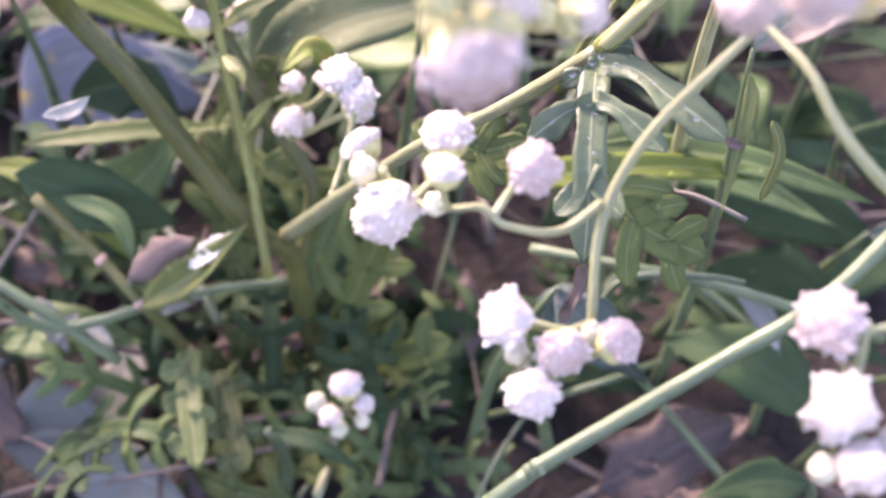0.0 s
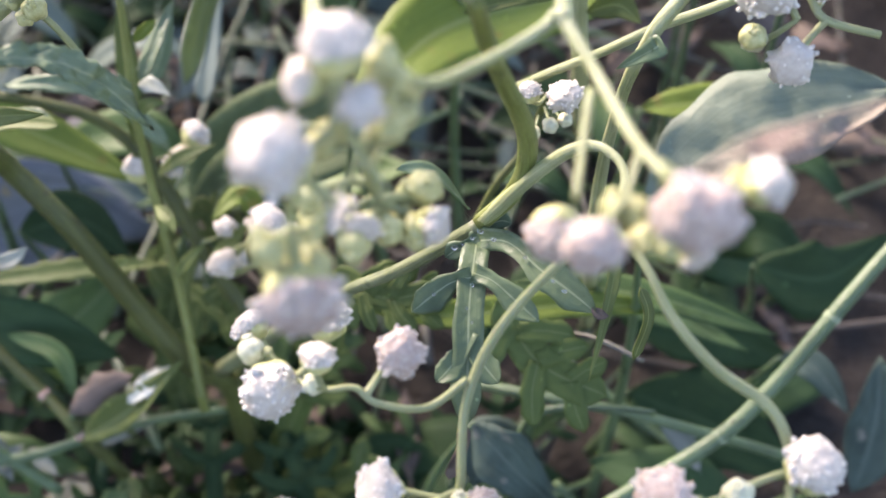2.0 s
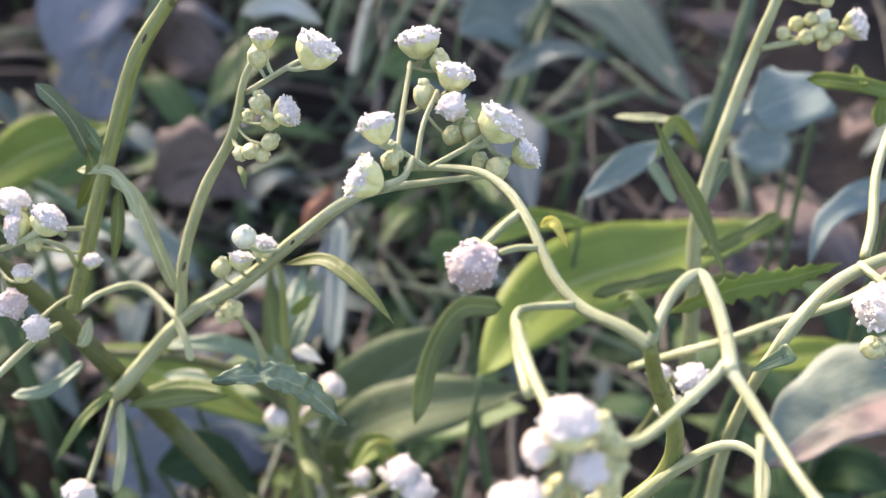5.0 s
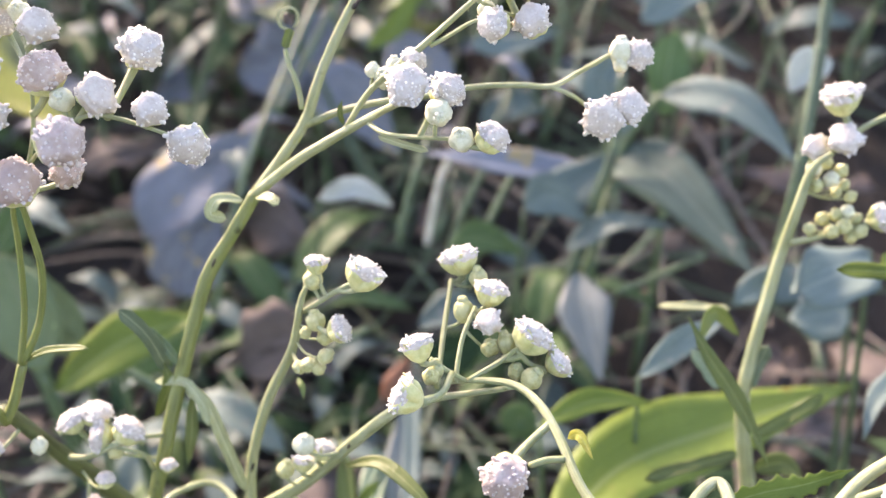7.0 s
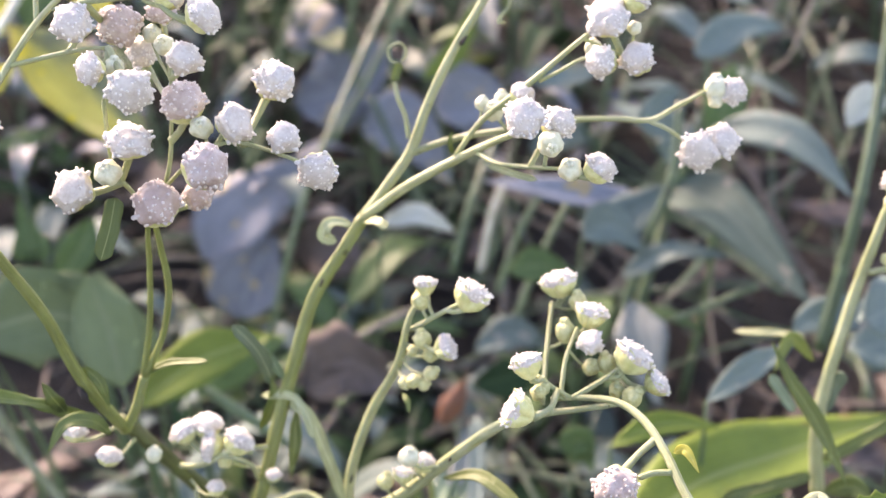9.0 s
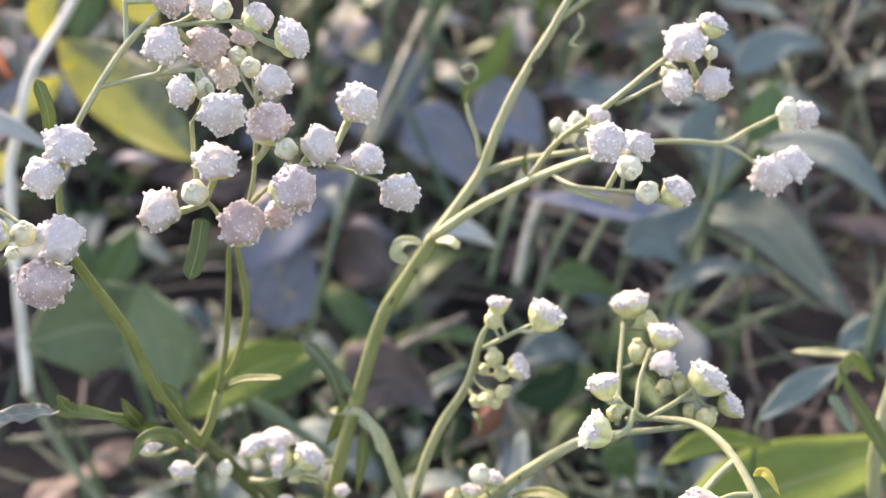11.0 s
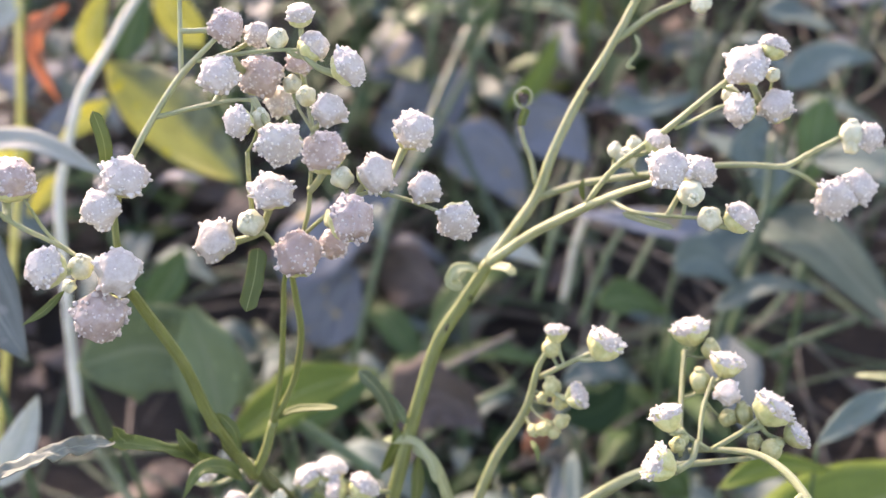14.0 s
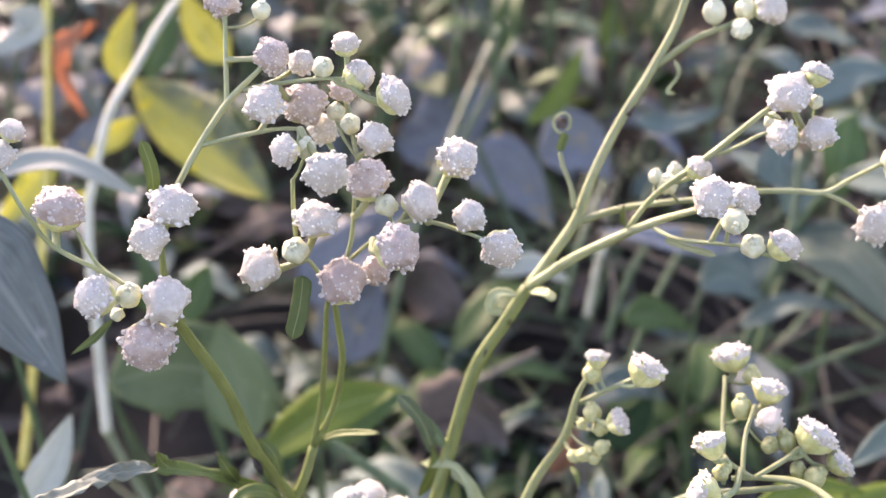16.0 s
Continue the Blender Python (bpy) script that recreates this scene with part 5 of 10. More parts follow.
head(weed, (-0.0617, 0.1053, 0.1387), 0.0035, (0.21, 0.40, 0.89), "white", (-0.0561, 0.1078, 0.1382))
head(weed, (-0.0575, 0.1041, 0.1356), 0.0033, (0.34, 0.33, 0.88), "white", (-0.0549, 0.1083, 0.1357))
head(weed, (-0.0531, 0.1070, 0.1334), 0.0021, (0.28, 0.27, 0.92), "bud", (-0.0532, 0.1091, 0.1319))
head(weed, (-0.0199, 0.1043, 0.1354), 0.0027, (0.23, 0.06, 0.97), "bud", (-0.0164, 0.1075, 0.1310))

# leaves of the flowering weed
blade(weed, [(-0.0610, 0.1011, 0.1842), (-0.0608, 0.1015, 0.1869), (-0.0613, 0.1020, 0.1899)], 0.0015, (0.68, -0.63, 0.38), HERB_LEAF, "strap", seed=221)
blade(weed, [(-0.0472, 0.1021, 0.1735), (-0.0471, 0.0987, 0.1717), (-0.0477, 0.0961, 0.1695)], 0.0020, (0.42, -0.79, 0.45), HERB_LEAF, "strap", seed=529)
blade(weed, [(-0.0636, 0.0909, 0.1758), (-0.0651, 0.0889, 0.1748), (-0.0668, 0.0871, 0.1743)], 0.0009, (0.14, -0.86, 0.48), HERB_LEAF, seed=361)
blade(weed, [(-0.0514, 0.1075, 0.1461), (-0.0484, 0.1077, 0.1474), (-0.0431, 0.1068, 0.1483)], 0.0010, (0.18, -0.29, 0.94), HERB_LEAF, "strap", seed=931)
blade(weed, [(-0.0392, 0.1171, 0.1366), (-0.0400, 0.1159, 0.1428), (-0.0422, 0.1149, 0.1477)], 0.0019, (0.64, -0.67, 0.38), SILVER_LEAF, "strap", seed=147)
blade(weed, [(-0.0273, 0.1241, 0.1566), (-0.0294, 0.1213, 0.1585), (-0.0303, 0.1203, 0.1571), (-0.0289, 0.1211, 0.1559)], 0.0016, (0.09, -0.51, 0.85), CREAM_LEAF, "strap", seed=97)
blade(weed, [(-0.0256, 0.1245, 0.1568), (-0.0236, 0.1221, 0.1580), (-0.0223, 0.1210, 0.1577)], 0.0013, (0.09, -0.51, 0.86), CREAM_LEAF, "strap", seed=922)
branch(weed, [(-0.01991, 0.13053, 0.16515, 0.00030), (-0.02033, 0.13193, 0.16764, 0.00030), (-0.02119, 0.13303, 0.16974, 0.00028), (-0.02157, 0.13396, 0.17143, 0.00026)], STEM)
blade(weed, [(-0.0216, 0.1340, 0.1716), (-0.0213, 0.1347, 0.1725), (-0.0208, 0.1353, 0.1735)], 0.0012, (0.3, -0.8, 0.5), HERB_LEAF, "strap", fold=0.5, seed=490)
blade(weed, [(-0.0208, 0.1353, 0.1734), (-0.0219, 0.1353, 0.1738), (-0.0223, 0.1358, 0.1747), (-0.0220, 0.1362, 0.1754), (-0.0210, 0.1373, 0.1754), (-0.0203, 0.1377, 0.1745), (-0.0204, 0.1371, 0.1735), (-0.0210, 0.1368, 0.1731)], 0.0004, (0.2, -0.3, 0.9), CREAM_LEAF, "strap", along=42, label="dry leaf tip rolled into a ring", seed=489)
# Dark brown blade that fills the hollow of the rolled tip.
blade(weed, [(-0.0220, 0.1372, 0.1736), (-0.0213, 0.1375, 0.1739), (-0.0206, 0.1378, 0.1742)], 0.0018, (0.3, -0.8, 0.5), DEAD, "broad", wave=0.2, label="dark brown blade inside the rolled leaf", seed=491)
blade(weed, [(-0.0072, 0.1391, 0.1812), (-0.0067, 0.1381, 0.1803), (-0.0069, 0.1375, 0.1794), (-0.0077, 0.1365, 0.1788), (-0.0081, 0.1360, 0.1782), (-0.0072, 0.1360, 0.1779)], 0.0005, (0.21, -0.81, 0.55), CREAM_LEAF, "strap", along=30, wave=0.2, seed=820)
blade(weed, [(-0.0137, 0.1231, 0.1665), (-0.0139, 0.1230, 0.1683), (-0.0136, 0.1237, 0.1694)], 0.0007, (0.11, -0.88, 0.46), HERB_LEAF, seed=620)
blade(weed, [(-0.0092, 0.1186, 0.1673), (-0.0064, 0.1167, 0.1672), (-0.0035, 0.1158, 0.1667)], 0.0008, (0.17, -0.87, 0.46), CREAM_LEAF, "strap", seed=325)
blade(weed, [(-0.0419, 0.1160, 0.1296), (-0.0391, 0.1160, 0.1346), (-0.0392, 0.1167, 0.1379)], 0.0019, (0.20, -0.84, 0.51), HERB_LEAF, seed=514)
blade(weed, [(-0.0411, 0.1169, 0.1348), (-0.0365, 0.1150, 0.1361), (-0.0343, 0.1132, 0.1343), (-0.0336, 0.1118, 0.1317)], 0.0012, (0.34, -0.55, 0.76), CREAM_LEAF, "strap", seed=807)
blade(weed, [(-0.0556, 0.1045, 0.1404), (-0.0581, 0.1049, 0.1469), (-0.0586, 0.1047, 0.1497)], 0.0021, (0.64, -0.63, 0.44), HERB_LEAF, seed=687)
blade(weed, [(-0.0665, 0.0960, 0.1520), (-0.0693, 0.0915, 0.1551), (-0.0709, 0.0866, 0.1573), (-0.0732, 0.0814, 0.1593)], 0.0019, (0.06, -0.58, 0.82), GROUND_LEAF, "strap", wave=0.2, along=36, ragged=0.25, pucker=0.3, label="dull grey withered leaf end", seed=982)
blade(weed, [(-0.0569, 0.1039, 0.1404), (-0.0608, 0.1015, 0.1456), (-0.0638, 0.0985, 0.1494), (-0.0673, 0.0960, 0.1522)], 0.0016, (0.15, -0.50, 0.86), HERB_LEAF, "strap", wave=0.15, along=30, ragged=0.25, pucker=0.1, seed=291)
blade(weed, [(-0.0601, 0.1021, 0.1444), (-0.0606, 0.1013, 0.1471), (-0.0615, 0.1014, 0.1495)], 0.0018, (0.27, -0.72, 0.64), HERB_LEAF, ragged=0.2, pucker=0.1, seed=626)
blade(weed, [(-0.0650, 0.0976, 0.1502), (-0.0661, 0.0971, 0.1517), (-0.0665, 0.0969, 0.1535)], 0.0021, (0.35, -0.64, 0.68), HERB_LEAF, ragged=0.2, pucker=0.1, seed=315)
blade(weed, [(-0.0548, 0.1012, 0.1417), (-0.0557, 0.0996, 0.1452), (-0.0580, 0.0977, 0.1465), (-0.0596, 0.0950, 0.1446)], 0.0020, (0.19, -0.48, 0.85), HERB_LEAF, seed=241)
cut_leaf(weed, [(0.0214, 0.0887, 0.1088), (0.0208, 0.0846, 0.1092), (0.0203, 0.0807, 0.1083), (0.0201, 0.0773, 0.1069), (0.0200, 0.0739, 0.1045), (0.0198, 0.0711, 0.1009)], 0.0030, [
    ([(0.0212, 0.0875, 0.1091), (0.0241, 0.0860, 0.1106), (0.0269, 0.0827, 0.1106), (0.0297, 0.0803, 0.1101), (0.0320, 0.0783, 0.1094)], 0.0034),
    ([(0.0207, 0.0833, 0.1092), (0.0226, 0.0820, 0.1095), (0.0247, 0.0801, 0.1088), (0.0268, 0.0783, 0.1080)], 0.0026),
    ([(0.0206, 0.0830, 0.1089), (0.0186, 0.0825, 0.1087), (0.0166, 0.0813, 0.1080), (0.0148, 0.0800, 0.1073)], 0.0030),
    ([(0.0202, 0.0779, 0.1070), (0.0193, 0.0760, 0.1060), (0.0182, 0.0747, 0.1053), (0.0171, 0.0736, 0.1049)], 0.0026),
    ([(0.0202, 0.0775, 0.1067), (0.0209, 0.0760, 0.1061), (0.0219, 0.0746, 0.1054), (0.0229, 0.0734, 0.1050)], 0.0026),
    ([(0.0213, 0.0879, 0.1094), (0.0203, 0.0871, 0.1088), (0.0191, 0.0869, 0.1083), (0.0181, 0.0866, 0.1076)], 0.0019),
    ([(0.0213, 0.0880, 0.1095), (0.0224, 0.0886, 0.1101), (0.0236, 0.0888, 0.1106), (0.0246, 0.0885, 0.1106)], 0.0017),
], (-0.03, -0.62, 0.78), WET_LEAF, label="wet dark green deeply cut leaf", seed=4)
blade(weed, [(0.0316, 0.0787, 0.1096), (0.0324, 0.0781, 0.1094), (0.0332, 0.0779, 0.1094)], 0.0011, (-0.07, -0.64, 0.77), DEAD, label="shrivelled dark leaf tip", seed=955)
blade(weed, [(0.0198, 0.0713, 0.1011), (0.0197, 0.0706, 0.0985), (0.0191, 0.0699, 0.0965), (0.0185, 0.0692, 0.0945)], 0.0012, (-0.3, -0.64, 0.7), DEAD, "strap", label="shrivelled dark leaf end", wave=0.3, seed=95)
water_drops(weed, [((0.0215, 0.0875, 0.1105), 0.00030), ((0.0207, 0.0871, 0.1100), 0.00022), ((0.0227, 0.0861, 0.1109), 0.00025), ((0.0239, 0.0868, 0.1113), 0.00034), ((0.0247, 0.0865, 0.1110), 0.00022), ((0.0190, 0.0867, 0.1090), 0.00030), ((0.0198, 0.0868, 0.1094), 0.00020), ((0.0206, 0.0818, 0.1092), 0.00020), ((0.0200, 0.0796, 0.1084), 0.00016), ((0.0204, 0.0784, 0.1078), 0.00018), ((0.0169, 0.0811, 0.1087), 0.00018), ((0.0256, 0.0837, 0.1111), 0.00020), ((0.0281, 0.0811, 0.1107), 0.00018), ((0.0291, 0.0800, 0.1105), 0.00022)])
blade(weed, [(0.0374, 0.0837, 0.1065), (0.0384, 0.0820, 0.1038), (0.0371, 0.0794, 0.1002)], 0.0012, (0.32, -0.63, 0.71), HERB_LEAF, "strap", seed=530)
blade(weed, [(-0.0204, 0.1893, 0.0696), (-0.0201, 0.1745, 0.0634), (-0.0206, 0.1620, 0.0593)], 0.0036, (0.08, -0.70, 0.70), BLUE_LEAF, "strap", seed=805)
branch(weed, [(0.0361, 0.1012, 0.0753, 0.00030), (0.0392, 0.0992, 0.0764, 0.00036), (0.0442, 0.0960, 0.0764, 0.00029)], DRY_STALK)
blade(weed, [(0.0213, 0.0844, 0.1433), (0.0272, 0.0859, 0.1449), (0.0321, 0.0862, 0.1460), (0.0364, 0.0867, 0.1473)], 0.0023, (0.02, -0.80, 0.50), LIME_LEAF, teeth=0.32, ragged=0.2, along=30, seed=400)
blade(weed, [(0.0066, 0.0824, 0.1458), (0.0030, 0.0801, 0.1478), (0.0007, 0.0764, 0.1466), (-0.0006, 0.0716, 0.1431)], 0.0017, (0.45, -0.66, 0.60), HERB_LEAF, "strap", seed=213)
blade(weed, [(-0.0166, 0.1079, 0.1284), (-0.0118, 0.1060, 0.1306), (-0.0075, 0.1019, 0.1304), (-0.0039, 0.0980, 0.1288)], 0.0020, (0.08, -0.38, 0.92), HERB_LEAF, seed=112)
blade(weed, [(-0.0205, 0.0855, 0.1334), (-0.0157, 0.0877, 0.1315), (-0.0120, 0.0891, 0.1276), (-0.0085, 0.0890, 0.1224)], 0.0033, (0.07, -0.35, 0.93), SILVER_LEAF, teeth=0.1, along=42, across=8, ragged=0.14, pucker=0.28, label="wet puckered grey-green leaf with an uneven margin", seed=383)
blade(weed, [(-0.0401, 0.1109, 0.1013), (-0.0321, 0.1090, 0.1052), (-0.0253, 0.1071, 0.1075)], 0.0026, (-0.04, -0.81, 0.58), HERB_LEAF, seed=817)
blade(weed, [(-0.0371, 0.1161, 0.1346), (-0.0341, 0.1142, 0.1330), (-0.0323, 0.1124, 0.1277), (-0.0308, 0.1115, 0.1205)], 0.0016, (0.48, -0.62, 0.62), CREAM_LEAF, "strap", seed=172)
blade(weed, [(-0.0363, 0.1158, 0.1334), (-0.0367, 0.1136, 0.1292), (-0.0375, 0.1114, 0.1251)], 0.0017, (0.32, -0.76, 0.57), HERB_LEAF, wave=0.2, seed=672)
blade(weed, [(-0.0375, 0.1169, 0.1370), (-0.0386, 0.1173, 0.1398), (-0.0403, 0.1182, 0.1424)], 0.0013, (-0.07, -0.72, 0.69), WET_LEAF, seed=900)
blade(weed, [(0.0165, 0.0824, 0.1465), (0.0175, 0.0817, 0.1478), (0.0188, 0.0801, 0.1467), (0.0193, 0.0793, 0.1458)], 0.0010, (0.29, -0.48, 0.83), HERB_LEAF, "strap", seed=495)
blade(weed, [(0.0102, 0.0912, 0.1477), (0.0113, 0.0903, 0.1488), (0.0125, 0.0881, 0.1478)], 0.0011, (0.02, -0.75, 0.67), YELLOW_LEAF, seed=288)
blade(weed, [(0.0134, 0.0831, 0.1236), (0.0166, 0.0848, 0.1213), (0.0203, 0.0872, 0.1140)], 0.0020, (-0.10, -0.23, 0.97), WET_LEAF, seed=432)
blade(weed, [(0.0362, 0.0963, 0.1259), (0.0371, 0.0950, 0.1275), (0.0337, 0.0951, 0.1247)], 0.0022, (-0.11, -0.72, 0.69), WET_LEAF, seed=618)
blade(weed, [(0.0339, 0.0835, 0.1127), (0.0337, 0.0807, 0.1106), (0.0314, 0.0735, 0.1051)], 0.0013, (-0.01, -0.62, 0.78), HERB_LEAF, seed=105)
blade(weed, [(-0.0209, 0.1102, 0.1404), (-0.0201, 0.1088, 0.1403), (-0.0199, 0.1078, 0.1391)], 0.0008, (0.04, -0.72, 0.69), HERB_LEAF, seed=63)
lobed_leaf(weed, [(-0.0081, 0.1194, 0.0135), (-0.0029, 0.1230, 0.0287), (0.0035, 0.1257, 0.0459)], 0.0111, (-0.02, -0.60, 0.80), FOOT_LEAF, [(0.20, 1, 0.0083, 0.60), (0.30, -1, 0.0093, 0.60), (0.50, 1, 0.0083, 0.60), (0.55, -1, 0.0083, 0.60), (0.75, 1, 0.0065, 0.70), (0.75, -1, 0.0065, 0.70)])
lobed_leaf(weed, [(-0.0238, 0.1249, 0.0171), (-0.0276, 0.1347, 0.0268), (-0.0245, 0.1474, 0.0401)], 0.0116, (-0.02, -0.60, 0.80), FOOT_LEAF, [(0.20, 1, 0.0077, 0.60), (0.30, -1, 0.0097, 0.60), (0.50, 1, 0.0087, 0.60), (0.55, -1, 0.0087, 0.60), (0.75, 1, 0.0058, 0.70), (0.75, -1, 0.0068, 0.70)])
lobed_leaf(weed, [(-0.0116, 0.1196, 0.0036), (0.0008, 0.1155, 0.0108), (0.0114, 0.1159, 0.0176)], 0.0128, (-0.02, -0.60, 0.80), FOOT_LEAF, [(0.20, 1, 0.0089, 0.60), (0.30, -1, 0.0099, 0.60), (0.50, 1, 0.0089, 0.60), (0.55, -1, 0.0089, 0.60), (0.75, 1, 0.0059, 0.70), (0.75, -1, 0.0069, 0.70)])
blade(weed, [(0.0100, 0.1076, 0.0715), (0.0222, 0.1101, 0.0675), (0.0398, 0.1140, 0.0649), (0.0578, 0.1158, 0.0605)], 0.0048, (0.05, -0.34, 0.94), LIME_LEAF, seed=75)
blade(weed, [(-0.0381, 0.1140, 0.0335), (-0.0307, 0.1144, 0.0365), (-0.0212, 0.1206, 0.0414)], 0.0035, (-0.06, -0.19, 0.98), GREEN_LEAF, seed=949)
# Pale blade put where the sun glints on a leaf.
blade(weed, [(-0.0316, 0.1213, 0.0304), (-0.0285, 0.1235, 0.0321), (-0.0251, 0.1247, 0.0344)], 0.0031, (0.34, -0.50, 0.80), PALE_LEAF, wave=0.3, ragged=0.2, seed=817)
blade(weed, [(-0.0502, 0.1257, 0.0419), (-0.0413, 0.1219, 0.0418), (-0.0381, 0.1153, 0.0370)], 0.0035, (0.42, -0.61, 0.67), GREEN_LEAF, seed=161)
lobed_leaf(weed, [(0.0259, 0.1027, 0.0806), (0.0311, 0.0968, 0.0751), (0.0399, 0.0935, 0.0722)], 0.0110, (-0.02, -0.69, 0.72), FOOT_LEAF, [(0.20, 1, 0.0081, 0.60), (0.30, -1, 0.0073, 0.60), (0.50, 1, 0.0081, 0.60), (0.55, -1, 0.0066, 0.60), (0.75, 1, 0.0066, 0.70), (0.75, -1, 0.0051, 0.70)])
lobed_leaf(weed, [(0.0042, 0.1119, 0.0748), (0.0120, 0.1077, 0.0739), (0.0204, 0.1058, 0.0764)], 0.0085, (-0.02, -0.69, 0.72), FOOT_LEAF, [(0.20, 1, 0.0062, 0.60), (0.30, -1, 0.0062, 0.60), (0.50, 1, 0.0062, 0.60), (0.55, -1, 0.0062, 0.60), (0.75, 1, 0.0046, 0.70), (0.75, -1, 0.0046, 0.70)])
blade(weed, [(-0.0564, 0.1316, 0.0475), (-0.0404, 0.1343, 0.0478), (-0.0238, 0.1369, 0.0468)], 0.0041, (-0.10, -0.28, 0.96), HERB_LEAF, teeth=0.15, along=24, seed=779)
blade(weed, [(-0.0058, 0.1252, 0.0679), (-0.0093, 0.1277, 0.0725), (-0.0135, 0.1240, 0.0717)], 0.0036, (-0.10, -0.27, 0.96), LIME_LEAF, seed=836)
blade(weed, [(-0.0271, 0.1408, 0.0698), (-0.0280, 0.1485, 0.0791), (-0.0288, 0.1541, 0.0865)], 0.0034, (0.35, -0.61, 0.71), HERB_LEAF, seed=563)
blade(weed, [(-0.0258, 0.1467, 0.0750), (-0.0228, 0.1498, 0.0803), (-0.0209, 0.1548, 0.0861)], 0.0031, (0.32, -0.56, 0.76), WET_LEAF, seed=106)
blade(weed, [(-0.0269, 0.1359, 0.0471), (-0.0237, 0.1416, 0.0548), (-0.0247, 0.1472, 0.0596)], 0.0028, (0.35, -0.61, 0.72), HERB_LEAF, teeth=0.2, along=24, seed=332)
lobed_leaf(weed, [(-0.0135, 0.1343, 0.0490), (-0.0172, 0.1401, 0.0537), (-0.0200, 0.1429, 0.0561)], 0.0074, (-0.03, -0.65, 0.76), FOOT_LEAF, [(0.30, 1, 0.0056, 0.60), (0.35, -1, 0.0056, 0.60), (0.60, 1, 0.0047, 0.70), (0.65, -1, 0.0047, 0.70)])
lobed_leaf(weed, [(-0.0226, 0.1342, 0.0432), (-0.0156, 0.1300, 0.0425), (-0.0060, 0.1286, 0.0443)], 0.0085, (-0.03, -0.65, 0.76), FOOT_LEAF, [(0.20, 1, 0.0066, 0.60), (0.30, -1, 0.0066, 0.60), (0.50, 1, 0.0066, 0.60), (0.55, -1, 0.0056, 0.60), (0.80, 1, 0.0047, 0.70)])
lobed_leaf(weed, [(0.0067, 0.1062, 0.0784), (0.0126, 0.1044, 0.0784), (0.0183, 0.1047, 0.0803)], 0.0066, (-0.03, -0.65, 0.76), FOOT_LEAF, [(0.20, 1, 0.0051, 0.60), (0.30, -1, 0.0051, 0.60), (0.50, 1, 0.0051, 0.60), (0.55, -1, 0.0044, 0.60), (0.80, 1, 0.0036, 0.70)])
blade(weed, [(-0.0456, 0.1190, 0.0674), (-0.0409, 0.1182, 0.0696), (-0.0384, 0.1189, 0.0716)], 0.0024, (-0.05, -0.64, 0.77), PALE_LEAF, seed=761)
blade(weed, [(-0.0150, 0.1241, 0.0292), (-0.0115, 0.1257, 0.0355), (-0.0082, 0.1288, 0.0404)], 0.0033, (0.03, -0.59, 0.81), GREEN_LEAF, seed=478)
blade(weed, [(-0.0407, 0.1105, 0.1024), (-0.0398, 0.1050, 0.0991), (-0.0404, 0.1009, 0.0958)], 0.0012, (0.34, -0.74, 0.59), CREAM_LEAF, "strap", wave=0.3, seed=384)
blade(weed, [(-0.0412, 0.1115, 0.1037), (-0.0449, 0.1084, 0.1017), (-0.0485, 0.1040, 0.0980)], 0.0014, (-0.06, -0.62, 0.79), HERB_LEAF, wave=0.2, seed=351)
blade(weed, [(-0.0446, 0.1124, 0.1079), (-0.0489, 0.1094, 0.1059), (-0.0532, 0.1082, 0.1061)], 0.0016, (0.08, -0.50, 0.86), SILVER_LEAF, "strap", wave=0.25, seed=739)
blade(weed, [(-0.0420, 0.1118, 0.1164), (-0.0424, 0.1093, 0.1150), (-0.0434, 0.1088, 0.1144)], 0.0016, (0.30, -0.73, 0.61), CREAM_LEAF, seed=363)
blade(weed, [(-0.0317, 0.1120, 0.1164), (-0.0300, 0.1090, 0.1145), (-0.0295, 0.1077, 0.1129)], 0.0010, (0.33, -0.75, 0.57), CREAM_LEAF, "strap", wave=0.3, seed=146)

blade(weed, [(-0.0381, 0.1119, 0.0322), (-0.0317, 0.1118, 0.0378), (-0.0253, 0.1125, 0.0439), (-0.0198, 0.1146, 0.0500)], 0.0056, (-0.2, -0.5, 0.85), HERB_LEAF, fold=0.5, wave=0.1, ragged=0.12, seed=31)
# White blade added for the sun's glint on the folded leaf below.
blade(weed, [(-0.0286, 0.1121, 0.0424), (-0.0252, 0.1136, 0.0452), (-0.0218, 0.1158, 0.0472)], 0.0030, (-0.3, -0.4, 0.85), GLINT_WHITE, teeth=0.22, along=24, across=8, ragged=0.25, pucker=0.2, label="white crumpled blade standing for a glint on the leaf", seed=77)
blade(weed, [(-0.0437, 0.1360, 0.0804), (-0.0379, 0.1336, 0.0826), (-0.0343, 0.1315, 0.0835)], 0.0026, (0.1, -0.5, 0.85), WET_LEAF, seed=58)
blade(weed, [(-0.0273, 0.1532, 0.0696), (-0.0262, 0.1585, 0.0716), (-0.0259, 0.1644, 0.0726), (-0.0252, 0.1703, 0.0738)], 0.0040, (0.3, -0.7, 0.6), SILVER_LEAF, wave=0.12, seed=59)
blade(weed, [(-0.0275, 0.1747, 0.0484), (-0.0254, 0.1825, 0.0513), (-0.0245, 0.1922, 0.0544), (-0.0247, 0.2013, 0.0570)], 0.0065, (0.3, -0.7, 0.6), SLATE_LEAF, wave=0.1, seed=60)

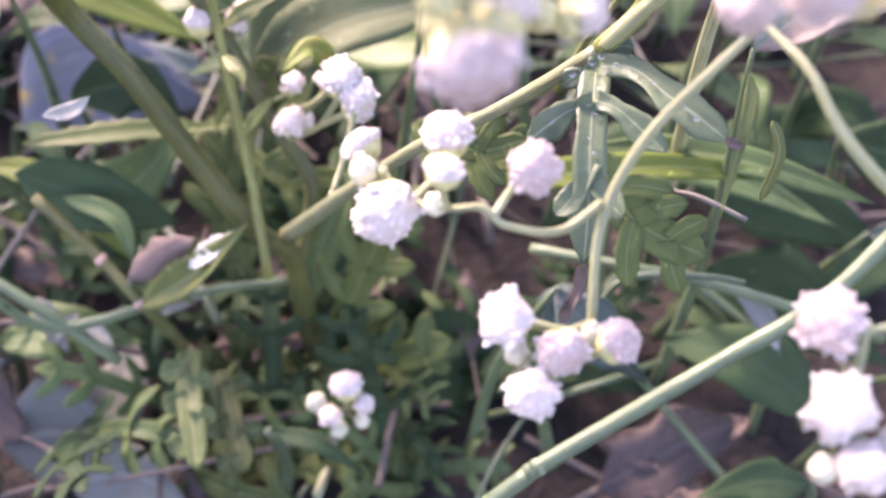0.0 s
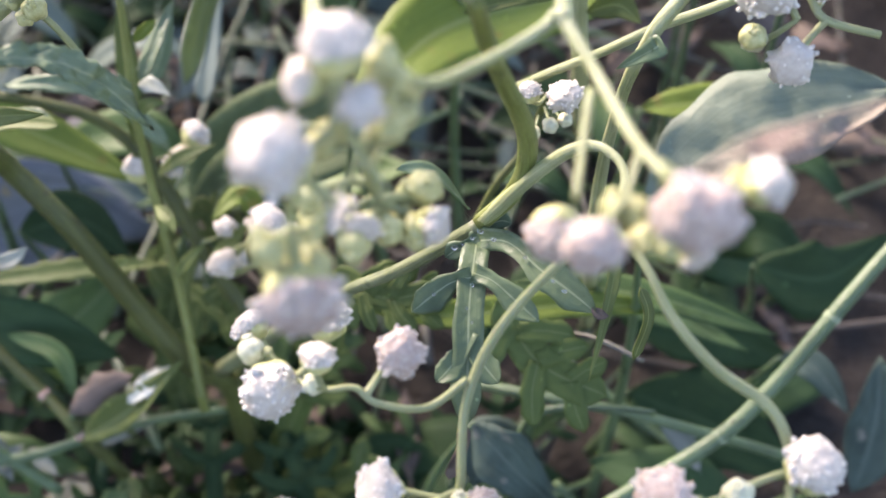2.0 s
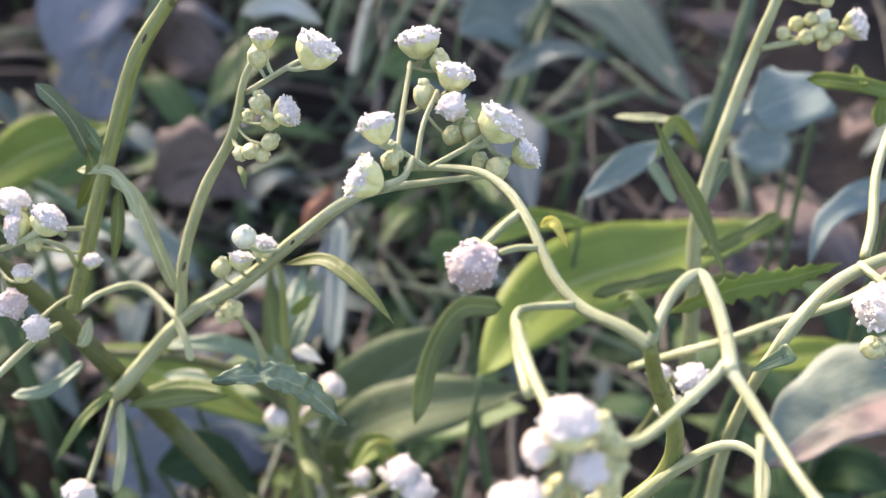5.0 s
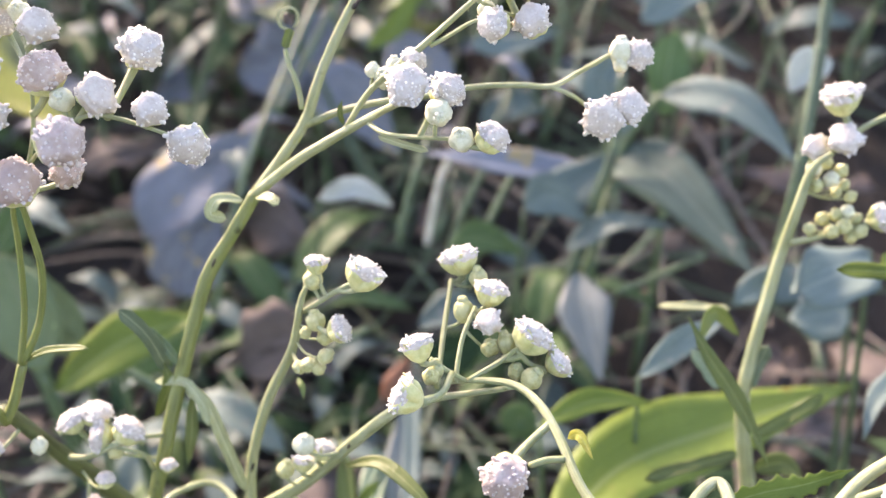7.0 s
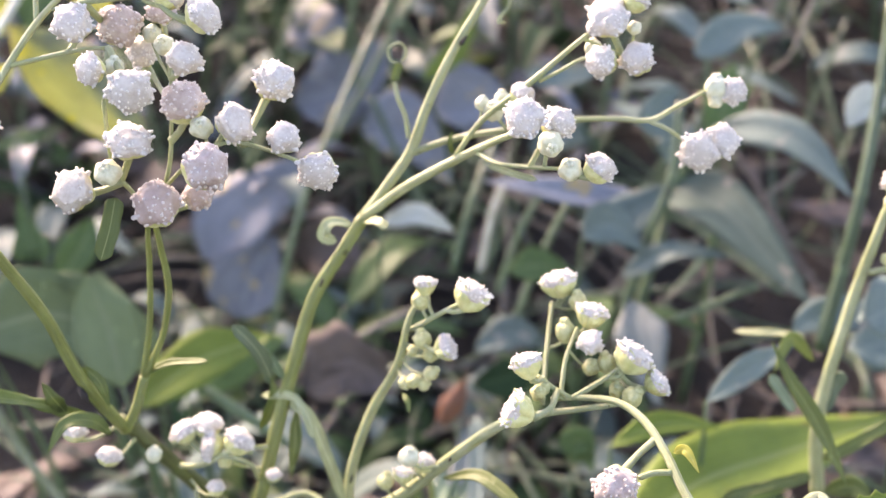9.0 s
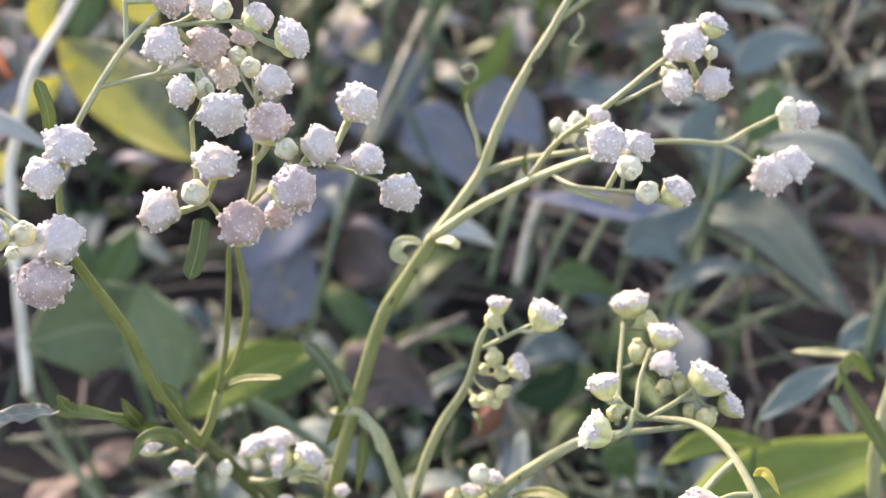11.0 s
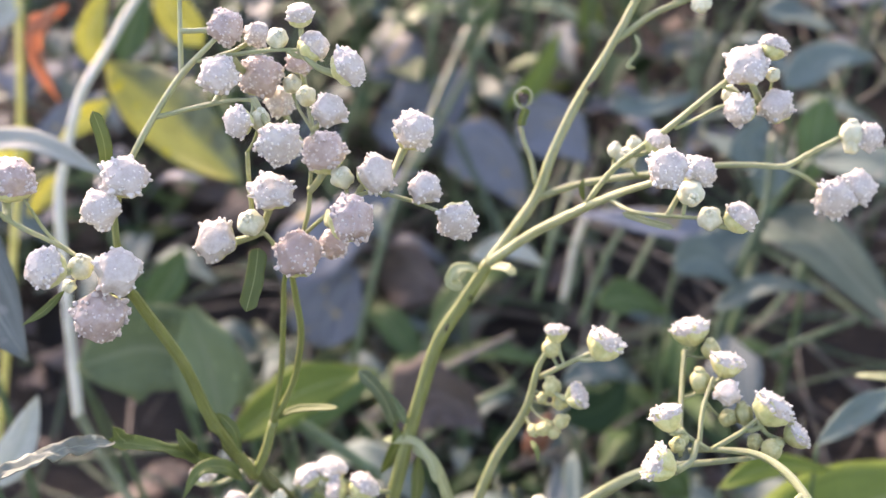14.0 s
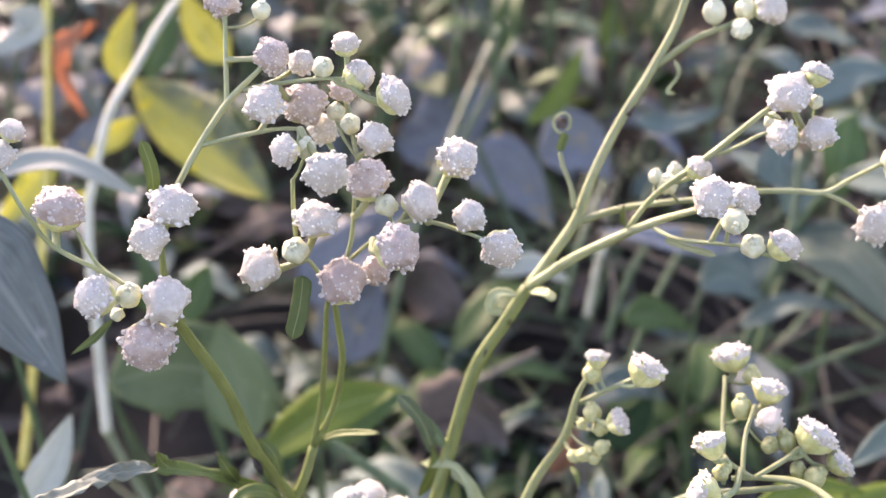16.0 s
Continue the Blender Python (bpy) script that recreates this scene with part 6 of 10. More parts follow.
branch(weed, [(-0.0242, 0.1377, 0.1049, 0.00030), (-0.0227, 0.1350, 0.1009, 0.00050), (-0.0228, 0.1327, 0.0917, 0.00060), (-0.0226, 0.1301, 0.0864, 0.00060), (-0.0217, 0.1272, 0.0739, 0.00060), (-0.0193, 0.1211, 0.0568, 0.00070), (-0.0171, 0.1123, 0.0400, 0.00080)], STEM_MID)
blade(weed, [(-0.0216, 0.1322, 0.0898), (-0.0200, 0.1365, 0.0927), (-0.0175, 0.1427, 0.0961)], 0.0027, (-0.3, -0.7, 0.6), SILVER_LEAF, wave=0.12, pucker=0.1, seed=712)
blade(weed, [(-0.0218, 0.1339, 0.0957), (-0.0200, 0.1343, 0.0975), (-0.0185, 0.1353, 0.0985)], 0.0018, (0.1, -0.6, 0.8), LIME_LEAF, seed=713)
blade(weed, [(-0.0219, 0.1323, 0.0899), (-0.0194, 0.1305, 0.0911), (-0.0169, 0.1288, 0.0909)], 0.0026, (0.1, -0.6, 0.8), PALE_LEAF, "broad", seed=714)
blade(weed, [(-0.0226, 0.1311, 0.0888), (-0.0236, 0.1307, 0.0912), (-0.0239, 0.1310, 0.0928)], 0.0020, (0.1, -0.6, 0.8), SILVER_LEAF, seed=715)
blade(weed, [(-0.0223, 0.1298, 0.0862), (-0.0204, 0.1295, 0.0887), (-0.0180, 0.1289, 0.0896)], 0.0020, (0.1, -0.5, 0.85), HERB_LEAF, seed=716)
blade(weed, [(-0.0214, 0.1254, 0.0731), (-0.0191, 0.1226, 0.0735), (-0.0179, 0.1203, 0.0729)], 0.0022, (0.1, -0.5, 0.85), HERB_LEAF, seed=717)
blade(weed, [(-0.0191, 0.1199, 0.0636), (-0.0170, 0.1204, 0.0667), (-0.0144, 0.1210, 0.0698)], 0.0020, (-0.2, -0.5, 0.85), HERB_LEAF, seed=718)
blade(weed, [(-0.0586, 0.1204, 0.0219), (-0.0559, 0.1174, 0.0194), (-0.0524, 0.1126, 0.0168)], 0.0042, (0.1, -0.5, 0.85), GROUND_LEAF, wave=0.12, ragged=0.1, seed=721)
blade(weed, [(-0.0564, 0.1141, 0.0166), (-0.0536, 0.1161, 0.0197), (-0.0504, 0.1170, 0.0220)], 0.0030, (0.1, -0.5, 0.85), GROUND_LEAF, wave=0.12, ragged=0.1, seed=722)
blade(weed, [(-0.0370, 0.1150, 0.0248), (-0.0325, 0.1160, 0.0271), (-0.0278, 0.1168, 0.0293)], 0.0018, (0.1, -0.5, 0.85), GROUND_LEAF, wave=0.12, ragged=0.1, seed=723)
blade(weed, [(-0.0502, 0.1177, 0.0199), (-0.0477, 0.1155, 0.0194), (-0.0447, 0.1129, 0.0186)], 0.0030, (0.1, -0.5, 0.85), GROUND_LEAF, wave=0.12, ragged=0.1, seed=724)

# scars and a clasping leaf on the stems
blade(weed, [(-0.0568, 0.1033, 0.1504), (-0.0550, 0.1025, 0.1485), (-0.0544, 0.1019, 0.1453)], 0.0014, (0.3, -0.7, 0.6), HERB_LEAF, wave=0.1, pucker=0.1, seed=733)
branch(weed, [(-0.01313, 0.13519, 0.17551, 0.00010), (-0.01277, 0.13535, 0.17587, 0.00034), (-0.01212, 0.13587, 0.17653, 0.00010)], SCAR, name="dark_scar", sides=7, ribs=2)
branch(weed, [(-0.05740, 0.10182, 0.14871, 0.00010), (-0.05687, 0.10142, 0.14768, 0.00050), (-0.05648, 0.10133, 0.14639, 0.00010)], SCAR, name="dark_scar", sides=7, ribs=2)
branch(weed, [(-0.03191, 0.12096, 0.14911, 0.00008), (-0.03169, 0.12128, 0.14955, 0.00020), (-0.03146, 0.12155, 0.14994, 0.00008)], SCAR, name="dark_scar", sides=7, ribs=2)
branch(weed, [(-0.02970, 0.11217, 0.12347, 0.00008), (-0.02954, 0.11250, 0.12394, 0.00022), (-0.02937, 0.11282, 0.12442, 0.00008)], SCAR, name="dark_scar", sides=7, ribs=2)
branch(weed, [(-0.01541, 0.10623, 0.13270, 0.00008), (-0.01519, 0.10642, 0.13297, 0.00016), (-0.01491, 0.10666, 0.13328, 0.00008)], SCAR, name="dark_scar", sides=7, ribs=2)
branch(weed, [(-0.02884, 0.11382, 0.12697, 0.00006), (-0.02868, 0.11403, 0.12726, 0.00012), (-0.02853, 0.11424, 0.12755, 0.00006)], SCAR, name="dark_scar", sides=7, ribs=2)

# low ferny seedling at the foot of the weed

seedling = thing("weed_seedling", (-0.0220, 0.1016, 0.0000), "low weed seedling with pale green deeply cut leaves", "weed")
branch(seedling, [(-0.0109, 0.0932, 0.0039, 0.00087), (-0.0085, 0.1015, 0.0039, 0.00071), (-0.0071, 0.1067, 0.0103, 0.00048)])
head(seedling, (-0.0057, 0.1034, 0.0228), 0.0059, (-0.08, 0.54, 0.84), "white", (-0.0071, 0.1067, 0.0103))
head(seedling, (-0.0031, 0.1017, 0.0204), 0.0040, (0.63, -0.11, 0.77), "white", (-0.0071, 0.1067, 0.0103))
head(seedling, (-0.0084, 0.1006, 0.0181), 0.0042, (-0.01, 0.01, 1.00), "white", (-0.0073, 0.1059, 0.0092))
head(seedling, (-0.0107, 0.1034, 0.0177), 0.0036, (-0.14, -0.21, 0.97), "bud", (-0.0071, 0.1067, 0.0103))
head(seedling, (-0.0070, 0.0999, 0.0152), 0.0031, (0.13, -0.34, 0.93), "bud", (-0.0074, 0.1054, 0.0087))
head(seedling, (-0.0033, 0.1010, 0.0161), 0.0027, (-0.12, -0.12, 0.99), "bud", (-0.0071, 0.1067, 0.0103))
lobed_leaf(seedling, [(-0.0149, 0.0956, 0.0030), (-0.0254, 0.1061, 0.0030), (-0.0354, 0.1160, 0.0164)], 0.0093, (-0.03, -0.34, 0.94), FOOT_LEAF, [(0.15, 1, 0.0073, 0.50), (0.20, -1, 0.0083, 0.50), (0.40, 1, 0.0093, 0.60), (0.42, -1, 0.0093, 0.60), (0.65, 1, 0.0083, 0.70), (0.66, -1, 0.0083, 0.70), (0.85, 1, 0.0052, 0.80), (0.85, -1, 0.0052, 0.80)])
lobed_leaf(seedling, [(-0.0165, 0.0932, 0.0037), (-0.0261, 0.1128, 0.0030), (-0.0238, 0.1218, 0.0148)], 0.0084, (-0.02, -0.60, 0.80), FOOT_LEAF, [(0.15, 1, 0.0074, 0.50), (0.20, -1, 0.0084, 0.50), (0.40, 1, 0.0095, 0.60), (0.42, -1, 0.0095, 0.60), (0.65, 1, 0.0084, 0.70), (0.66, -1, 0.0084, 0.70), (0.85, 1, 0.0053, 0.80), (0.85, -1, 0.0053, 0.80)])
lobed_leaf(seedling, [(-0.0111, 0.0956, 0.0031), (-0.0135, 0.1028, 0.0034), (-0.0179, 0.1102, 0.0038)], 0.0074, (-0.02, -0.60, 0.80), FOOT_LEAF, [(0.15, 1, 0.0074, 0.50), (0.20, -1, 0.0085, 0.50), (0.40, 1, 0.0095, 0.60), (0.42, -1, 0.0095, 0.60), (0.65, 1, 0.0085, 0.70), (0.66, -1, 0.0085, 0.70), (0.85, 1, 0.0053, 0.80), (0.85, -1, 0.0053, 0.80)])
lobed_leaf(seedling, [(-0.0083, 0.0964, 0.0038), (0.0001, 0.1040, 0.0035), (0.0060, 0.1000, 0.0031)], 0.0075, (-0.02, -0.60, 0.80), FOOT_LEAF, [(0.15, 1, 0.0075, 0.50), (0.20, -1, 0.0086, 0.50), (0.40, 1, 0.0096, 0.60), (0.42, -1, 0.0096, 0.60), (0.65, 1, 0.0086, 0.70), (0.66, -1, 0.0086, 0.70), (0.85, 1, 0.0053, 0.80), (0.85, -1, 0.0053, 0.80)])
lobed_leaf(seedling, [(-0.0127, 0.0913, 0.0036), (-0.0280, 0.0952, 0.0036), (-0.0365, 0.1016, 0.0031)], 0.0087, (-0.02, -0.60, 0.80), FOOT_LEAF, [(0.15, 1, 0.0076, 0.50), (0.20, -1, 0.0087, 0.50), (0.40, 1, 0.0098, 0.60), (0.42, -1, 0.0098, 0.60), (0.65, 1, 0.0087, 0.70), (0.66, -1, 0.0087, 0.70), (0.85, 1, 0.0054, 0.80), (0.85, -1, 0.0054, 0.80)])
lobed_leaf(seedling, [(-0.0071, 0.0913, 0.0038), (-0.0017, 0.0975, 0.0036), (-0.0039, 0.1060, 0.0036)], 0.0076, (-0.02, -0.60, 0.80), FOOT_LEAF, [(0.15, 1, 0.0076, 0.50), (0.20, -1, 0.0087, 0.50), (0.40, 1, 0.0098, 0.60), (0.42, -1, 0.0098, 0.60), (0.65, 1, 0.0087, 0.70), (0.66, -1, 0.0087, 0.70), (0.85, 1, 0.0054, 0.80), (0.85, -1, 0.0054, 0.80)])

cut_leaf(seedling, [(-0.0314, 0.1105, 0.0229), (-0.0304, 0.1036, 0.0240), (-0.0288, 0.0962, 0.0247), (-0.0272, 0.0882, 0.0236)], 0.0042, [
    ([(-0.0307, 0.1055, 0.0242), (-0.0328, 0.1054, 0.0240), (-0.0353, 0.1047, 0.0234)], 0.0042),
    ([(-0.0299, 0.1008, 0.0244), (-0.0317, 0.1001, 0.0238), (-0.0340, 0.0991, 0.0229)], 0.0040),
    ([(-0.0288, 0.0962, 0.0247), (-0.0271, 0.0966, 0.0250), (-0.0252, 0.0970, 0.0254)], 0.0038),
    ([(-0.0286, 0.0945, 0.0234), (-0.0300, 0.0935, 0.0225), (-0.0322, 0.0921, 0.0214)], 0.0042),
    ([(-0.0302, 0.1027, 0.0246), (-0.0284, 0.1029, 0.0248), (-0.0268, 0.1044, 0.0247)], 0.0036),
], (-0.02, -0.55, 0.83), FERN_LEAF, label="olive green leaf cut into blunt lobes", seed=31)
cut_leaf(seedling, [(-0.0269, 0.1085, 0.0190), (-0.0248, 0.1022, 0.0193), (-0.0225, 0.0955, 0.0205), (-0.0207, 0.0897, 0.0199)], 0.0040, [
    ([(-0.0258, 0.1050, 0.0189), (-0.0236, 0.1055, 0.0193), (-0.0213, 0.1064, 0.0201)], 0.0036),
    ([(-0.0239, 0.0994, 0.0197), (-0.0260, 0.0983, 0.0188), (-0.0275, 0.0968, 0.0176)], 0.0038),
    ([(-0.0227, 0.0959, 0.0208), (-0.0205, 0.0961, 0.0210), (-0.0182, 0.0969, 0.0217)], 0.0038),
    ([(-0.0214, 0.0921, 0.0205), (-0.0232, 0.0915, 0.0199), (-0.0250, 0.0904, 0.0191)], 0.0036),
], (-0.02, -0.55, 0.83), FERN_LEAF, label="olive green leaf cut into blunt lobes", seed=47)

# second flowering weed at the side

side_weed = thing("whitetop_weed", (0.0456, 0.1258, 0.0000), "smaller white-flowered weed with bowed green stem and lobed leaf", "flowering weed")
branch(side_weed, [(0.0656, 0.1125, 0.1299, 0.00060), (0.0558, 0.1084, 0.1312, 0.00066), (0.0479, 0.1048, 0.1317, 0.00071), (0.0423, 0.1014, 0.1310, 0.00070), (0.0382, 0.0979, 0.1289, 0.00069), (0.0364, 0.0970, 0.1253, 0.00063), (0.0358, 0.0995, 0.1166, 0.00065), (0.0375, 0.1083, 0.0932, 0.00083), (0.0437, 0.1245, 0.0467, 0.00117)])
branch(side_weed, [(0.0537, 0.1074, 0.1316, 0.00048), (0.0483, 0.1073, 0.1244, 0.00055), (0.0405, 0.1089, 0.1187, 0.00057), (0.0358, 0.1110, 0.1137, 0.00054), (0.0315, 0.1142, 0.1083, 0.00054), (0.0262, 0.1184, 0.1011, 0.00054)])
branch(side_weed, [(0.0459, 0.1040, 0.1322, 0.00047), (0.0477, 0.0997, 0.1324, 0.00037), (0.0492, 0.0950, 0.1307, 0.00031)])
branch(side_weed, [(0.0506, 0.0973, 0.1316, 0.00036), (0.0522, 0.0958, 0.1301, 0.00038), (0.0571, 0.0947, 0.1293, 0.00036)])
branch(side_weed, [(0.0700, 0.1210, 0.1538, 0.00048), (0.0589, 0.1075, 0.1374, 0.00046), (0.0543, 0.1032, 0.1345, 0.00044), (0.0516, 0.0993, 0.1334, 0.00032)])
branch(side_weed, [(0.0468, 0.1052, 0.1320, 0.00052), (0.0485, 0.1094, 0.1334, 0.00053), (0.0503, 0.1162, 0.1357, 0.00049), (0.0539, 0.1235, 0.1394, 0.00046), (0.0590, 0.1330, 0.1459, 0.00042)])
head(side_weed, (0.0465, 0.0962, 0.1331), 0.0057, (-0.23, -0.42, 0.88), "white", (0.0485, 0.0974, 0.1315))
head(side_weed, (0.0488, 0.0923, 0.1281), 0.0046, (-0.40, -0.86, 0.31), "white", (0.0522, 0.0958, 0.1301))
head(side_weed, (0.0456, 0.0946, 0.1288), 0.0025, (-0.52, -0.29, 0.80), "bud", (0.0492, 0.0950, 0.1307))
head(side_weed, (0.0500, 0.0982, 0.1337), 0.0019, (-0.34, 0.36, 0.87), "bud", (0.0506, 0.0973, 0.1316))
head(side_weed, (0.0518, 0.0969, 0.1332), 0.0033, (-0.46, -0.50, 0.73), "white", (0.0514, 0.0966, 0.1308))
head(side_weed, (0.0538, 0.0990, 0.1353), 0.0047, (0.13, -0.26, 0.96), "white", (0.0523, 0.1003, 0.1337))
head(side_weed, (0.0457, 0.0967, 0.1326), 0.0049, (-0.69, -0.53, 0.50), "white", (0.0481, 0.0986, 0.1320))
head(side_weed, (0.0453, 0.0941, 0.1295), 0.0026, (-0.11, -0.31, 0.94), "olive_bud", (0.0492, 0.0950, 0.1307))

# upright weed behind, with narrow leaves

upright_weed = thing("whitetop_weed", (0.0425, 0.1475, 0.0100), "upright weed with narrow leaves and a few open white heads", "flowering weed")
branch(upright_weed, [(0.0425, 0.1475, 0.0676, 0.00127), (0.0371, 0.1341, 0.0998, 0.00106), (0.0351, 0.1319, 0.1172, 0.00094), (0.0383, 0.1354, 0.1330, 0.00082), (0.0410, 0.1369, 0.1440, 0.00071), (0.0429, 0.1383, 0.1495, 0.00057), (0.0453, 0.1387, 0.1516, 0.00036)])
branch(upright_weed, [(0.0403, 0.1355, 0.1401, 0.00043), (0.0449, 0.1355, 0.1412, 0.00037), (0.0500, 0.1366, 0.1418, 0.00026)])
branch(upright_weed, [(0.0421, 0.1379, 0.1464, 0.00037), (0.0428, 0.1395, 0.1496, 0.00032)])
branch(upright_weed, [(0.0467, 0.1390, 0.1518, 0.00036), (0.0489, 0.1405, 0.1537, 0.00036), (0.0543, 0.1432, 0.1549, 0.00031)])
head(upright_weed, (0.0467, 0.1426, 0.1574), 0.0054, (-0.22, 0.18, 0.96), "young", (0.0482, 0.1400, 0.1531))
head(upright_weed, (0.0467, 0.1388, 0.1533), 0.0048, (-0.22, -0.50, 0.84), "white", (0.0469, 0.1391, 0.1519))
head(upright_weed, (0.0436, 0.1407, 0.1513), 0.0037, (-0.16, -0.70, 0.70), "white", (0.0428, 0.1395, 0.1496))
head(upright_weed, (0.0435, 0.1401, 0.1486), 0.0021, (-0.47, -0.40, 0.80), "bud", (0.0421, 0.1379, 0.1464))
head(upright_weed, (0.0454, 0.1415, 0.1485), 0.0018, (-0.08, -0.40, 0.80), "olive_bud", (0.0421, 0.1379, 0.1464))
head(upright_weed, (0.0470, 0.1402, 0.1480), 0.0020, (0.33, -0.40, 0.80), "olive_bud", (0.0421, 0.1379, 0.1464))
head(upright_weed, (0.0455, 0.1386, 0.1477), 0.0022, (0.05, -0.40, 0.80), "bud", (0.0421, 0.1379, 0.1464))
head(upright_weed, (0.0436, 0.1381, 0.1472), 0.0018, (-0.38, -0.40, 0.80), "olive_bud", (0.0421, 0.1379, 0.1464))
head(upright_weed, (0.0476, 0.1401, 0.1459), 0.0016, (0.42, -0.40, 0.80), "olive_bud", (0.0421, 0.1379, 0.1464))
head(upright_weed, (0.0481, 0.1384, 0.1451), 0.0017, (0.62, -0.40, 0.80), "olive_bud", (0.0421, 0.1379, 0.1464))
head(upright_weed, (0.0466, 0.1395, 0.1452), 0.0016, (0.22, -0.40, 0.80), "olive_bud", (0.0421, 0.1379, 0.1464))
head(upright_weed, (0.0427, 0.1358, 0.1420), 0.0018, (-0.83, -0.30, 0.80), "olive_bud", (0.0479, 0.1361, 0.1416))
head(upright_weed, (0.0446, 0.1375, 0.1424), 0.0020, (-0.47, -0.30, 0.80), "olive_bud", (0.0479, 0.1361, 0.1416))
head(upright_weed, (0.0461, 0.1370, 0.1433), 0.0018, (-0.08, -0.30, 0.80), "olive_bud", (0.0479, 0.1361, 0.1416))
head(upright_weed, (0.0476, 0.1373, 0.1435), 0.0020, (0.25, -0.30, 0.80), "bud", (0.0479, 0.1361, 0.1416))
head(upright_weed, (0.0489, 0.1377, 0.1420), 0.0018, (0.50, -0.30, 0.80), "olive_bud", (0.0479, 0.1361, 0.1416))
head(upright_weed, (0.0469, 0.1354, 0.1425), 0.0021, (0.17, -0.30, 0.80), "olive_bud", (0.0479, 0.1361, 0.1416))
head(upright_weed, (0.0453, 0.1349, 0.1421), 0.0020, (-0.20, -0.30, 0.80), "olive_bud", (0.0479, 0.1361, 0.1416))
head(upright_weed, (0.0490, 0.1352, 0.1417), 0.0018, (0.67, -0.30, 0.80), "olive_bud", (0.0479, 0.1361, 0.1416))
head(upright_weed, (0.0480, 0.1355, 0.1407), 0.0017, (0.37, -0.30, 0.80), "olive_bud", (0.0479, 0.1361, 0.1416))
head(upright_weed, (0.0520, 0.1372, 0.1425), 0.0042, (0.80, -0.30, 0.50), "young", (0.0500, 0.1366, 0.1418))
blade(upright_weed, [(0.0359, 0.1163, 0.1188), (0.0325, 0.1203, 0.1257), (0.0284, 0.1228, 0.1322), (0.0261, 0.1244, 0.1369)], 0.0022, (0.31, -0.75, 0.58), HERB_LEAF, wave=0.1, ragged=0.1, pucker=0.1, seed=76)
blade(upright_weed, [(0.0347, 0.1433, 0.1238), (0.0297, 0.1440, 0.1240), (0.0245, 0.1445, 0.1239)], 0.0013, (0.13, -0.27, 0.95), CREAM_LEAF, "strap", wave=0.1, ragged=0.1, pucker=0.1, seed=154)
blade(upright_weed, [(0.0356, 0.1319, 0.1189), (0.0372, 0.1330, 0.1222), (0.0383, 0.1335, 0.1246)], 0.0019, (0.04, -0.84, 0.55), SILVER_LEAF, "strap", wave=0.1, ragged=0.1, pucker=0.1, seed=984)
blade(upright_weed, [(0.0316, 0.1315, 0.1190), (0.0299, 0.1329, 0.1215), (0.0282, 0.1341, 0.1238)], 0.0016, (0.06, -0.84, 0.53), SILVER_LEAF, "strap", wave=0.1, ragged=0.1, pucker=0.1, seed=80)
blade(upright_weed, [(0.0364, 0.1319, 0.1095), (0.0414, 0.1329, 0.1119), (0.0469, 0.1344, 0.1150)], 0.0019, (0.21, -0.55, 0.81), HERB_LEAF, "strap", wave=0.1, ragged=0.1, pucker=0.1, seed=190)
blade(upright_weed, [(0.0376, 0.1331, 0.1019), (0.0414, 0.1324, 0.1037), (0.0442, 0.1298, 0.1028)], 0.0036, (0.16, -0.88, 0.45), HERB_LEAF, seed=670)
blade(upright_weed, [(0.0350, 0.1373, 0.1236), (0.0314, 0.1372, 0.1279), (0.0289, 0.1344, 0.1239)], 0.0021, (0.09, -0.86, 0.50), HERB_LEAF, seed=531)
blade(upright_weed, [(0.0349, 0.1305, 0.1075), (0.0278, 0.1284, 0.1074), (0.0213, 0.1262, 0.1071)], 0.0019, (0.19, -0.52, 0.83), HERB_LEAF, "strap", wave=0.1, ragged=0.1, pucker=0.1, seed=291)

cut_leaf(upright_weed, [(0.0681, 0.1367, 0.1299), (0.0600, 0.1362, 0.1326), (0.0535, 0.1355, 0.1349), (0.0466, 0.1350, 0.1360)], 0.0024, [
    ([(0.0578, 0.1365, 0.1330), (0.0567, 0.1345, 0.1322), (0.0560, 0.1320, 0.1308)], 0.0022),
    ([(0.0614, 0.1360, 0.1322), (0.0607, 0.1338, 0.1313), (0.0601, 0.1314, 0.1300)], 0.0022),
    ([(0.0542, 0.1354, 0.1348), (0.0538, 0.1370, 0.1352), (0.0538, 0.1388, 0.1358)], 0.0016),
], (0.1, -0.5, 0.85), LIME_LEAF, seed=71)

# broad leaves behind the weed

lf = thing("broad_leaf", (-0.0012, 0.1431, 0.0000), "long lime-green pointed leaf with parallel veins", "leaf")
blade(lf, [(0.0066, 0.1381, 0.0785), (0.0192, 0.1541, 0.0817), (0.0410, 0.1701, 0.0770), (0.0682, 0.1885, 0.0704)], 0.0165, (0.03, -0.42, 0.91), LIME_LEAF, name="blade", seed=490)
branch(lf, [(-0.0012, 0.1431, 0.0000, 0.0012), (0.0031, 0.1436, 0.0393, 0.0008), (0.0066, 0.1381, 0.0785, 0.0003)], STALK, name="stalk")

lf = thing("broad_leaf", (-0.0236, 0.1539, 0.0000), "broad mid-green leaf behind the stems", "leaf")
blade(lf, [(-0.0225, 0.1489, 0.0470), (-0.0110, 0.1575, 0.0556), (0.0047, 0.1619, 0.0672)], 0.0169, (0.06, -0.67, 0.74), SOFT_LEAF, name="blade", seed=18)
branch(lf, [(-0.0236, 0.1539, 0.0000, 0.0012), (-0.0227, 0.1544, 0.0235, 0.0008), (-0.0225, 0.1489, 0.0470, 0.0003)], STALK, name="stalk")

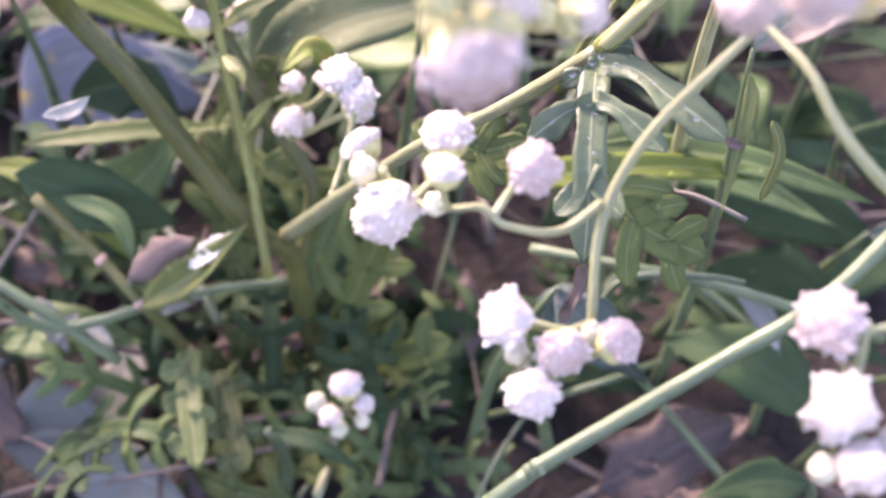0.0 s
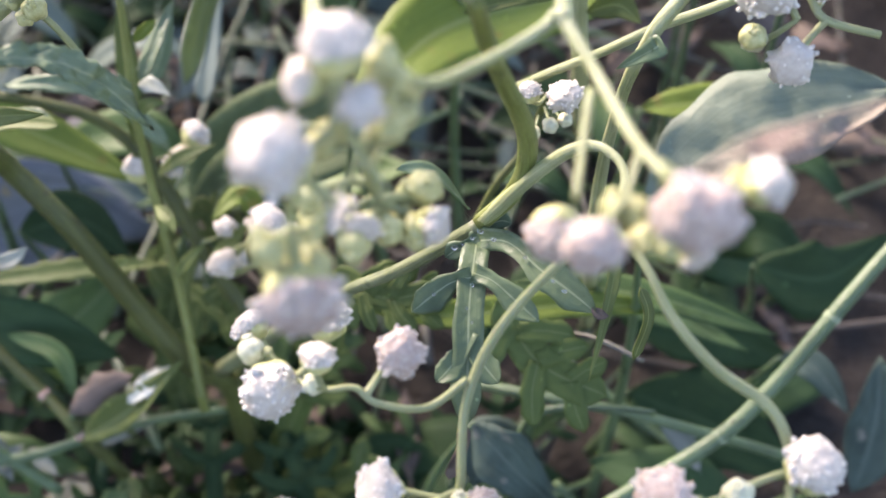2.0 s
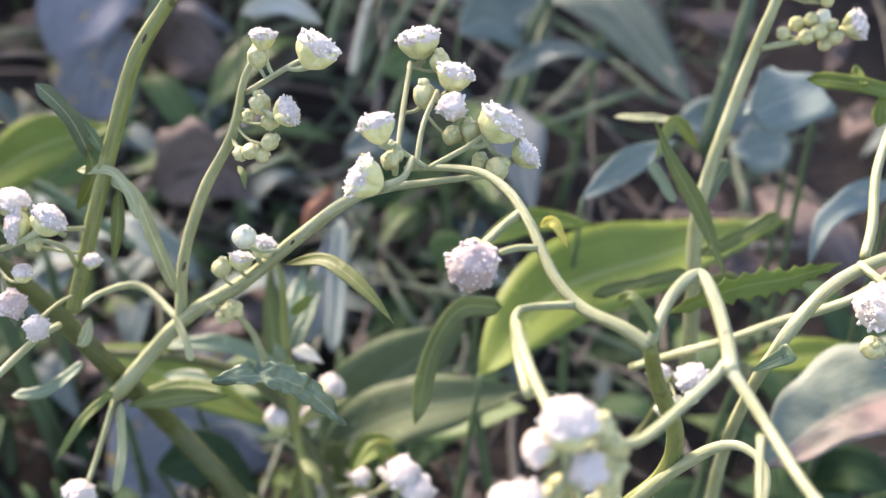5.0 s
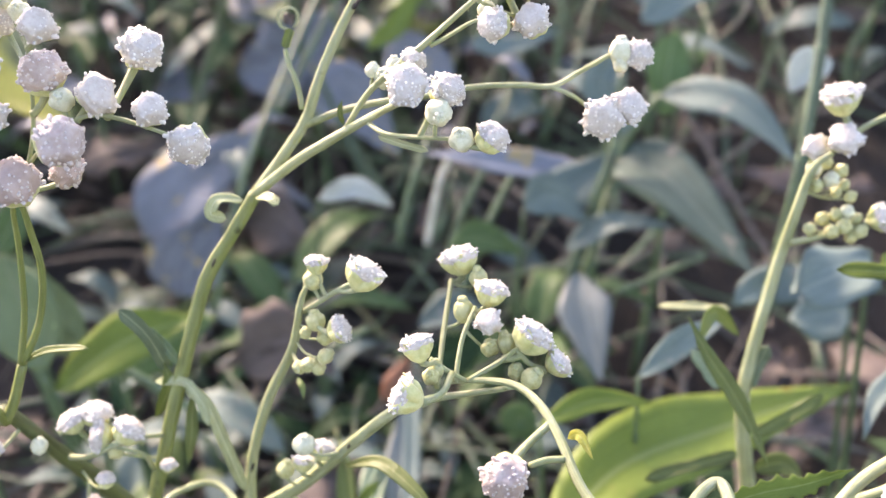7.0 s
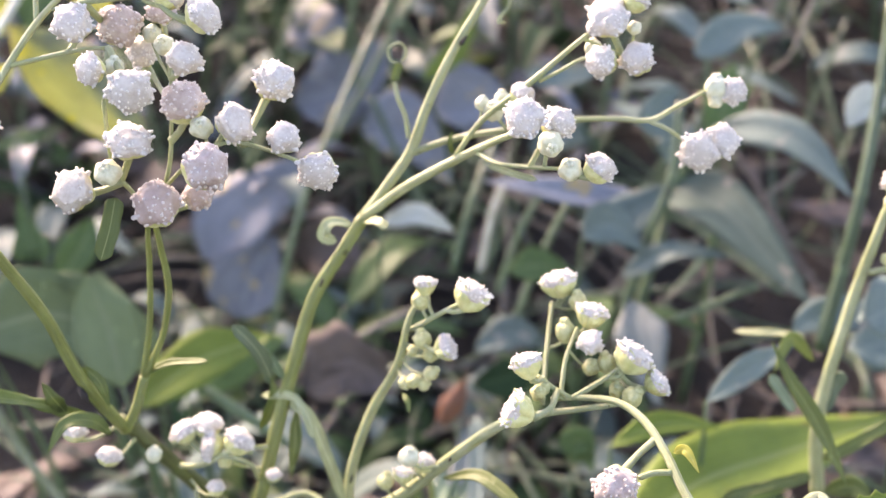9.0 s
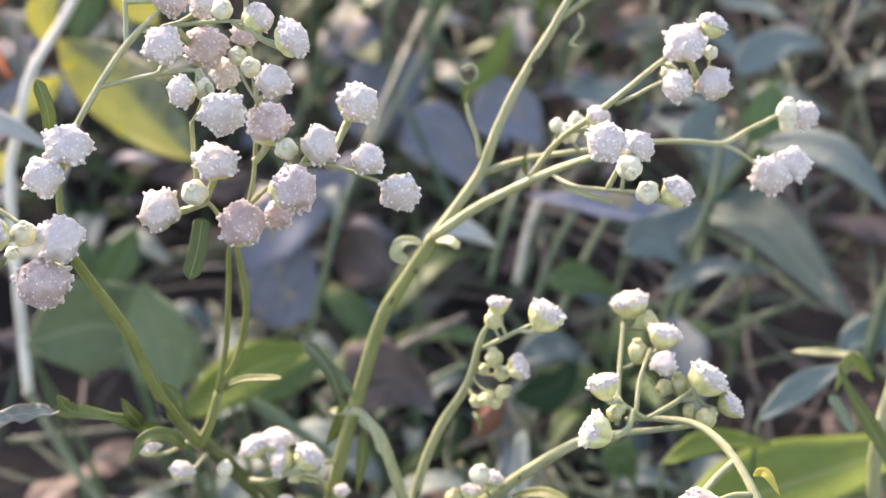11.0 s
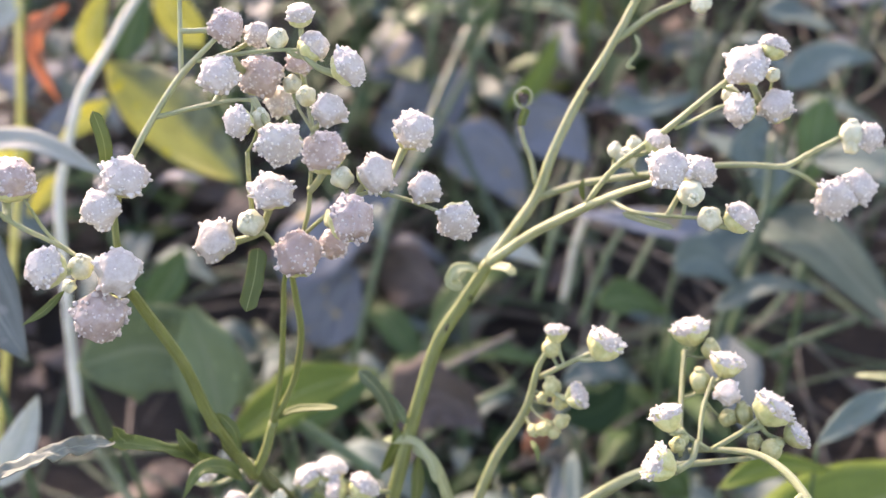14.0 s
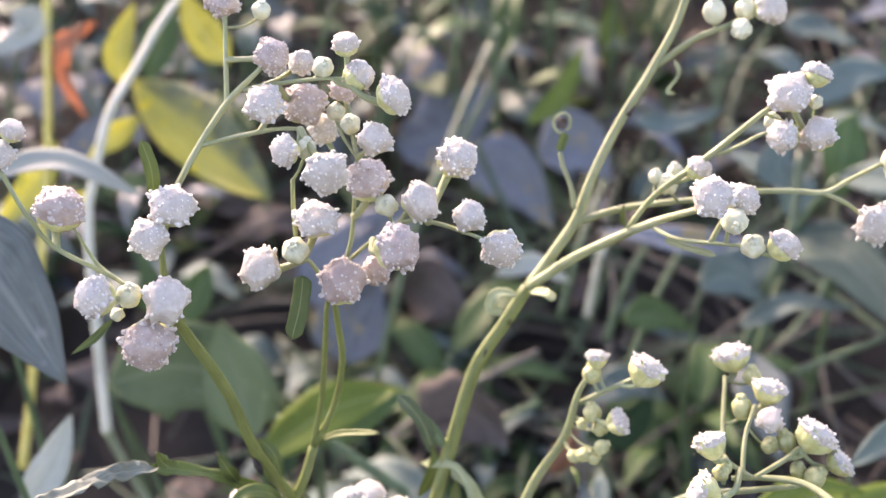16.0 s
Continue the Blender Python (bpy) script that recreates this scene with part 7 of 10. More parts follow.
lf = thing("broad_leaf", (-0.0146, 0.1506, 0.0000), "green leaf with soft sheen among stems", "leaf")
blade(lf, [(-0.0192, 0.1456, 0.0508), (-0.0082, 0.1483, 0.0580), (0.0036, 0.1471, 0.0627)], 0.0096, (-0.08, -0.29, 0.95), SOFT_LEAF, name="blade", seed=9)
branch(lf, [(-0.0146, 0.1506, 0.0000, 0.0012), (-0.0208, 0.1511, 0.0254, 0.0008), (-0.0192, 0.1456, 0.0508, 0.0003)], STALK, name="stalk")

lf = thing("broad_leaf", (-0.0268, 0.1479, 0.0000), "green leaf lying low behind white heads", "leaf")
blade(lf, [(-0.0210, 0.1429, 0.0537), (-0.0058, 0.1442, 0.0628), (0.0144, 0.1436, 0.0694)], 0.0127, (-0.04, -0.46, 0.89), SOFT_LEAF, name="blade", seed=315)
branch(lf, [(-0.0268, 0.1479, 0.0000, 0.0012), (-0.0275, 0.1484, 0.0269, 0.0008), (-0.0210, 0.1429, 0.0537, 0.0003)], STALK, name="stalk")

lf = thing("broad_leaf", (-0.0643, 0.1647, 0.0000), "light green pointed leaf in shade", "leaf")
blade(lf, [(-0.0643, 0.1597, 0.0628), (-0.0486, 0.1552, 0.0591), (-0.0290, 0.1486, 0.0534)], 0.0088, (-0.11, -0.40, 0.91), LIME_LEAF, name="blade", seed=22)
branch(lf, [(-0.0643, 0.1647, 0.0000, 0.0012), (-0.0638, 0.1652, 0.0314, 0.0008), (-0.0643, 0.1597, 0.0628, 0.0003)], STALK, name="stalk")

lf = thing("broad_leaf", (-0.0501, 0.1686, 0.0000), "dark green leaf in shade", "leaf")
blade(lf, [(-0.0489, 0.1636, 0.0463), (-0.0331, 0.1621, 0.0523), (-0.0228, 0.1575, 0.0482)], 0.0104, (-0.09, -0.40, 0.91), GREEN_LEAF, name="blade", seed=583)
branch(lf, [(-0.0501, 0.1686, 0.0000, 0.0012), (-0.0493, 0.1691, 0.0231, 0.0008), (-0.0489, 0.1636, 0.0463, 0.0003)], STALK, name="stalk")

lf = thing("withered_leaf", (0.0485, 0.1162, 0.0000), "large leaf, green on one half and withered brown on the other", "leaf")
blade(lf, [(0.0443, 0.1112, 0.0893), (0.0553, 0.1166, 0.0948), (0.0663, 0.1191, 0.0975), (0.0780, 0.1210, 0.0998)], 0.0169, (0.06, -0.35, 0.94), WITHERED, name="blade", fold=0.1, wave=0.07, along=36, across=10, ragged=0.12, pucker=0.05, half=0.66, seed=310)
branch(lf, [(0.0485, 0.1162, 0.0000, 0.0012), (0.0492, 0.1167, 0.0446, 0.0008), (0.0443, 0.1112, 0.0893, 0.0003)], STALK, name="stalk")

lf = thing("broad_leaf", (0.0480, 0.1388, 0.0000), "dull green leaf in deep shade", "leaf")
blade(lf, [(0.0507, 0.1336, 0.0378), (0.0654, 0.1311, 0.0363), (0.0821, 0.1255, 0.0322)], 0.0125, (0.01, -0.72, 0.69), SHADED_LEAF, name="blade", seed=218)
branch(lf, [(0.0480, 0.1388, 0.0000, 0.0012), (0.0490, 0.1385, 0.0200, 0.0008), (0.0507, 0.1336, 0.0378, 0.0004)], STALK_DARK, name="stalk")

lf = thing("broad_leaf", (0.0512, 0.1543, 0.0000), "bright green leaf behind bowed stem", "leaf")
blade(lf, [(0.0520, 0.1493, 0.0706), (0.0623, 0.1498, 0.0714), (0.0753, 0.1503, 0.0723)], 0.0065, (-0.10, -0.37, 0.93), LIME_LEAF, name="blade", seed=581)
branch(lf, [(0.0512, 0.1543, 0.0000, 0.0012), (0.0512, 0.1548, 0.0353, 0.0008), (0.0520, 0.1493, 0.0706, 0.0003)], STALK, name="stalk")

lf = thing("broad_leaf", (0.0150, 0.1040, 0.0000), "dull bluish leaf low in the shade", "leaf")
blade(lf, [(0.0238, 0.0990, 0.0574), (0.0293, 0.0941, 0.0535), (0.0370, 0.0915, 0.0451)], 0.0087, (-0.12, -0.69, 0.71), DAY_LEAF, "broad", name="blade", wave=0.12, ragged=0.12, pucker=0.06, seed=991)
branch(lf, [(0.0150, 0.1040, 0.0000, 0.0012), (0.0181, 0.1045, 0.0287, 0.0008), (0.0238, 0.0990, 0.0574, 0.0003)], STALK, name="stalk")

lf = thing("broad_leaf", (-0.0039, 0.1810, 0.0000), "broad light green leaf in shade", "leaf")
blade(lf, [(-0.0102, 0.1760, 0.0306), (0.0008, 0.1668, 0.0366), (0.0166, 0.1610, 0.0451)], 0.0134, (-0.03, -0.34, 0.94), GREEN_LEAF, name="blade", seed=258)
branch(lf, [(-0.0039, 0.1810, 0.0000, 0.0012), (-0.0044, 0.1815, 0.0153, 0.0008), (-0.0102, 0.1760, 0.0306, 0.0003)], STALK, name="stalk")

lf = thing("broad_leaf", (0.0386, 0.1340, 0.0000), "green leaf crossing behind the stems", "leaf")
blade(lf, [(0.0361, 0.1290, 0.0469), (0.0501, 0.1290, 0.0472), (0.0705, 0.1219, 0.0425)], 0.0071, (-0.05, -0.25, 0.97), GREEN_LEAF, name="blade", seed=270)
branch(lf, [(0.0386, 0.1340, 0.0000, 0.0012), (0.0380, 0.1345, 0.0234, 0.0008), (0.0361, 0.1290, 0.0469, 0.0003)], STALK, name="stalk")

lf = thing("broad_leaf", (-0.0580, 0.1415, 0.0000), "light green leaf beside the main stem", "leaf")
blade(lf, [(-0.0655, 0.1365, 0.0370), (-0.0543, 0.1335, 0.0351), (-0.0418, 0.1260, 0.0236)], 0.0062, (0.04, -0.04, 1.00), LIME_LEAF, name="blade", seed=580)
branch(lf, [(-0.0580, 0.1415, 0.0000, 0.0012), (-0.0653, 0.1420, 0.0185, 0.0008), (-0.0655, 0.1365, 0.0370, 0.0003)], STALK, name="stalk")

lf = thing("broad_leaf", (-0.0526, 0.1480, 0.0000), "green leaf in shade behind stem", "leaf")
blade(lf, [(-0.0574, 0.1430, 0.0172), (-0.0471, 0.1463, 0.0199), (-0.0370, 0.1554, 0.0269)], 0.0144, (-0.01, -0.70, 0.71), GREEN_LEAF, "broad", name="blade", seed=844)
branch(lf, [(-0.0526, 0.1480, 0.0000, 0.0012), (-0.0541, 0.1485, 0.0086, 0.0008), (-0.0574, 0.1430, 0.0172, 0.0003)], STALK, name="stalk")

lf = thing("broad_leaf", (-0.0030, 0.1448, 0.0000), "upright green leaf behind the fork", "leaf")
blade(lf, [(-0.0065, 0.1398, 0.0287), (-0.0112, 0.1320, 0.0227), (-0.0135, 0.1226, 0.0157)], 0.0078, (0.01, -0.66, 0.75), GREEN_LEAF, name="blade", seed=423)
branch(lf, [(-0.0030, 0.1448, 0.0000, 0.0012), (-0.0030, 0.1453, 0.0144, 0.0008), (-0.0065, 0.1398, 0.0287, 0.0003)], STALK, name="stalk")

lf = thing("broad_leaf", (-0.0632, 0.1082, 0.0000), "pale grey-green lobed leaf on the ground", "leaf")
blade(lf, [(-0.0655, 0.1032, 0.0035), (-0.0542, 0.1044, 0.0035), (-0.0425, 0.0972, 0.0034)], 0.0203, (-0.00, -0.59, 0.81), GROUND_LEAF, "broad", name="blade", seed=114)
branch(lf, [(-0.0645, 0.1033, 0.0035, 0.0006), (-0.0684, 0.1029, 0.0035, 0.0005), (-0.0714, 0.1026, 0.0045, 0.0004)], TWIG, name="leaf_stalk", sides=6)

lf = thing("broad_leaf", (-0.0482, 0.0998, 0.0000), "pale grey leaf on the ground", "leaf")
blade(lf, [(-0.0523, 0.0948, 0.0039), (-0.0425, 0.0972, 0.0034), (-0.0314, 0.0914, 0.0031)], 0.0146, (0.02, -0.63, 0.77), GROUND_LEAF, "broad", name="blade", seed=733)
branch(lf, [(-0.0513, 0.0951, 0.0038, 0.0006), (-0.0552, 0.0941, 0.0040, 0.0005), (-0.0581, 0.0934, 0.0051, 0.0004)], TWIG, name="leaf_stalk", sides=6)

lf = thing("broad_leaf", (-0.0514, 0.1107, 0.0000), "grey-green leaf low in shade", "leaf")
blade(lf, [(-0.0506, 0.1057, 0.0032), (-0.0466, 0.1144, 0.0037), (-0.0457, 0.1240, 0.0034)], 0.0127, (0.01, -0.52, 0.85), GROUND_LEAF, "broad", name="blade", seed=72)

lf = thing("broad_leaf", (-0.0694, 0.2105, 0.0001), "dull grey-violet leaf further behind", "leaf")
blade(lf, [(-0.0785, 0.2055, 0.0032), (-0.0636, 0.1936, 0.0048), (-0.0514, 0.1985, 0.0087)], 0.0186, (0.01, -0.63, 0.77), GREY_LEAF, "broad", name="blade", seed=313)

lf = thing("fallen_leaf", (0.0306, 0.0997, 0.0000), "brown dead leaf on the ground", "leaf")
blade(lf, [(0.0354, 0.0947, 0.0038), (0.0510, 0.1036, 0.0034), (0.0648, 0.1094, 0.0031)], 0.0159, (-0.06, -0.63, 0.77), DEAD, "broad", name="blade", ragged=0.2, wave=0.12, seed=529)
branch(lf, [(0.0363, 0.0952, 0.0038, 0.0006), (0.0328, 0.0933, 0.0039, 0.0005), (0.0302, 0.0918, 0.0050, 0.0004)], TWIG, name="leaf_stalk", sides=6)

lf = thing("broad_leaf", (0.0050, 0.1177, 0.0000), "green leaf on the ground, darkened for shade", "leaf")
blade(lf, [(0.0018, 0.1127, 0.0038), (0.0139, 0.1201, 0.0034), (0.0269, 0.1132, 0.0036)], 0.0217, (-0.02, -0.60, 0.80), SHADED_LEAF, "broad", name="blade", seed=967)

lf = thing("broad_leaf", (0.0483, 0.1255, 0.0000), "bluish leaf on the ground, darkened for shade", "leaf")
blade(lf, [(0.0530, 0.1205, 0.0036), (0.0704, 0.1309, 0.0031), (0.0853, 0.1259, 0.0035)], 0.0197, (0.07, -0.67, 0.74), SHADED_LEAF, "broad", name="blade", seed=362)

lf = thing("broad_leaf", (0.0871, 0.1729, 0.0000), "dull grey leaf on dark soil", "leaf")
blade(lf, [(0.0772, 0.1679, 0.0146), (0.0848, 0.1637, 0.0242), (0.0956, 0.1584, 0.0206)], 0.0109, (0.00, -0.60, 0.80), SHADED_LEAF, name="blade", seed=405)
branch(lf, [(0.0871, 0.1729, 0.0000, 0.0012), (0.0795, 0.1734, 0.0073, 0.0008), (0.0772, 0.1679, 0.0146, 0.0003)], STALK, name="stalk")

lf = thing("broad_leaf", (-0.0879, 0.1947, 0.0000), "green leaf with pointed tip", "leaf")
blade(lf, [(-0.0807, 0.1897, 0.0756), (-0.0720, 0.1943, 0.0812), (-0.0616, 0.1977, 0.0845)], 0.0098, (0.11, -0.84, 0.54), GREEN_LEAF, name="blade", seed=588)
branch(lf, [(-0.0879, 0.1947, 0.0000, 0.0012), (-0.0856, 0.1952, 0.0378, 0.0008), (-0.0807, 0.1897, 0.0756, 0.0003)], STALK, name="stalk")

lf = thing("broad_leaf", (-0.1285, 0.1837, 0.0000), "broad rounded green leaf in shade", "leaf")
blade(lf, [(-0.1188, 0.1787, 0.1010), (-0.1028, 0.1825, 0.1024), (-0.0837, 0.1809, 0.0935)], 0.0219, (0.15, -0.85, 0.51), SOFT_LEAF, "broad", name="blade", seed=974)
branch(lf, [(-0.1285, 0.1837, 0.0000, 0.0012), (-0.1204, 0.1842, 0.0505, 0.0008), (-0.1188, 0.1787, 0.1010, 0.0003)], STALK, name="stalk")

lf = thing("broad_leaf", (-0.0874, 0.1779, 0.0000), "upright green leaf with fine veins", "leaf")
blade(lf, [(-0.0885, 0.1729, 0.0913), (-0.0910, 0.1788, 0.1023), (-0.0947, 0.1835, 0.1114)], 0.0146, (0.18, -0.83, 0.53), SOFT_LEAF, name="blade", seed=856)
branch(lf, [(-0.0874, 0.1779, 0.0000, 0.0012), (-0.0894, 0.1784, 0.0457, 0.0008), (-0.0885, 0.1729, 0.0913, 0.0003)], STALK, name="stalk")

lf = thing("broad_leaf", (-0.0877, 0.1837, 0.0000), "green pointed leaf low behind stems", "leaf")
blade(lf, [(-0.0901, 0.1787, 0.0819), (-0.0747, 0.1815, 0.0916), (-0.0604, 0.1857, 0.0941)], 0.0116, (0.10, -0.58, 0.81), LIME_LEAF, name="blade", seed=529)
branch(lf, [(-0.0877, 0.1837, 0.0000, 0.0012), (-0.0908, 0.1842, 0.0409, 0.0008), (-0.0901, 0.1787, 0.0819, 0.0003)], STALK, name="stalk")

lf = thing("broad_leaf", (-0.1052, 0.1310, 0.0000), "dark bluish leaf hanging down beside flowers", "leaf")
blade(lf, [(-0.1078, 0.1260, 0.1677), (-0.0982, 0.1242, 0.1615), (-0.0881, 0.1177, 0.1474)], 0.0144, (0.42, -0.79, 0.44), SLATE_LEAF, name="blade", seed=789)
branch(lf, [(-0.1052, 0.1310, 0.0000, 0.0012), (-0.1096, 0.1315, 0.0838, 0.0008), (-0.1078, 0.1260, 0.1677, 0.0003)], STALK, name="stalk")

lf = thing("broad_leaf", (-0.1345, 0.1722, 0.0000), "pale grass-like leaf arching over", "leaf")
blade(lf, [(-0.1264, 0.1672, 0.1538), (-0.1109, 0.1710, 0.1552), (-0.0964, 0.1697, 0.1484)], 0.0051, (0.20, -0.47, 0.86), PALE_LEAF, name="blade", seed=184)
branch(lf, [(-0.1345, 0.1722, 0.0000, 0.0012), (-0.1341, 0.1727, 0.0769, 0.0008), (-0.1264, 0.1672, 0.1538, 0.0003)], STALK, name="stalk")

lf = thing("broad_leaf", (-0.1085, 0.1445, 0.0000), "pale leaf tip standing up", "leaf")
blade(lf, [(-0.1180, 0.1395, 0.1040), (-0.1130, 0.1436, 0.1094), (-0.1094, 0.1488, 0.1171)], 0.0069, (0.14, -0.83, 0.55), PALE_LEAF, name="blade", seed=267)
branch(lf, [(-0.1085, 0.1445, 0.0000, 0.0012), (-0.1165, 0.1450, 0.0520, 0.0008), (-0.1180, 0.1395, 0.1040, 0.0003)], STALK, name="stalk")

lf = thing("broad_leaf", (-0.1171, 0.2255, 0.0009), "small green leaf behind the stems", "leaf")
blade(lf, [(-0.1242, 0.2205, 0.1039), (-0.1231, 0.2159, 0.0958), (-0.1261, 0.2230, 0.1086)], 0.0093, (0.23, -0.86, 0.45), GREEN_LEAF, "broad", name="blade", seed=346)
branch(lf, [(-0.1171, 0.2255, 0.0009, 0.0012), (-0.1214, 0.2260, 0.0524, 0.0008), (-0.1242, 0.2205, 0.1039, 0.0003)], STALK, name="stalk")

lf = thing("broad_leaf", (0.0137, 0.1578, 0.0000), "yellow-green narrow leaf over litter", "leaf")
blade(lf, [(0.0063, 0.1528, 0.0936), (0.0151, 0.1556, 0.0962), (0.0253, 0.1562, 0.0950)], 0.0045, (0.03, -0.57, 0.82), LIME_LEAF, name="blade", seed=967)
branch(lf, [(0.0137, 0.1578, 0.0000, 0.0012), (0.0067, 0.1583, 0.0468, 0.0008), (0.0063, 0.1528, 0.0936, 0.0003)], STALK, name="stalk")

lf = thing("broad_leaf", (0.0277, 0.1632, 0.0000), "narrow bluish leaf near the ground", "leaf")
blade(lf, [(0.0230, 0.1582, 0.0988), (0.0309, 0.1621, 0.1033), (0.0383, 0.1647, 0.1059)], 0.0049, (0.19, -0.53, 0.83), BLUE_LEAF, name="blade", seed=74)
branch(lf, [(0.0277, 0.1632, 0.0000, 0.0012), (0.0232, 0.1637, 0.0494, 0.0008), (0.0230, 0.1582, 0.0988, 0.0003)], STALK, name="stalk")

lf = thing("broad_leaf", (-0.0555, 0.2473, 0.0036), "pale upturned leaf catching light", "leaf")
blade(lf, [(-0.0460, 0.2423, 0.0862), (-0.0370, 0.2444, 0.0877), (-0.0279, 0.2427, 0.0832)], 0.0059, (0.13, -0.71, 0.69), PALE_LEAF, name="blade", wave=0.1, ragged=0.12, seed=524)
branch(lf, [(-0.0555, 0.2473, 0.0036, 0.0012), (-0.0522, 0.2478, 0.0449, 0.0008), (-0.0460, 0.2423, 0.0862, 0.0003)], STALK, name="stalk")

lf = thing("broad_leaf", (-0.1030, 0.2879, 0.0128), "slate-blue leaf with a yellow blotch", "leaf")
blade(lf, [(-0.1003, 0.2829, 0.0296), (-0.0983, 0.2891, 0.0390), (-0.0897, 0.2973, 0.0505)], 0.0261, (0.02, -0.88, 0.47), GREY_LEAF, name="blade", seed=252)
branch(lf, [(-0.1030, 0.2879, 0.0128, 0.0012), (-0.1048, 0.2884, 0.0212, 0.0008), (-0.1003, 0.2829, 0.0296, 0.0003)], STALK, name="stalk")

lf = thing("broad_leaf", (-0.1128, 0.3008, 0.0165), "slate-violet pointed leaf over litter", "leaf")
blade(lf, [(-0.1136, 0.2958, 0.0434), (-0.1010, 0.3043, 0.0544), (-0.0778, 0.3155, 0.0676)], 0.0264, (0.03, -0.60, 0.80), GREY_LEAF, name="blade", seed=448)
branch(lf, [(-0.1128, 0.3008, 0.0165, 0.0012), (-0.1163, 0.3013, 0.0300, 0.0008), (-0.1136, 0.2958, 0.0434, 0.0003)], STALK, name="stalk")

lf = thing("broad_leaf", (-0.0954, 0.3563, 0.0359), "slate-violet leaf far behind", "leaf")
blade(lf, [(-0.0915, 0.3513, 0.0708), (-0.0715, 0.3513, 0.0762), (-0.0561, 0.3615, 0.0894)], 0.0284, (0.11, -0.87, 0.48), GREY_LEAF, "broad", name="blade", seed=904)
branch(lf, [(-0.0954, 0.3563, 0.0359, 0.0012), (-0.0933, 0.3568, 0.0533, 0.0008), (-0.0915, 0.3513, 0.0708, 0.0003)], STALK, name="stalk")

lf = thing("broad_leaf", (-0.0335, 0.3400, 0.0298), "slate leaf far behind", "leaf")
blade(lf, [(-0.0419, 0.3350, 0.0724), (-0.0292, 0.3380, 0.0745), (-0.0186, 0.3331, 0.0645)], 0.0254, (0.08, -0.80, 0.60), GREY_LEAF, "broad", name="blade", seed=334)
branch(lf, [(-0.0335, 0.3400, 0.0298, 0.0012), (-0.0346, 0.3405, 0.0511, 0.0008), (-0.0419, 0.3350, 0.0724, 0.0003)], STALK, name="stalk")

lf = thing("broad_leaf", (-0.0612, 0.3352, 0.0281), "slate leaf among stalks", "leaf")
blade(lf, [(-0.0654, 0.3302, 0.0696), (-0.0510, 0.3314, 0.0685), (-0.0370, 0.3229, 0.0521)], 0.0254, (0.02, -0.83, 0.56), GREY_LEAF, "broad", name="blade", seed=657)
branch(lf, [(-0.0612, 0.3352, 0.0281, 0.0012), (-0.0636, 0.3357, 0.0489, 0.0008), (-0.0654, 0.3302, 0.0696, 0.0003)], STALK, name="stalk")

lf = thing("fallen_leaf", (-0.0693, 0.2286, 0.0012), "dull brown dead leaf lying on litter", "leaf")
blade(lf, [(-0.0682, 0.2236, 0.0514), (-0.0544, 0.2237, 0.0582), (-0.0435, 0.2202, 0.0503)], 0.0211, (0.19, -0.83, 0.53), DEAD, "broad", name="blade", ragged=0.25, wave=0.12, seed=291)
branch(lf, [(-0.0673, 0.2236, 0.0518, 0.0006), (-0.0709, 0.2236, 0.0500, 0.0005), (-0.0735, 0.2236, 0.0497, 0.0004)], TWIG, name="leaf_stalk", sides=6)

lf = thing("fallen_leaf", (-0.0419, 0.2353, 0.0019), "curled rust-brown leaf on litter", "leaf")
blade(lf, [(-0.0352, 0.2303, 0.0325), (-0.0312, 0.2314, 0.0372), (-0.0274, 0.2356, 0.0432)], 0.0068, (0.13, -0.85, 0.51), DARK_RUST, name="blade", curl=0.8, seed=728)
branch(lf, [(-0.0346, 0.2305, 0.0332, 0.0006), (-0.0371, 0.2298, 0.0302, 0.0005), (-0.0390, 0.2292, 0.0289, 0.0004)], TWIG, name="leaf_stalk", sides=6)

lf = thing("fallen_leaf", (-0.0857, 0.3142, 0.0208), "dark brown dead leaf lying on soil", "leaf")
blade(lf, [(-0.0878, 0.3092, 0.0406), (-0.0715, 0.2992, 0.0402), (-0.0647, 0.2941, 0.0307)], 0.0231, (0.03, -0.85, 0.53), DEAD, "broad", name="blade", ragged=0.25, wave=0.12, seed=747)
branch(lf, [(-0.0869, 0.3087, 0.0406, 0.0006), (-0.0903, 0.3108, 0.0407, 0.0005), (-0.0929, 0.3124, 0.0417, 0.0004)], TWIG, name="leaf_stalk", sides=6)

# sunlit plant at the edge: yellow leaves, pale stalk, rust leaf; sun is in the colours

sunlit = thing("bamboo_grass", (-0.1141, 0.1778, 0.0000), "grass with pale sunlit jointed stalk and sunlit yellow leaves", "grass plant")
branch(sunlit, [(-0.1157, 0.2621, 0.1584, 0.00089), (-0.1214, 0.2510, 0.1515, 0.00096), (-0.1253, 0.2404, 0.1448, 0.00098), (-0.1292, 0.2298, 0.1382, 0.00105), (-0.1316, 0.2205, 0.1275, 0.00104), (-0.1328, 0.2141, 0.1194, 0.00108), (-0.1299, 0.2000, 0.1011, 0.00111), (-0.1285, 0.1928, 0.0904, 0.00110), (-0.1269, 0.1866, 0.0825, 0.00112)], STALK_PALE, name="stalk", rib=0.02)
branch(sunlit, [(-0.1269, 0.1866, 0.0825, 0.00112), (-0.1220, 0.1819, 0.0760, 0.00100), (-0.1158, 0.1769, 0.0677, 0.00100), (-0.1043, 0.1706, 0.0538, 0.00097)], STEM_GREY, name="stalk", rib=0.02)
joint(sunlit, (-0.1269, 0.1866, 0.0825), 0.0013, STALK_PALE)
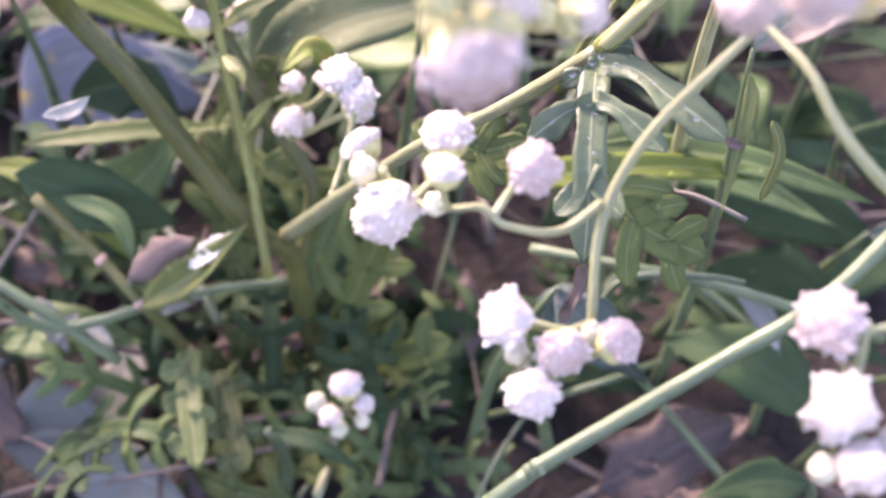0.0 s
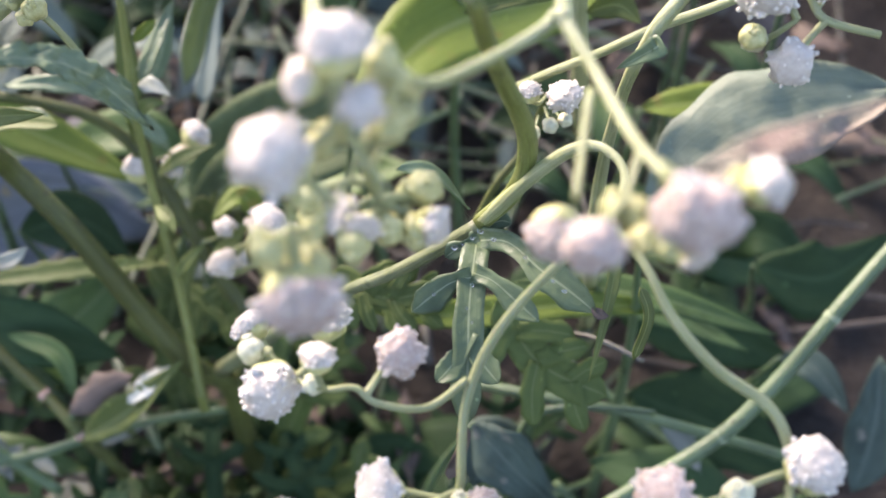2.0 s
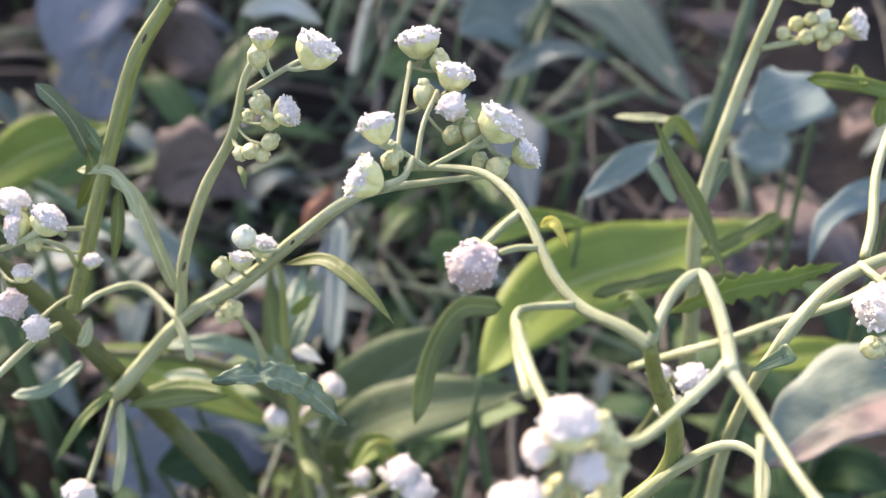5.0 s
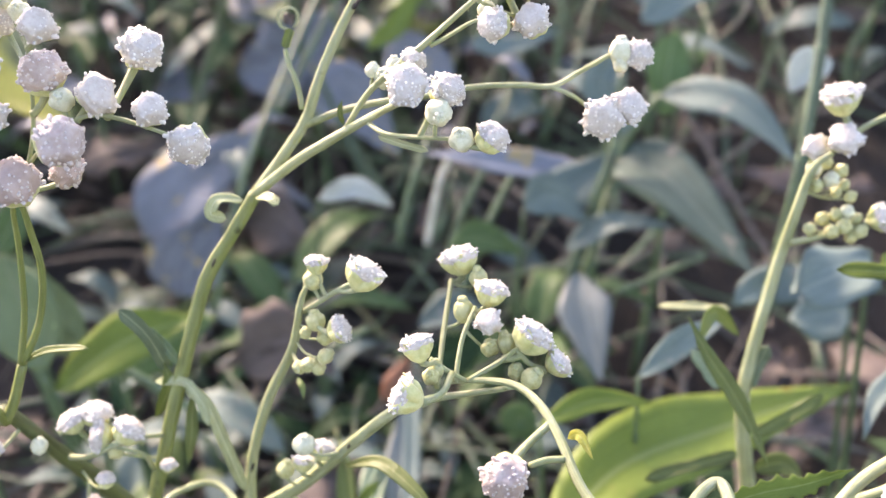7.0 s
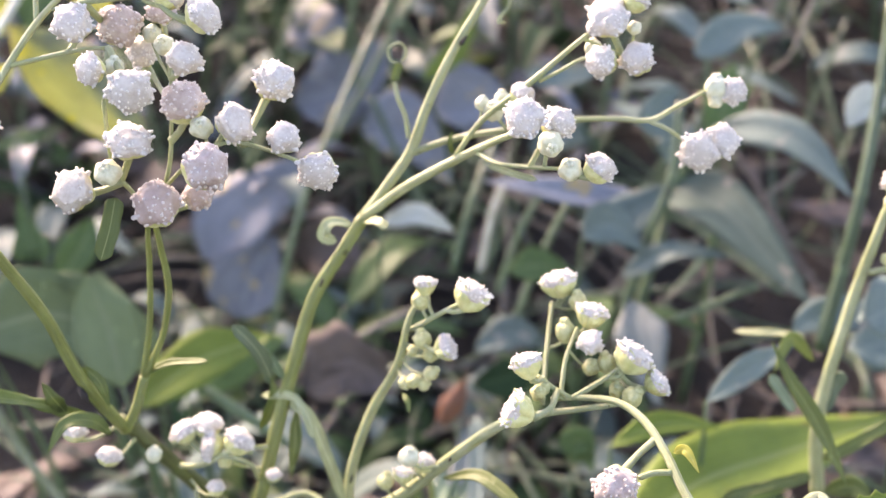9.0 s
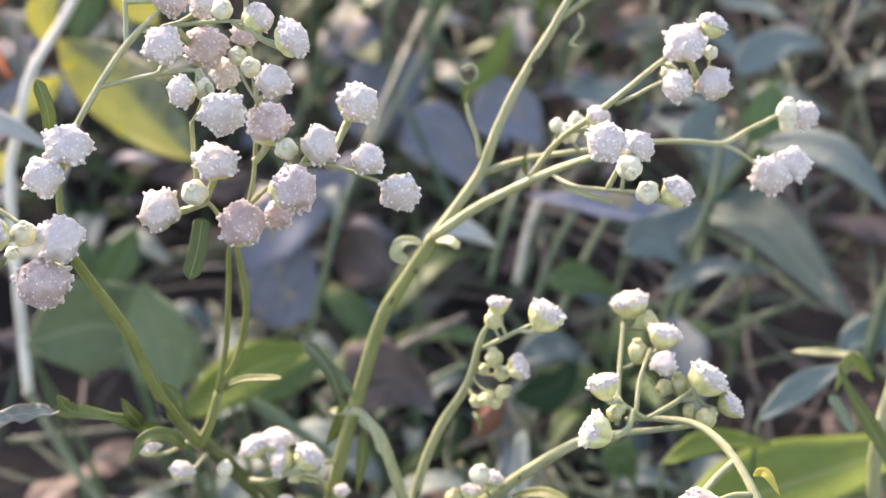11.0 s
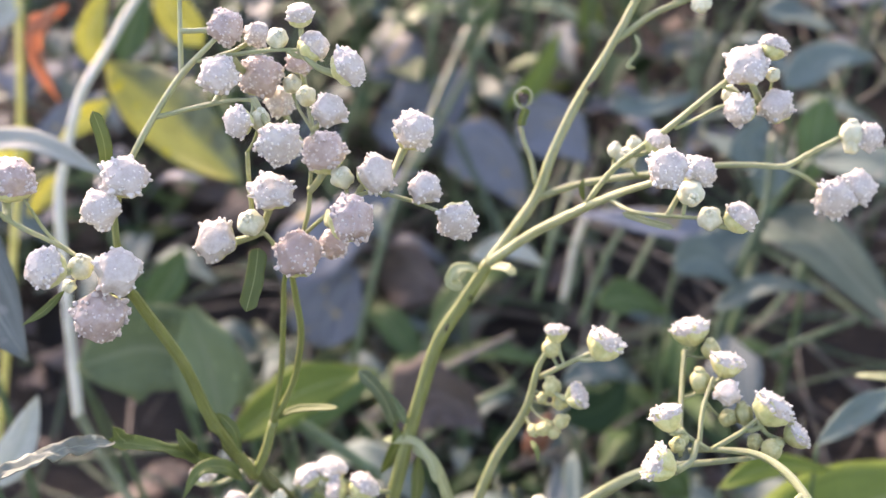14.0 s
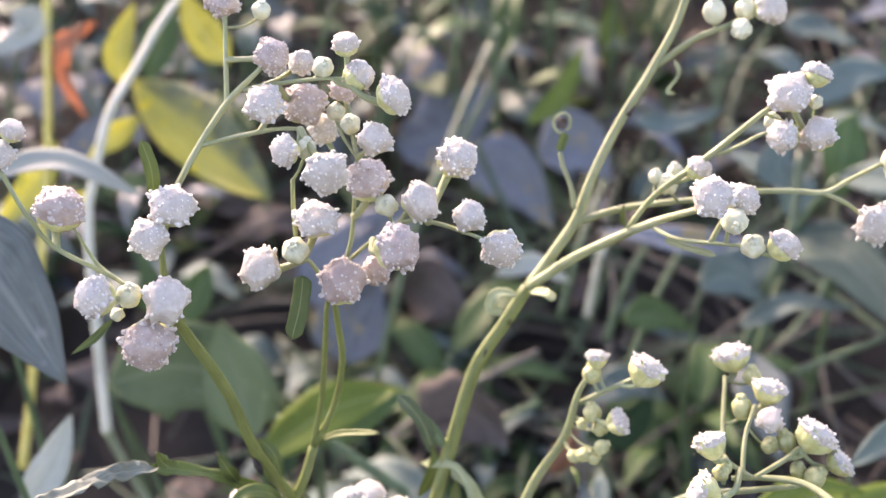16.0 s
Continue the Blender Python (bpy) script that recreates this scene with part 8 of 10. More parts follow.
# Its duller half mixes the leaf's own grey-green with painted shade.
blade(sunlit, [(-0.0958, 0.2306, 0.1148), (-0.1183, 0.2482, 0.1267), (-0.1346, 0.2570, 0.1358)], 0.0185, (-0.09, -0.70, 0.71), OLIVE_LEAF, wave=0.08, across=10, pucker=0.03, label="leaf yellow on one half and grey-green on the other", seed=256)
blade(sunlit, [(-0.1335, 0.2514, 0.1360), (-0.1356, 0.2556, 0.1435), (-0.1335, 0.2672, 0.1522)], 0.0074, (0.34, -0.83, 0.44), YELLOW_LEAF, seed=635)
blade(sunlit, [(-0.1103, 0.2616, 0.1367), (-0.1164, 0.2647, 0.1435), (-0.1224, 0.2699, 0.1535)], 0.0103, (0.41, -0.74, 0.53), YELLOW_LEAF, seed=494)
blade(sunlit, [(-0.1368, 0.2708, 0.1300), (-0.1334, 0.2766, 0.1385), (-0.1308, 0.2838, 0.1495)], 0.0106, (0.07, -0.87, 0.49), GREEN_LEAF, seed=365)
blade(sunlit, [(-0.1266, 0.2391, 0.1333), (-0.1321, 0.2360, 0.1299), (-0.1388, 0.2327, 0.1262)], 0.0061, (0.18, -0.83, 0.52), YELLOW_LEAF, seed=212)
blade(sunlit, [(-0.1526, 0.2538, 0.1064), (-0.1564, 0.2511, 0.1030), (-0.1616, 0.2473, 0.0982)], 0.0062, (0.19, -0.84, 0.51), YELLOW_LEAF, seed=655)
blade(sunlit, [(-0.1598, 0.2564, 0.1127), (-0.1509, 0.2612, 0.1181), (-0.1428, 0.2664, 0.1243)], 0.0103, (0.22, -0.81, 0.55), GREY_LEAF, seed=619)

sunlit_b = thing("bamboo_grass", (-0.1645, 0.2044, 0.0000), "thin yellow sunlit grass stalk with a withered rust leaf", "grass plant")
branch(sunlit_b, [(-0.1617, 0.2811, 0.1589, 0.00099), (-0.1619, 0.2594, 0.1222, 0.00099), (-0.1639, 0.2373, 0.0893, 0.00098), (-0.1652, 0.2199, 0.0662, 0.00097), (-0.1661, 0.2079, 0.0521, 0.00105)], STALK_YELLOW, name="stalk")
blade(sunlit_b, [(-0.1503, 0.2774, 0.1444), (-0.1562, 0.2723, 0.1415), (-0.1579, 0.2674, 0.1340), (-0.1527, 0.2637, 0.1227)], 0.0046, (0.44, -0.75, 0.50), RUST, curl=0.5, wave=0.35, pucker=0.15, ragged=0.25, seed=137)
blade(sunlit_b, [(-0.1549, 0.2747, 0.1433), (-0.1589, 0.2711, 0.1403), (-0.1557, 0.2656, 0.1315)], 0.0036, (-0.31, -0.83, 0.47), RUST, curl=0.4, wave=0.35, pucker=0.15, ragged=0.25, seed=792)
blade(sunlit_b, [(-0.1707, 0.2740, 0.1496), (-0.1650, 0.2725, 0.1453), (-0.1797, 0.2661, 0.1392)], 0.0088, (0.09, -0.83, 0.56), PALE_LEAF, seed=746)
blade(sunlit_b, [(-0.1598, 0.2582, 0.1194), (-0.1659, 0.2515, 0.1099), (-0.1777, 0.2432, 0.0997)], 0.0088, (0.07, -0.89, 0.45), YELLOW_LEAF, seed=987)

# jointed stalks

gs = thing("grass_stalk", (-0.0397, 0.0501, 0.0000), "smooth jointed green grass stalk leaning across", "grass stalk", "grass stalks")
branch(gs, [(-0.0397, 0.0501, -0.0020, 0.00115), (0.0155, 0.0757, 0.0415, 0.00115), (0.0215, 0.0785, 0.0462, 0.00116), (0.0453, 0.0904, 0.0533, 0.00115), (0.0576, 0.0959, 0.0585, 0.00115), (0.0655, 0.1012, 0.0647, 0.00113), (0.0723, 0.1069, 0.0712, 0.00112), (0.0781, 0.1119, 0.0757, 0.00107), (0.0883, 0.1205, 0.0835, 0.00098)], STALK, name="stalk", rib=0.02)
joint(gs, (0.0215, 0.0785, 0.0462), 0.00128, PALE_JOINT)
joint(gs, (0.0576, 0.0959, 0.0585), 0.00128, PALE_JOINT)
joint(gs, (0.0723, 0.1069, 0.0712), 0.00128, PALE_JOINT)

gs = thing("grass_stalk", (0.0220, 0.1132, 0.0200), "smooth jointed green grass stalk", "grass stalk", "grass stalks")
branch(gs, [(0.0220, 0.1132, 0.0471, 0.00084), (0.0345, 0.1082, 0.0500, 0.00081), (0.0466, 0.1062, 0.0489, 0.00081), (0.0604, 0.1061, 0.0429, 0.00084), (0.0778, 0.1077, 0.0322, 0.00089)], STALK, name="stalk", rib=0.02)
joint(gs, (0.0345, 0.1082, 0.0500), 0.00094)
joint(gs, (0.0466, 0.1062, 0.0489), 0.00094)
joint(gs, (0.0604, 0.1061, 0.0429), 0.00096)

gs = thing("grass_stalk", (0.0454, 0.1243, 0.0200), "smooth jointed green grass stalk", "grass stalk", "grass stalks")
branch(gs, [(0.0454, 0.1243, 0.0312, 0.00086), (0.0567, 0.1168, 0.0259, 0.00086), (0.0699, 0.1071, 0.0190, 0.00094), (0.0842, 0.1027, 0.0037, 0.00099)], STALK, name="stalk", rib=0.02)
joint(gs, (0.0567, 0.1168, 0.0259), 0.00099)
joint(gs, (0.0699, 0.1071, 0.0190), 0.00108)

gs = thing("grass_stalk", (0.0401, 0.1102, 0.0200), "smooth jointed green grass stalk", "grass stalk", "grass stalks")
branch(gs, [(0.0401, 0.1102, 0.0205, 0.00070), (0.0488, 0.1051, 0.0107, 0.00072), (0.0604, 0.0943, 0.0030, 0.00074)], STALK, name="stalk", rib=0.02)
joint(gs, (0.0488, 0.1051, 0.0107), 0.00083)

gs = thing("grass_stalk", (-0.0633, 0.1165, 0.0200), "pale green stalk lying across", "grass stalk", "grass stalks")
branch(gs, [(-0.0633, 0.1165, 0.0347, 0.00096), (-0.0517, 0.1108, 0.0308, 0.00096), (-0.0423, 0.1078, 0.0225, 0.00091)], STALK, name="stalk", rib=0.02)
joint(gs, (-0.0517, 0.1108, 0.0308), 0.00111)

gs = thing("grass_stalk", (-0.0594, 0.1087, 0.0200), "pale green stalk lying across", "grass stalk", "grass stalks")
branch(gs, [(-0.0594, 0.1087, 0.0414, 0.00091), (-0.0508, 0.1094, 0.0297, 0.00089), (-0.0307, 0.1165, 0.0293, 0.00076), (-0.0150, 0.1211, 0.0270, 0.00063)], STALK, name="stalk", rib=0.02)
joint(gs, (-0.0508, 0.1094, 0.0297), 0.00102)
joint(gs, (-0.0307, 0.1165, 0.0293), 0.00088)

gs = thing("grass_stalk", (-0.0546, 0.1257, 0.0200), "bent olive stalk with pinkish joints", "grass stalk", "grass stalks")
branch(gs, [(-0.0546, 0.1257, 0.0417, 0.00096), (-0.0439, 0.1179, 0.0362, 0.00096), (-0.0377, 0.1126, 0.0325, 0.00104), (-0.0325, 0.1118, 0.0196, 0.00102), (-0.0255, 0.1077, 0.0042, 0.00107)], STEM_DARK, name="stalk", rib=0.02)
joint(gs, (-0.0439, 0.1179, 0.0362), 0.00120, PINK_JOINT)
joint(gs, (-0.0377, 0.1126, 0.0325), 0.00130, PINK_JOINT)
joint(gs, (-0.0325, 0.1118, 0.0196), 0.00127, PINK_JOINT)

gs = thing("grass_stalk", (-0.0879, 0.2694, 0.0292), "smooth jointed green grass stalk", "grass stalk", "grass stalks")
branch(gs, [(-0.0879, 0.2694, 0.0339, 0.00106), (-0.0766, 0.2902, 0.0686, 0.00098), (-0.0631, 0.3335, 0.0934, 0.00105), (-0.0543, 0.3609, 0.1070, 0.00109)], STALK, name="stalk", rib=0.02)
joint(gs, (-0.0766, 0.2902, 0.0686), 0.00113)
joint(gs, (-0.0631, 0.3335, 0.0934), 0.00121)

gs = thing("grass_stalk", (-0.0725, 0.3187, 0.0440), "smooth jointed green grass stalk", "grass stalk", "grass stalks")
branch(gs, [(-0.0725, 0.3187, 0.0716, 0.00105), (-0.0624, 0.3344, 0.0853, 0.00099), (-0.0483, 0.3546, 0.1052, 0.00100)], STALK, name="stalk", rib=0.02)
joint(gs, (-0.0624, 0.3344, 0.0853), 0.00114)

gs = thing("grass_stalk", (0.0126, 0.2392, 0.0231), "smooth jointed green grass stalk", "grass stalk", "grass stalks")
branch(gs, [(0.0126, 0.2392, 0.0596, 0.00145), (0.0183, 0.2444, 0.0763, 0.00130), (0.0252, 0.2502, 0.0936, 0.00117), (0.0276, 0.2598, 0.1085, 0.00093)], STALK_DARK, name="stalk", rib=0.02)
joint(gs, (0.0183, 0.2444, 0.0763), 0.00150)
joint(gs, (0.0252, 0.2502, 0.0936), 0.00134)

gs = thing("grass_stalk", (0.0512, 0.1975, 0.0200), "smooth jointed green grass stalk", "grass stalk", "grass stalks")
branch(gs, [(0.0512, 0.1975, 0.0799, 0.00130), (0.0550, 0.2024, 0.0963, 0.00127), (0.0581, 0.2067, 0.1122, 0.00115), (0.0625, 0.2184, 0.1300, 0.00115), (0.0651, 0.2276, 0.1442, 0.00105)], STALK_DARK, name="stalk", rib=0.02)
joint(gs, (0.0550, 0.2024, 0.0963), 0.00146)
joint(gs, (0.0581, 0.2067, 0.1122), 0.00132)
joint(gs, (0.0625, 0.2184, 0.1300), 0.00132)

gs = thing("grass_stalk", (0.0576, 0.3125, 0.0419), "pale dry stalk among leaves", "grass stalk", "grass stalks")
branch(gs, [(0.0576, 0.3125, 0.0918, 0.00055), (0.0630, 0.3069, 0.1007, 0.00053), (0.0704, 0.3175, 0.1161, 0.00053)], DRY_STALK, name="stalk", rib=0.02)
joint(gs, (0.0630, 0.3069, 0.1007), 0.00061)

gs = thing("grass_stalk", (-0.0208, 0.2728, 0.0301), "smooth jointed green grass stalk", "grass stalk", "grass stalks")
branch(gs, [(-0.0208, 0.2728, 0.0443, 0.00110), (-0.0140, 0.2827, 0.0589, 0.00103), (-0.0065, 0.2902, 0.0693, 0.00089)], STALK, name="stalk", rib=0.02)
joint(gs, (-0.0140, 0.2827, 0.0589), 0.00118)

gs = thing("grass_stalk", (-0.0335, 0.2751, 0.0307), "smooth jointed green grass stalk", "grass stalk", "grass stalks")
branch(gs, [(-0.0335, 0.2751, 0.0508, 0.00103), (-0.0274, 0.2868, 0.0681, 0.00096), (-0.0204, 0.3058, 0.0782, 0.00085)], STALK, name="stalk", rib=0.02)
joint(gs, (-0.0274, 0.2868, 0.0681), 0.00111)

gs = thing("grass_stalk", (-0.0263, 0.2842, 0.0331), "pale dry stalk among leaves", "grass stalk", "grass stalks")
branch(gs, [(-0.0263, 0.2842, 0.0447, 0.00099), (-0.0226, 0.2933, 0.0586, 0.00092), (-0.0191, 0.2980, 0.0654, 0.00085)], STALK_PALE, name="stalk", rib=0.02)
joint(gs, (-0.0226, 0.2933, 0.0586), 0.00106)

gs = thing("grass_stalk", (-0.0168, 0.2500, 0.0250), "smooth jointed green grass stalk", "grass stalk", "grass stalks")
branch(gs, [(-0.0168, 0.2500, 0.0451, 0.00097), (-0.0088, 0.2611, 0.0612, 0.00097), (0.0006, 0.2715, 0.0759, 0.00084)], STALK, name="stalk", rib=0.02)
joint(gs, (-0.0088, 0.2611, 0.0612), 0.00111)

gs = thing("grass_stalk", (-0.0864, 0.1834, 0.0200), "smooth jointed green grass stalk", "grass stalk", "grass stalks")
branch(gs, [(-0.0864, 0.1834, 0.0886, 0.00079), (-0.0733, 0.1805, 0.0835, 0.00078), (-0.0593, 0.1761, 0.0754, 0.00078)], STALK, name="stalk", rib=0.02)
joint(gs, (-0.0733, 0.1805, 0.0835), 0.00090)

# trailing dayflower with long pointed leaves

trailer = thing("trailing_dayflower", (0.0300, 0.2620, 0.0300), "trailing plant with long dull bluish-green pointed leaves", "ground plant")
blade(trailer, [(0.0269, 0.2596, 0.0855), (0.0379, 0.2418, 0.0870), (0.0540, 0.2171, 0.0765)], 0.0162, (0.19, -0.77, 0.61), DAY_LEAF, "grass", seed=858)
blade(trailer, [(0.0364, 0.2572, 0.1026), (0.0525, 0.2499, 0.1027), (0.0656, 0.2371, 0.0928)], 0.0107, (0.12, -0.55, 0.82), BLUE_LEAF, "grass", seed=537)
blade(trailer, [(0.0126, 0.2403, 0.0709), (0.0248, 0.2403, 0.0779), (0.0384, 0.2365, 0.0784)], 0.0063, (0.11, -0.48, 0.87), BLUE_LEAF, "grass", seed=816)
blade(trailer, [(0.0260, 0.2576, 0.0863), (0.0101, 0.2467, 0.0817), (0.0025, 0.2418, 0.0849)], 0.0126, (0.02, -0.70, 0.71), BLUE_LEAF, "broad", seed=552)
blade(trailer, [(0.0231, 0.2543, 0.0817), (-0.0008, 0.2547, 0.0872), (-0.0219, 0.2544, 0.0912)], 0.0085, (0.15, -0.45, 0.88), GREY_LEAF, "grass", seed=45)
blade(trailer, [(0.0154, 0.2342, 0.0680), (0.0164, 0.2251, 0.0647), (0.0179, 0.2170, 0.0594), (0.0195, 0.2094, 0.0547)], 0.0135, (0.05, -0.83, 0.55), SLATE_LEAF, "broad", seed=755)
blade(trailer, [(0.0261, 0.2599, 0.0899), (0.0263, 0.2644, 0.0971), (0.0114, 0.2769, 0.1013)], 0.0115, (0.05, -0.57, 0.82), BLUE_LEAF, "broad", seed=244)
blade(trailer, [(0.0697, 0.2359, 0.1186), (0.0642, 0.2349, 0.1180), (0.0604, 0.2320, 0.1141)], 0.0086, (0.15, -0.70, 0.70), PALE_LEAF, seed=428)
blade(trailer, [(0.0642, 0.2023, 0.0849), (0.0513, 0.2013, 0.0859), (0.0454, 0.1989, 0.0833)], 0.0082, (0.14, -0.64, 0.76), BLUE_LEAF, "grass", seed=11)
blade(trailer, [(-0.0159, 0.2513, 0.0660), (-0.0071, 0.2528, 0.0665), (0.0030, 0.2513, 0.0620)], 0.0103, (0.06, -0.66, 0.75), GREEN_LEAF, "broad", seed=954)
blade(trailer, [(-0.0251, 0.2397, 0.0492), (-0.0148, 0.2429, 0.0522), (-0.0046, 0.2413, 0.0476)], 0.0103, (0.11, -0.61, 0.78), BLUE_LEAF, "broad", seed=753)
blade(trailer, [(-0.0114, 0.3069, 0.0971), (-0.0002, 0.3069, 0.0948), (0.0143, 0.3107, 0.0978)], 0.0074, (0.03, -0.58, 0.82), BLUE_LEAF, "grass", seed=825)
blade(trailer, [(0.0357, 0.3039, 0.1015), (0.0484, 0.3091, 0.1072), (0.0608, 0.3101, 0.1062)], 0.0110, (0.11, -0.60, 0.79), BLUE_LEAF, "grass", seed=267)
branch(trailer, [(0.0142, 0.2404, 0.0517, 0.00110), (0.0214, 0.2482, 0.0722, 0.00109), (0.0269, 0.2596, 0.0855, 0.00097), (0.0364, 0.2572, 0.1026, 0.00082)], STALK, name="stalk")

gs = thing("grass_stalk", (-0.0754, 0.2300, 0.0219), "dry brown-jointed stalk lying on litter", "grass stalk", "grass stalks")
branch(gs, [(-0.0754, 0.2300, 0.0453, 0.00096), (-0.0533, 0.2390, 0.0553, 0.00102), (-0.0382, 0.2527, 0.0552, 0.00093)], DRY_STALK, name="stalk", rib=0.02)
joint(gs, (-0.0533, 0.2390, 0.0553), 0.00118)

gs = thing("grass_stalk", (-0.0590, 0.2210, 0.0209), "green stalk lying over a dead leaf", "grass stalk", "grass stalks")
branch(gs, [(-0.0590, 0.2210, 0.0462, 0.00093), (-0.0476, 0.2260, 0.0521, 0.00093), (-0.0368, 0.2340, 0.0532, 0.00089)], STALK, name="stalk", rib=0.02)
joint(gs, (-0.0476, 0.2260, 0.0521), 0.00107)

gs = thing("grass_stalk", (0.0241, 0.2308, 0.0220), "pale jointed stalk on the litter", "grass stalk", "grass stalks")
branch(gs, [(0.0241, 0.2308, 0.0641, 0.00079), (0.0344, 0.2338, 0.0669, 0.00073), (0.0453, 0.2370, 0.0697, 0.00067)], STALK, name="stalk", rib=0.02)
joint(gs, (0.0344, 0.2338, 0.0669), 0.00084)

gs = thing("grass_stalk", (-0.0889, 0.1995, 0.0200), "green stalk slanting behind the stems", "grass stalk", "grass stalks")
branch(gs, [(-0.0889, 0.1995, 0.0753, 0.00094), (-0.0750, 0.1921, 0.0700, 0.00092), (-0.0616, 0.1853, 0.0655, 0.00090)], STALK, name="stalk", rib=0.02)
joint(gs, (-0.0750, 0.1921, 0.0700), 0.00106)

gs = thing("grass_stalk", (-0.0601, 0.3257, 0.0465), "smooth jointed green grass stalk", "grass stalk", "grass stalks")
branch(gs, [(-0.0601, 0.3257, 0.0830, 0.00101), (-0.0498, 0.3138, 0.0612, 0.00094), (-0.0430, 0.3061, 0.0472, 0.00087)], STALK_DARK, name="stalk", rib=0.02)
joint(gs, (-0.0498, 0.3138, 0.0612), 0.00108)

lf = thing("broad_leaf", (-0.1300, 0.2038, 0.0000), "broad ribbed green leaf of a low plant", "leaf")
blade(lf, [(-0.1306, 0.1988, 0.0830), (-0.1102, 0.2046, 0.0882), (-0.0927, 0.2024, 0.0771)], 0.0191, (0.01, -0.86, 0.51), SOFT_LEAF, name="blade", seed=195)
branch(lf, [(-0.1300, 0.2038, 0.0000, 0.0012), (-0.1281, 0.2043, 0.0415, 0.0008), (-0.1306, 0.1988, 0.0830, 0.0003)], STALK, name="stalk")

lf = thing("broad_leaf", (-0.1012, 0.2054, 0.0000), "upright ribbed green leaf of a low plant", "leaf")
blade(lf, [(-0.0934, 0.2004, 0.0738), (-0.1008, 0.2034, 0.0843), (-0.1049, 0.2080, 0.0965)], 0.0140, (0.10, -0.83, 0.55), SOFT_LEAF, name="blade", seed=489)
branch(lf, [(-0.1012, 0.2054, 0.0000, 0.0012), (-0.0990, 0.2059, 0.0369, 0.0008), (-0.0934, 0.2004, 0.0738, 0.0003)], STALK, name="stalk")

lf = thing("broad_leaf", (-0.0949, 0.2024, 0.0000), "pointed green leaf of a low plant", "leaf")
blade(lf, [(-0.0864, 0.1974, 0.0713), (-0.0762, 0.2023, 0.0772), (-0.0635, 0.2052, 0.0793)], 0.0102, (0.16, -0.56, 0.82), LIME_LEAF, name="blade", seed=477)
branch(lf, [(-0.0949, 0.2024, 0.0000, 0.0012), (-0.0880, 0.2029, 0.0357, 0.0008), (-0.0864, 0.1974, 0.0713, 0.0003)], STALK, name="stalk")

lf = thing("broad_leaf", (-0.1297, 0.2446, 0.0032), "small upright green leaf behind heads", "leaf")
blade(lf, [(-0.1320, 0.2396, 0.0729), (-0.1260, 0.2447, 0.0800), (-0.1223, 0.2492, 0.0867)], 0.0103, (0.16, -0.81, 0.56), GREEN_LEAF, name="blade", seed=21)
branch(lf, [(-0.1297, 0.2446, 0.0032, 0.0012), (-0.1296, 0.2451, 0.0381, 0.0008), (-0.1320, 0.2396, 0.0729, 0.0003)], STALK, name="stalk")

lf = thing("broad_leaf", (0.0021, 0.2447, 0.0032), "dull green ovate leaf over litter", "leaf")
blade(lf, [(0.0032, 0.2397, 0.0830), (0.0101, 0.2417, 0.0849), (0.0182, 0.2388, 0.0785)], 0.0123, (0.12, -0.80, 0.59), BLUE_LEAF, "broad", name="blade", seed=206)
branch(lf, [(0.0021, 0.2447, 0.0032, 0.0012), (-0.0005, 0.2452, 0.0431, 0.0008), (0.0032, 0.2397, 0.0830, 0.0003)], STALK, name="stalk")

lf = thing("broad_leaf", (0.0224, 0.2677, 0.0076), "folded dull green leaf behind flowers", "leaf")
blade(lf, [(0.0250, 0.2627, 0.0969), (0.0230, 0.2663, 0.1031), (0.0280, 0.2700, 0.1083)], 0.0114, (0.03, -0.91, 0.42), BLUE_LEAF, "broad", name="blade", seed=439)
branch(lf, [(0.0224, 0.2677, 0.0076, 0.0012), (0.0202, 0.2682, 0.0523, 0.0008), (0.0250, 0.2627, 0.0969, 0.0003)], STALK, name="stalk")

lf = thing("broad_leaf", (0.0314, 0.2674, 0.0076), "upright green leaf behind the flower heads", "leaf")
blade(lf, [(0.0377, 0.2624, 0.0937), (0.0393, 0.2692, 0.1045), (0.0415, 0.2738, 0.1116)], 0.0114, (0.17, -0.82, 0.54), GREEN_LEAF, name="blade", seed=118)
branch(lf, [(0.0314, 0.2674, 0.0076, 0.0012), (0.0377, 0.2679, 0.0506, 0.0008), (0.0377, 0.2624, 0.0937, 0.0003)], STALK, name="stalk")

lf = thing("broad_leaf", (-0.0219, 0.2394, 0.0024), "dull wet leaf lying over litter", "leaf")
blade(lf, [(-0.0257, 0.2344, 0.0419), (-0.0140, 0.2370, 0.0436), (-0.0081, 0.2421, 0.0507)], 0.0118, (0.05, -0.86, 0.50), SHADED_LEAF, "broad", name="blade", seed=419)
branch(lf, [(-0.0219, 0.2394, 0.0024, 0.0012), (-0.0201, 0.2399, 0.0222, 0.0008), (-0.0257, 0.2344, 0.0419, 0.0003)], STALK, name="stalk")

lf = thing("broad_leaf", (-0.0051, 0.2007, 0.0000), "small cupped green leaf near the ground", "leaf")
blade(lf, [(-0.0006, 0.1957, 0.0503), (0.0014, 0.1985, 0.0545), (0.0044, 0.1948, 0.0478)], 0.0089, (0.11, -0.85, 0.52), GREEN_LEAF, "broad", name="blade", seed=859)
branch(lf, [(-0.0051, 0.2007, 0.0000, 0.0012), (-0.0014, 0.2012, 0.0252, 0.0008), (-0.0006, 0.1957, 0.0503, 0.0003)], STALK, name="stalk")

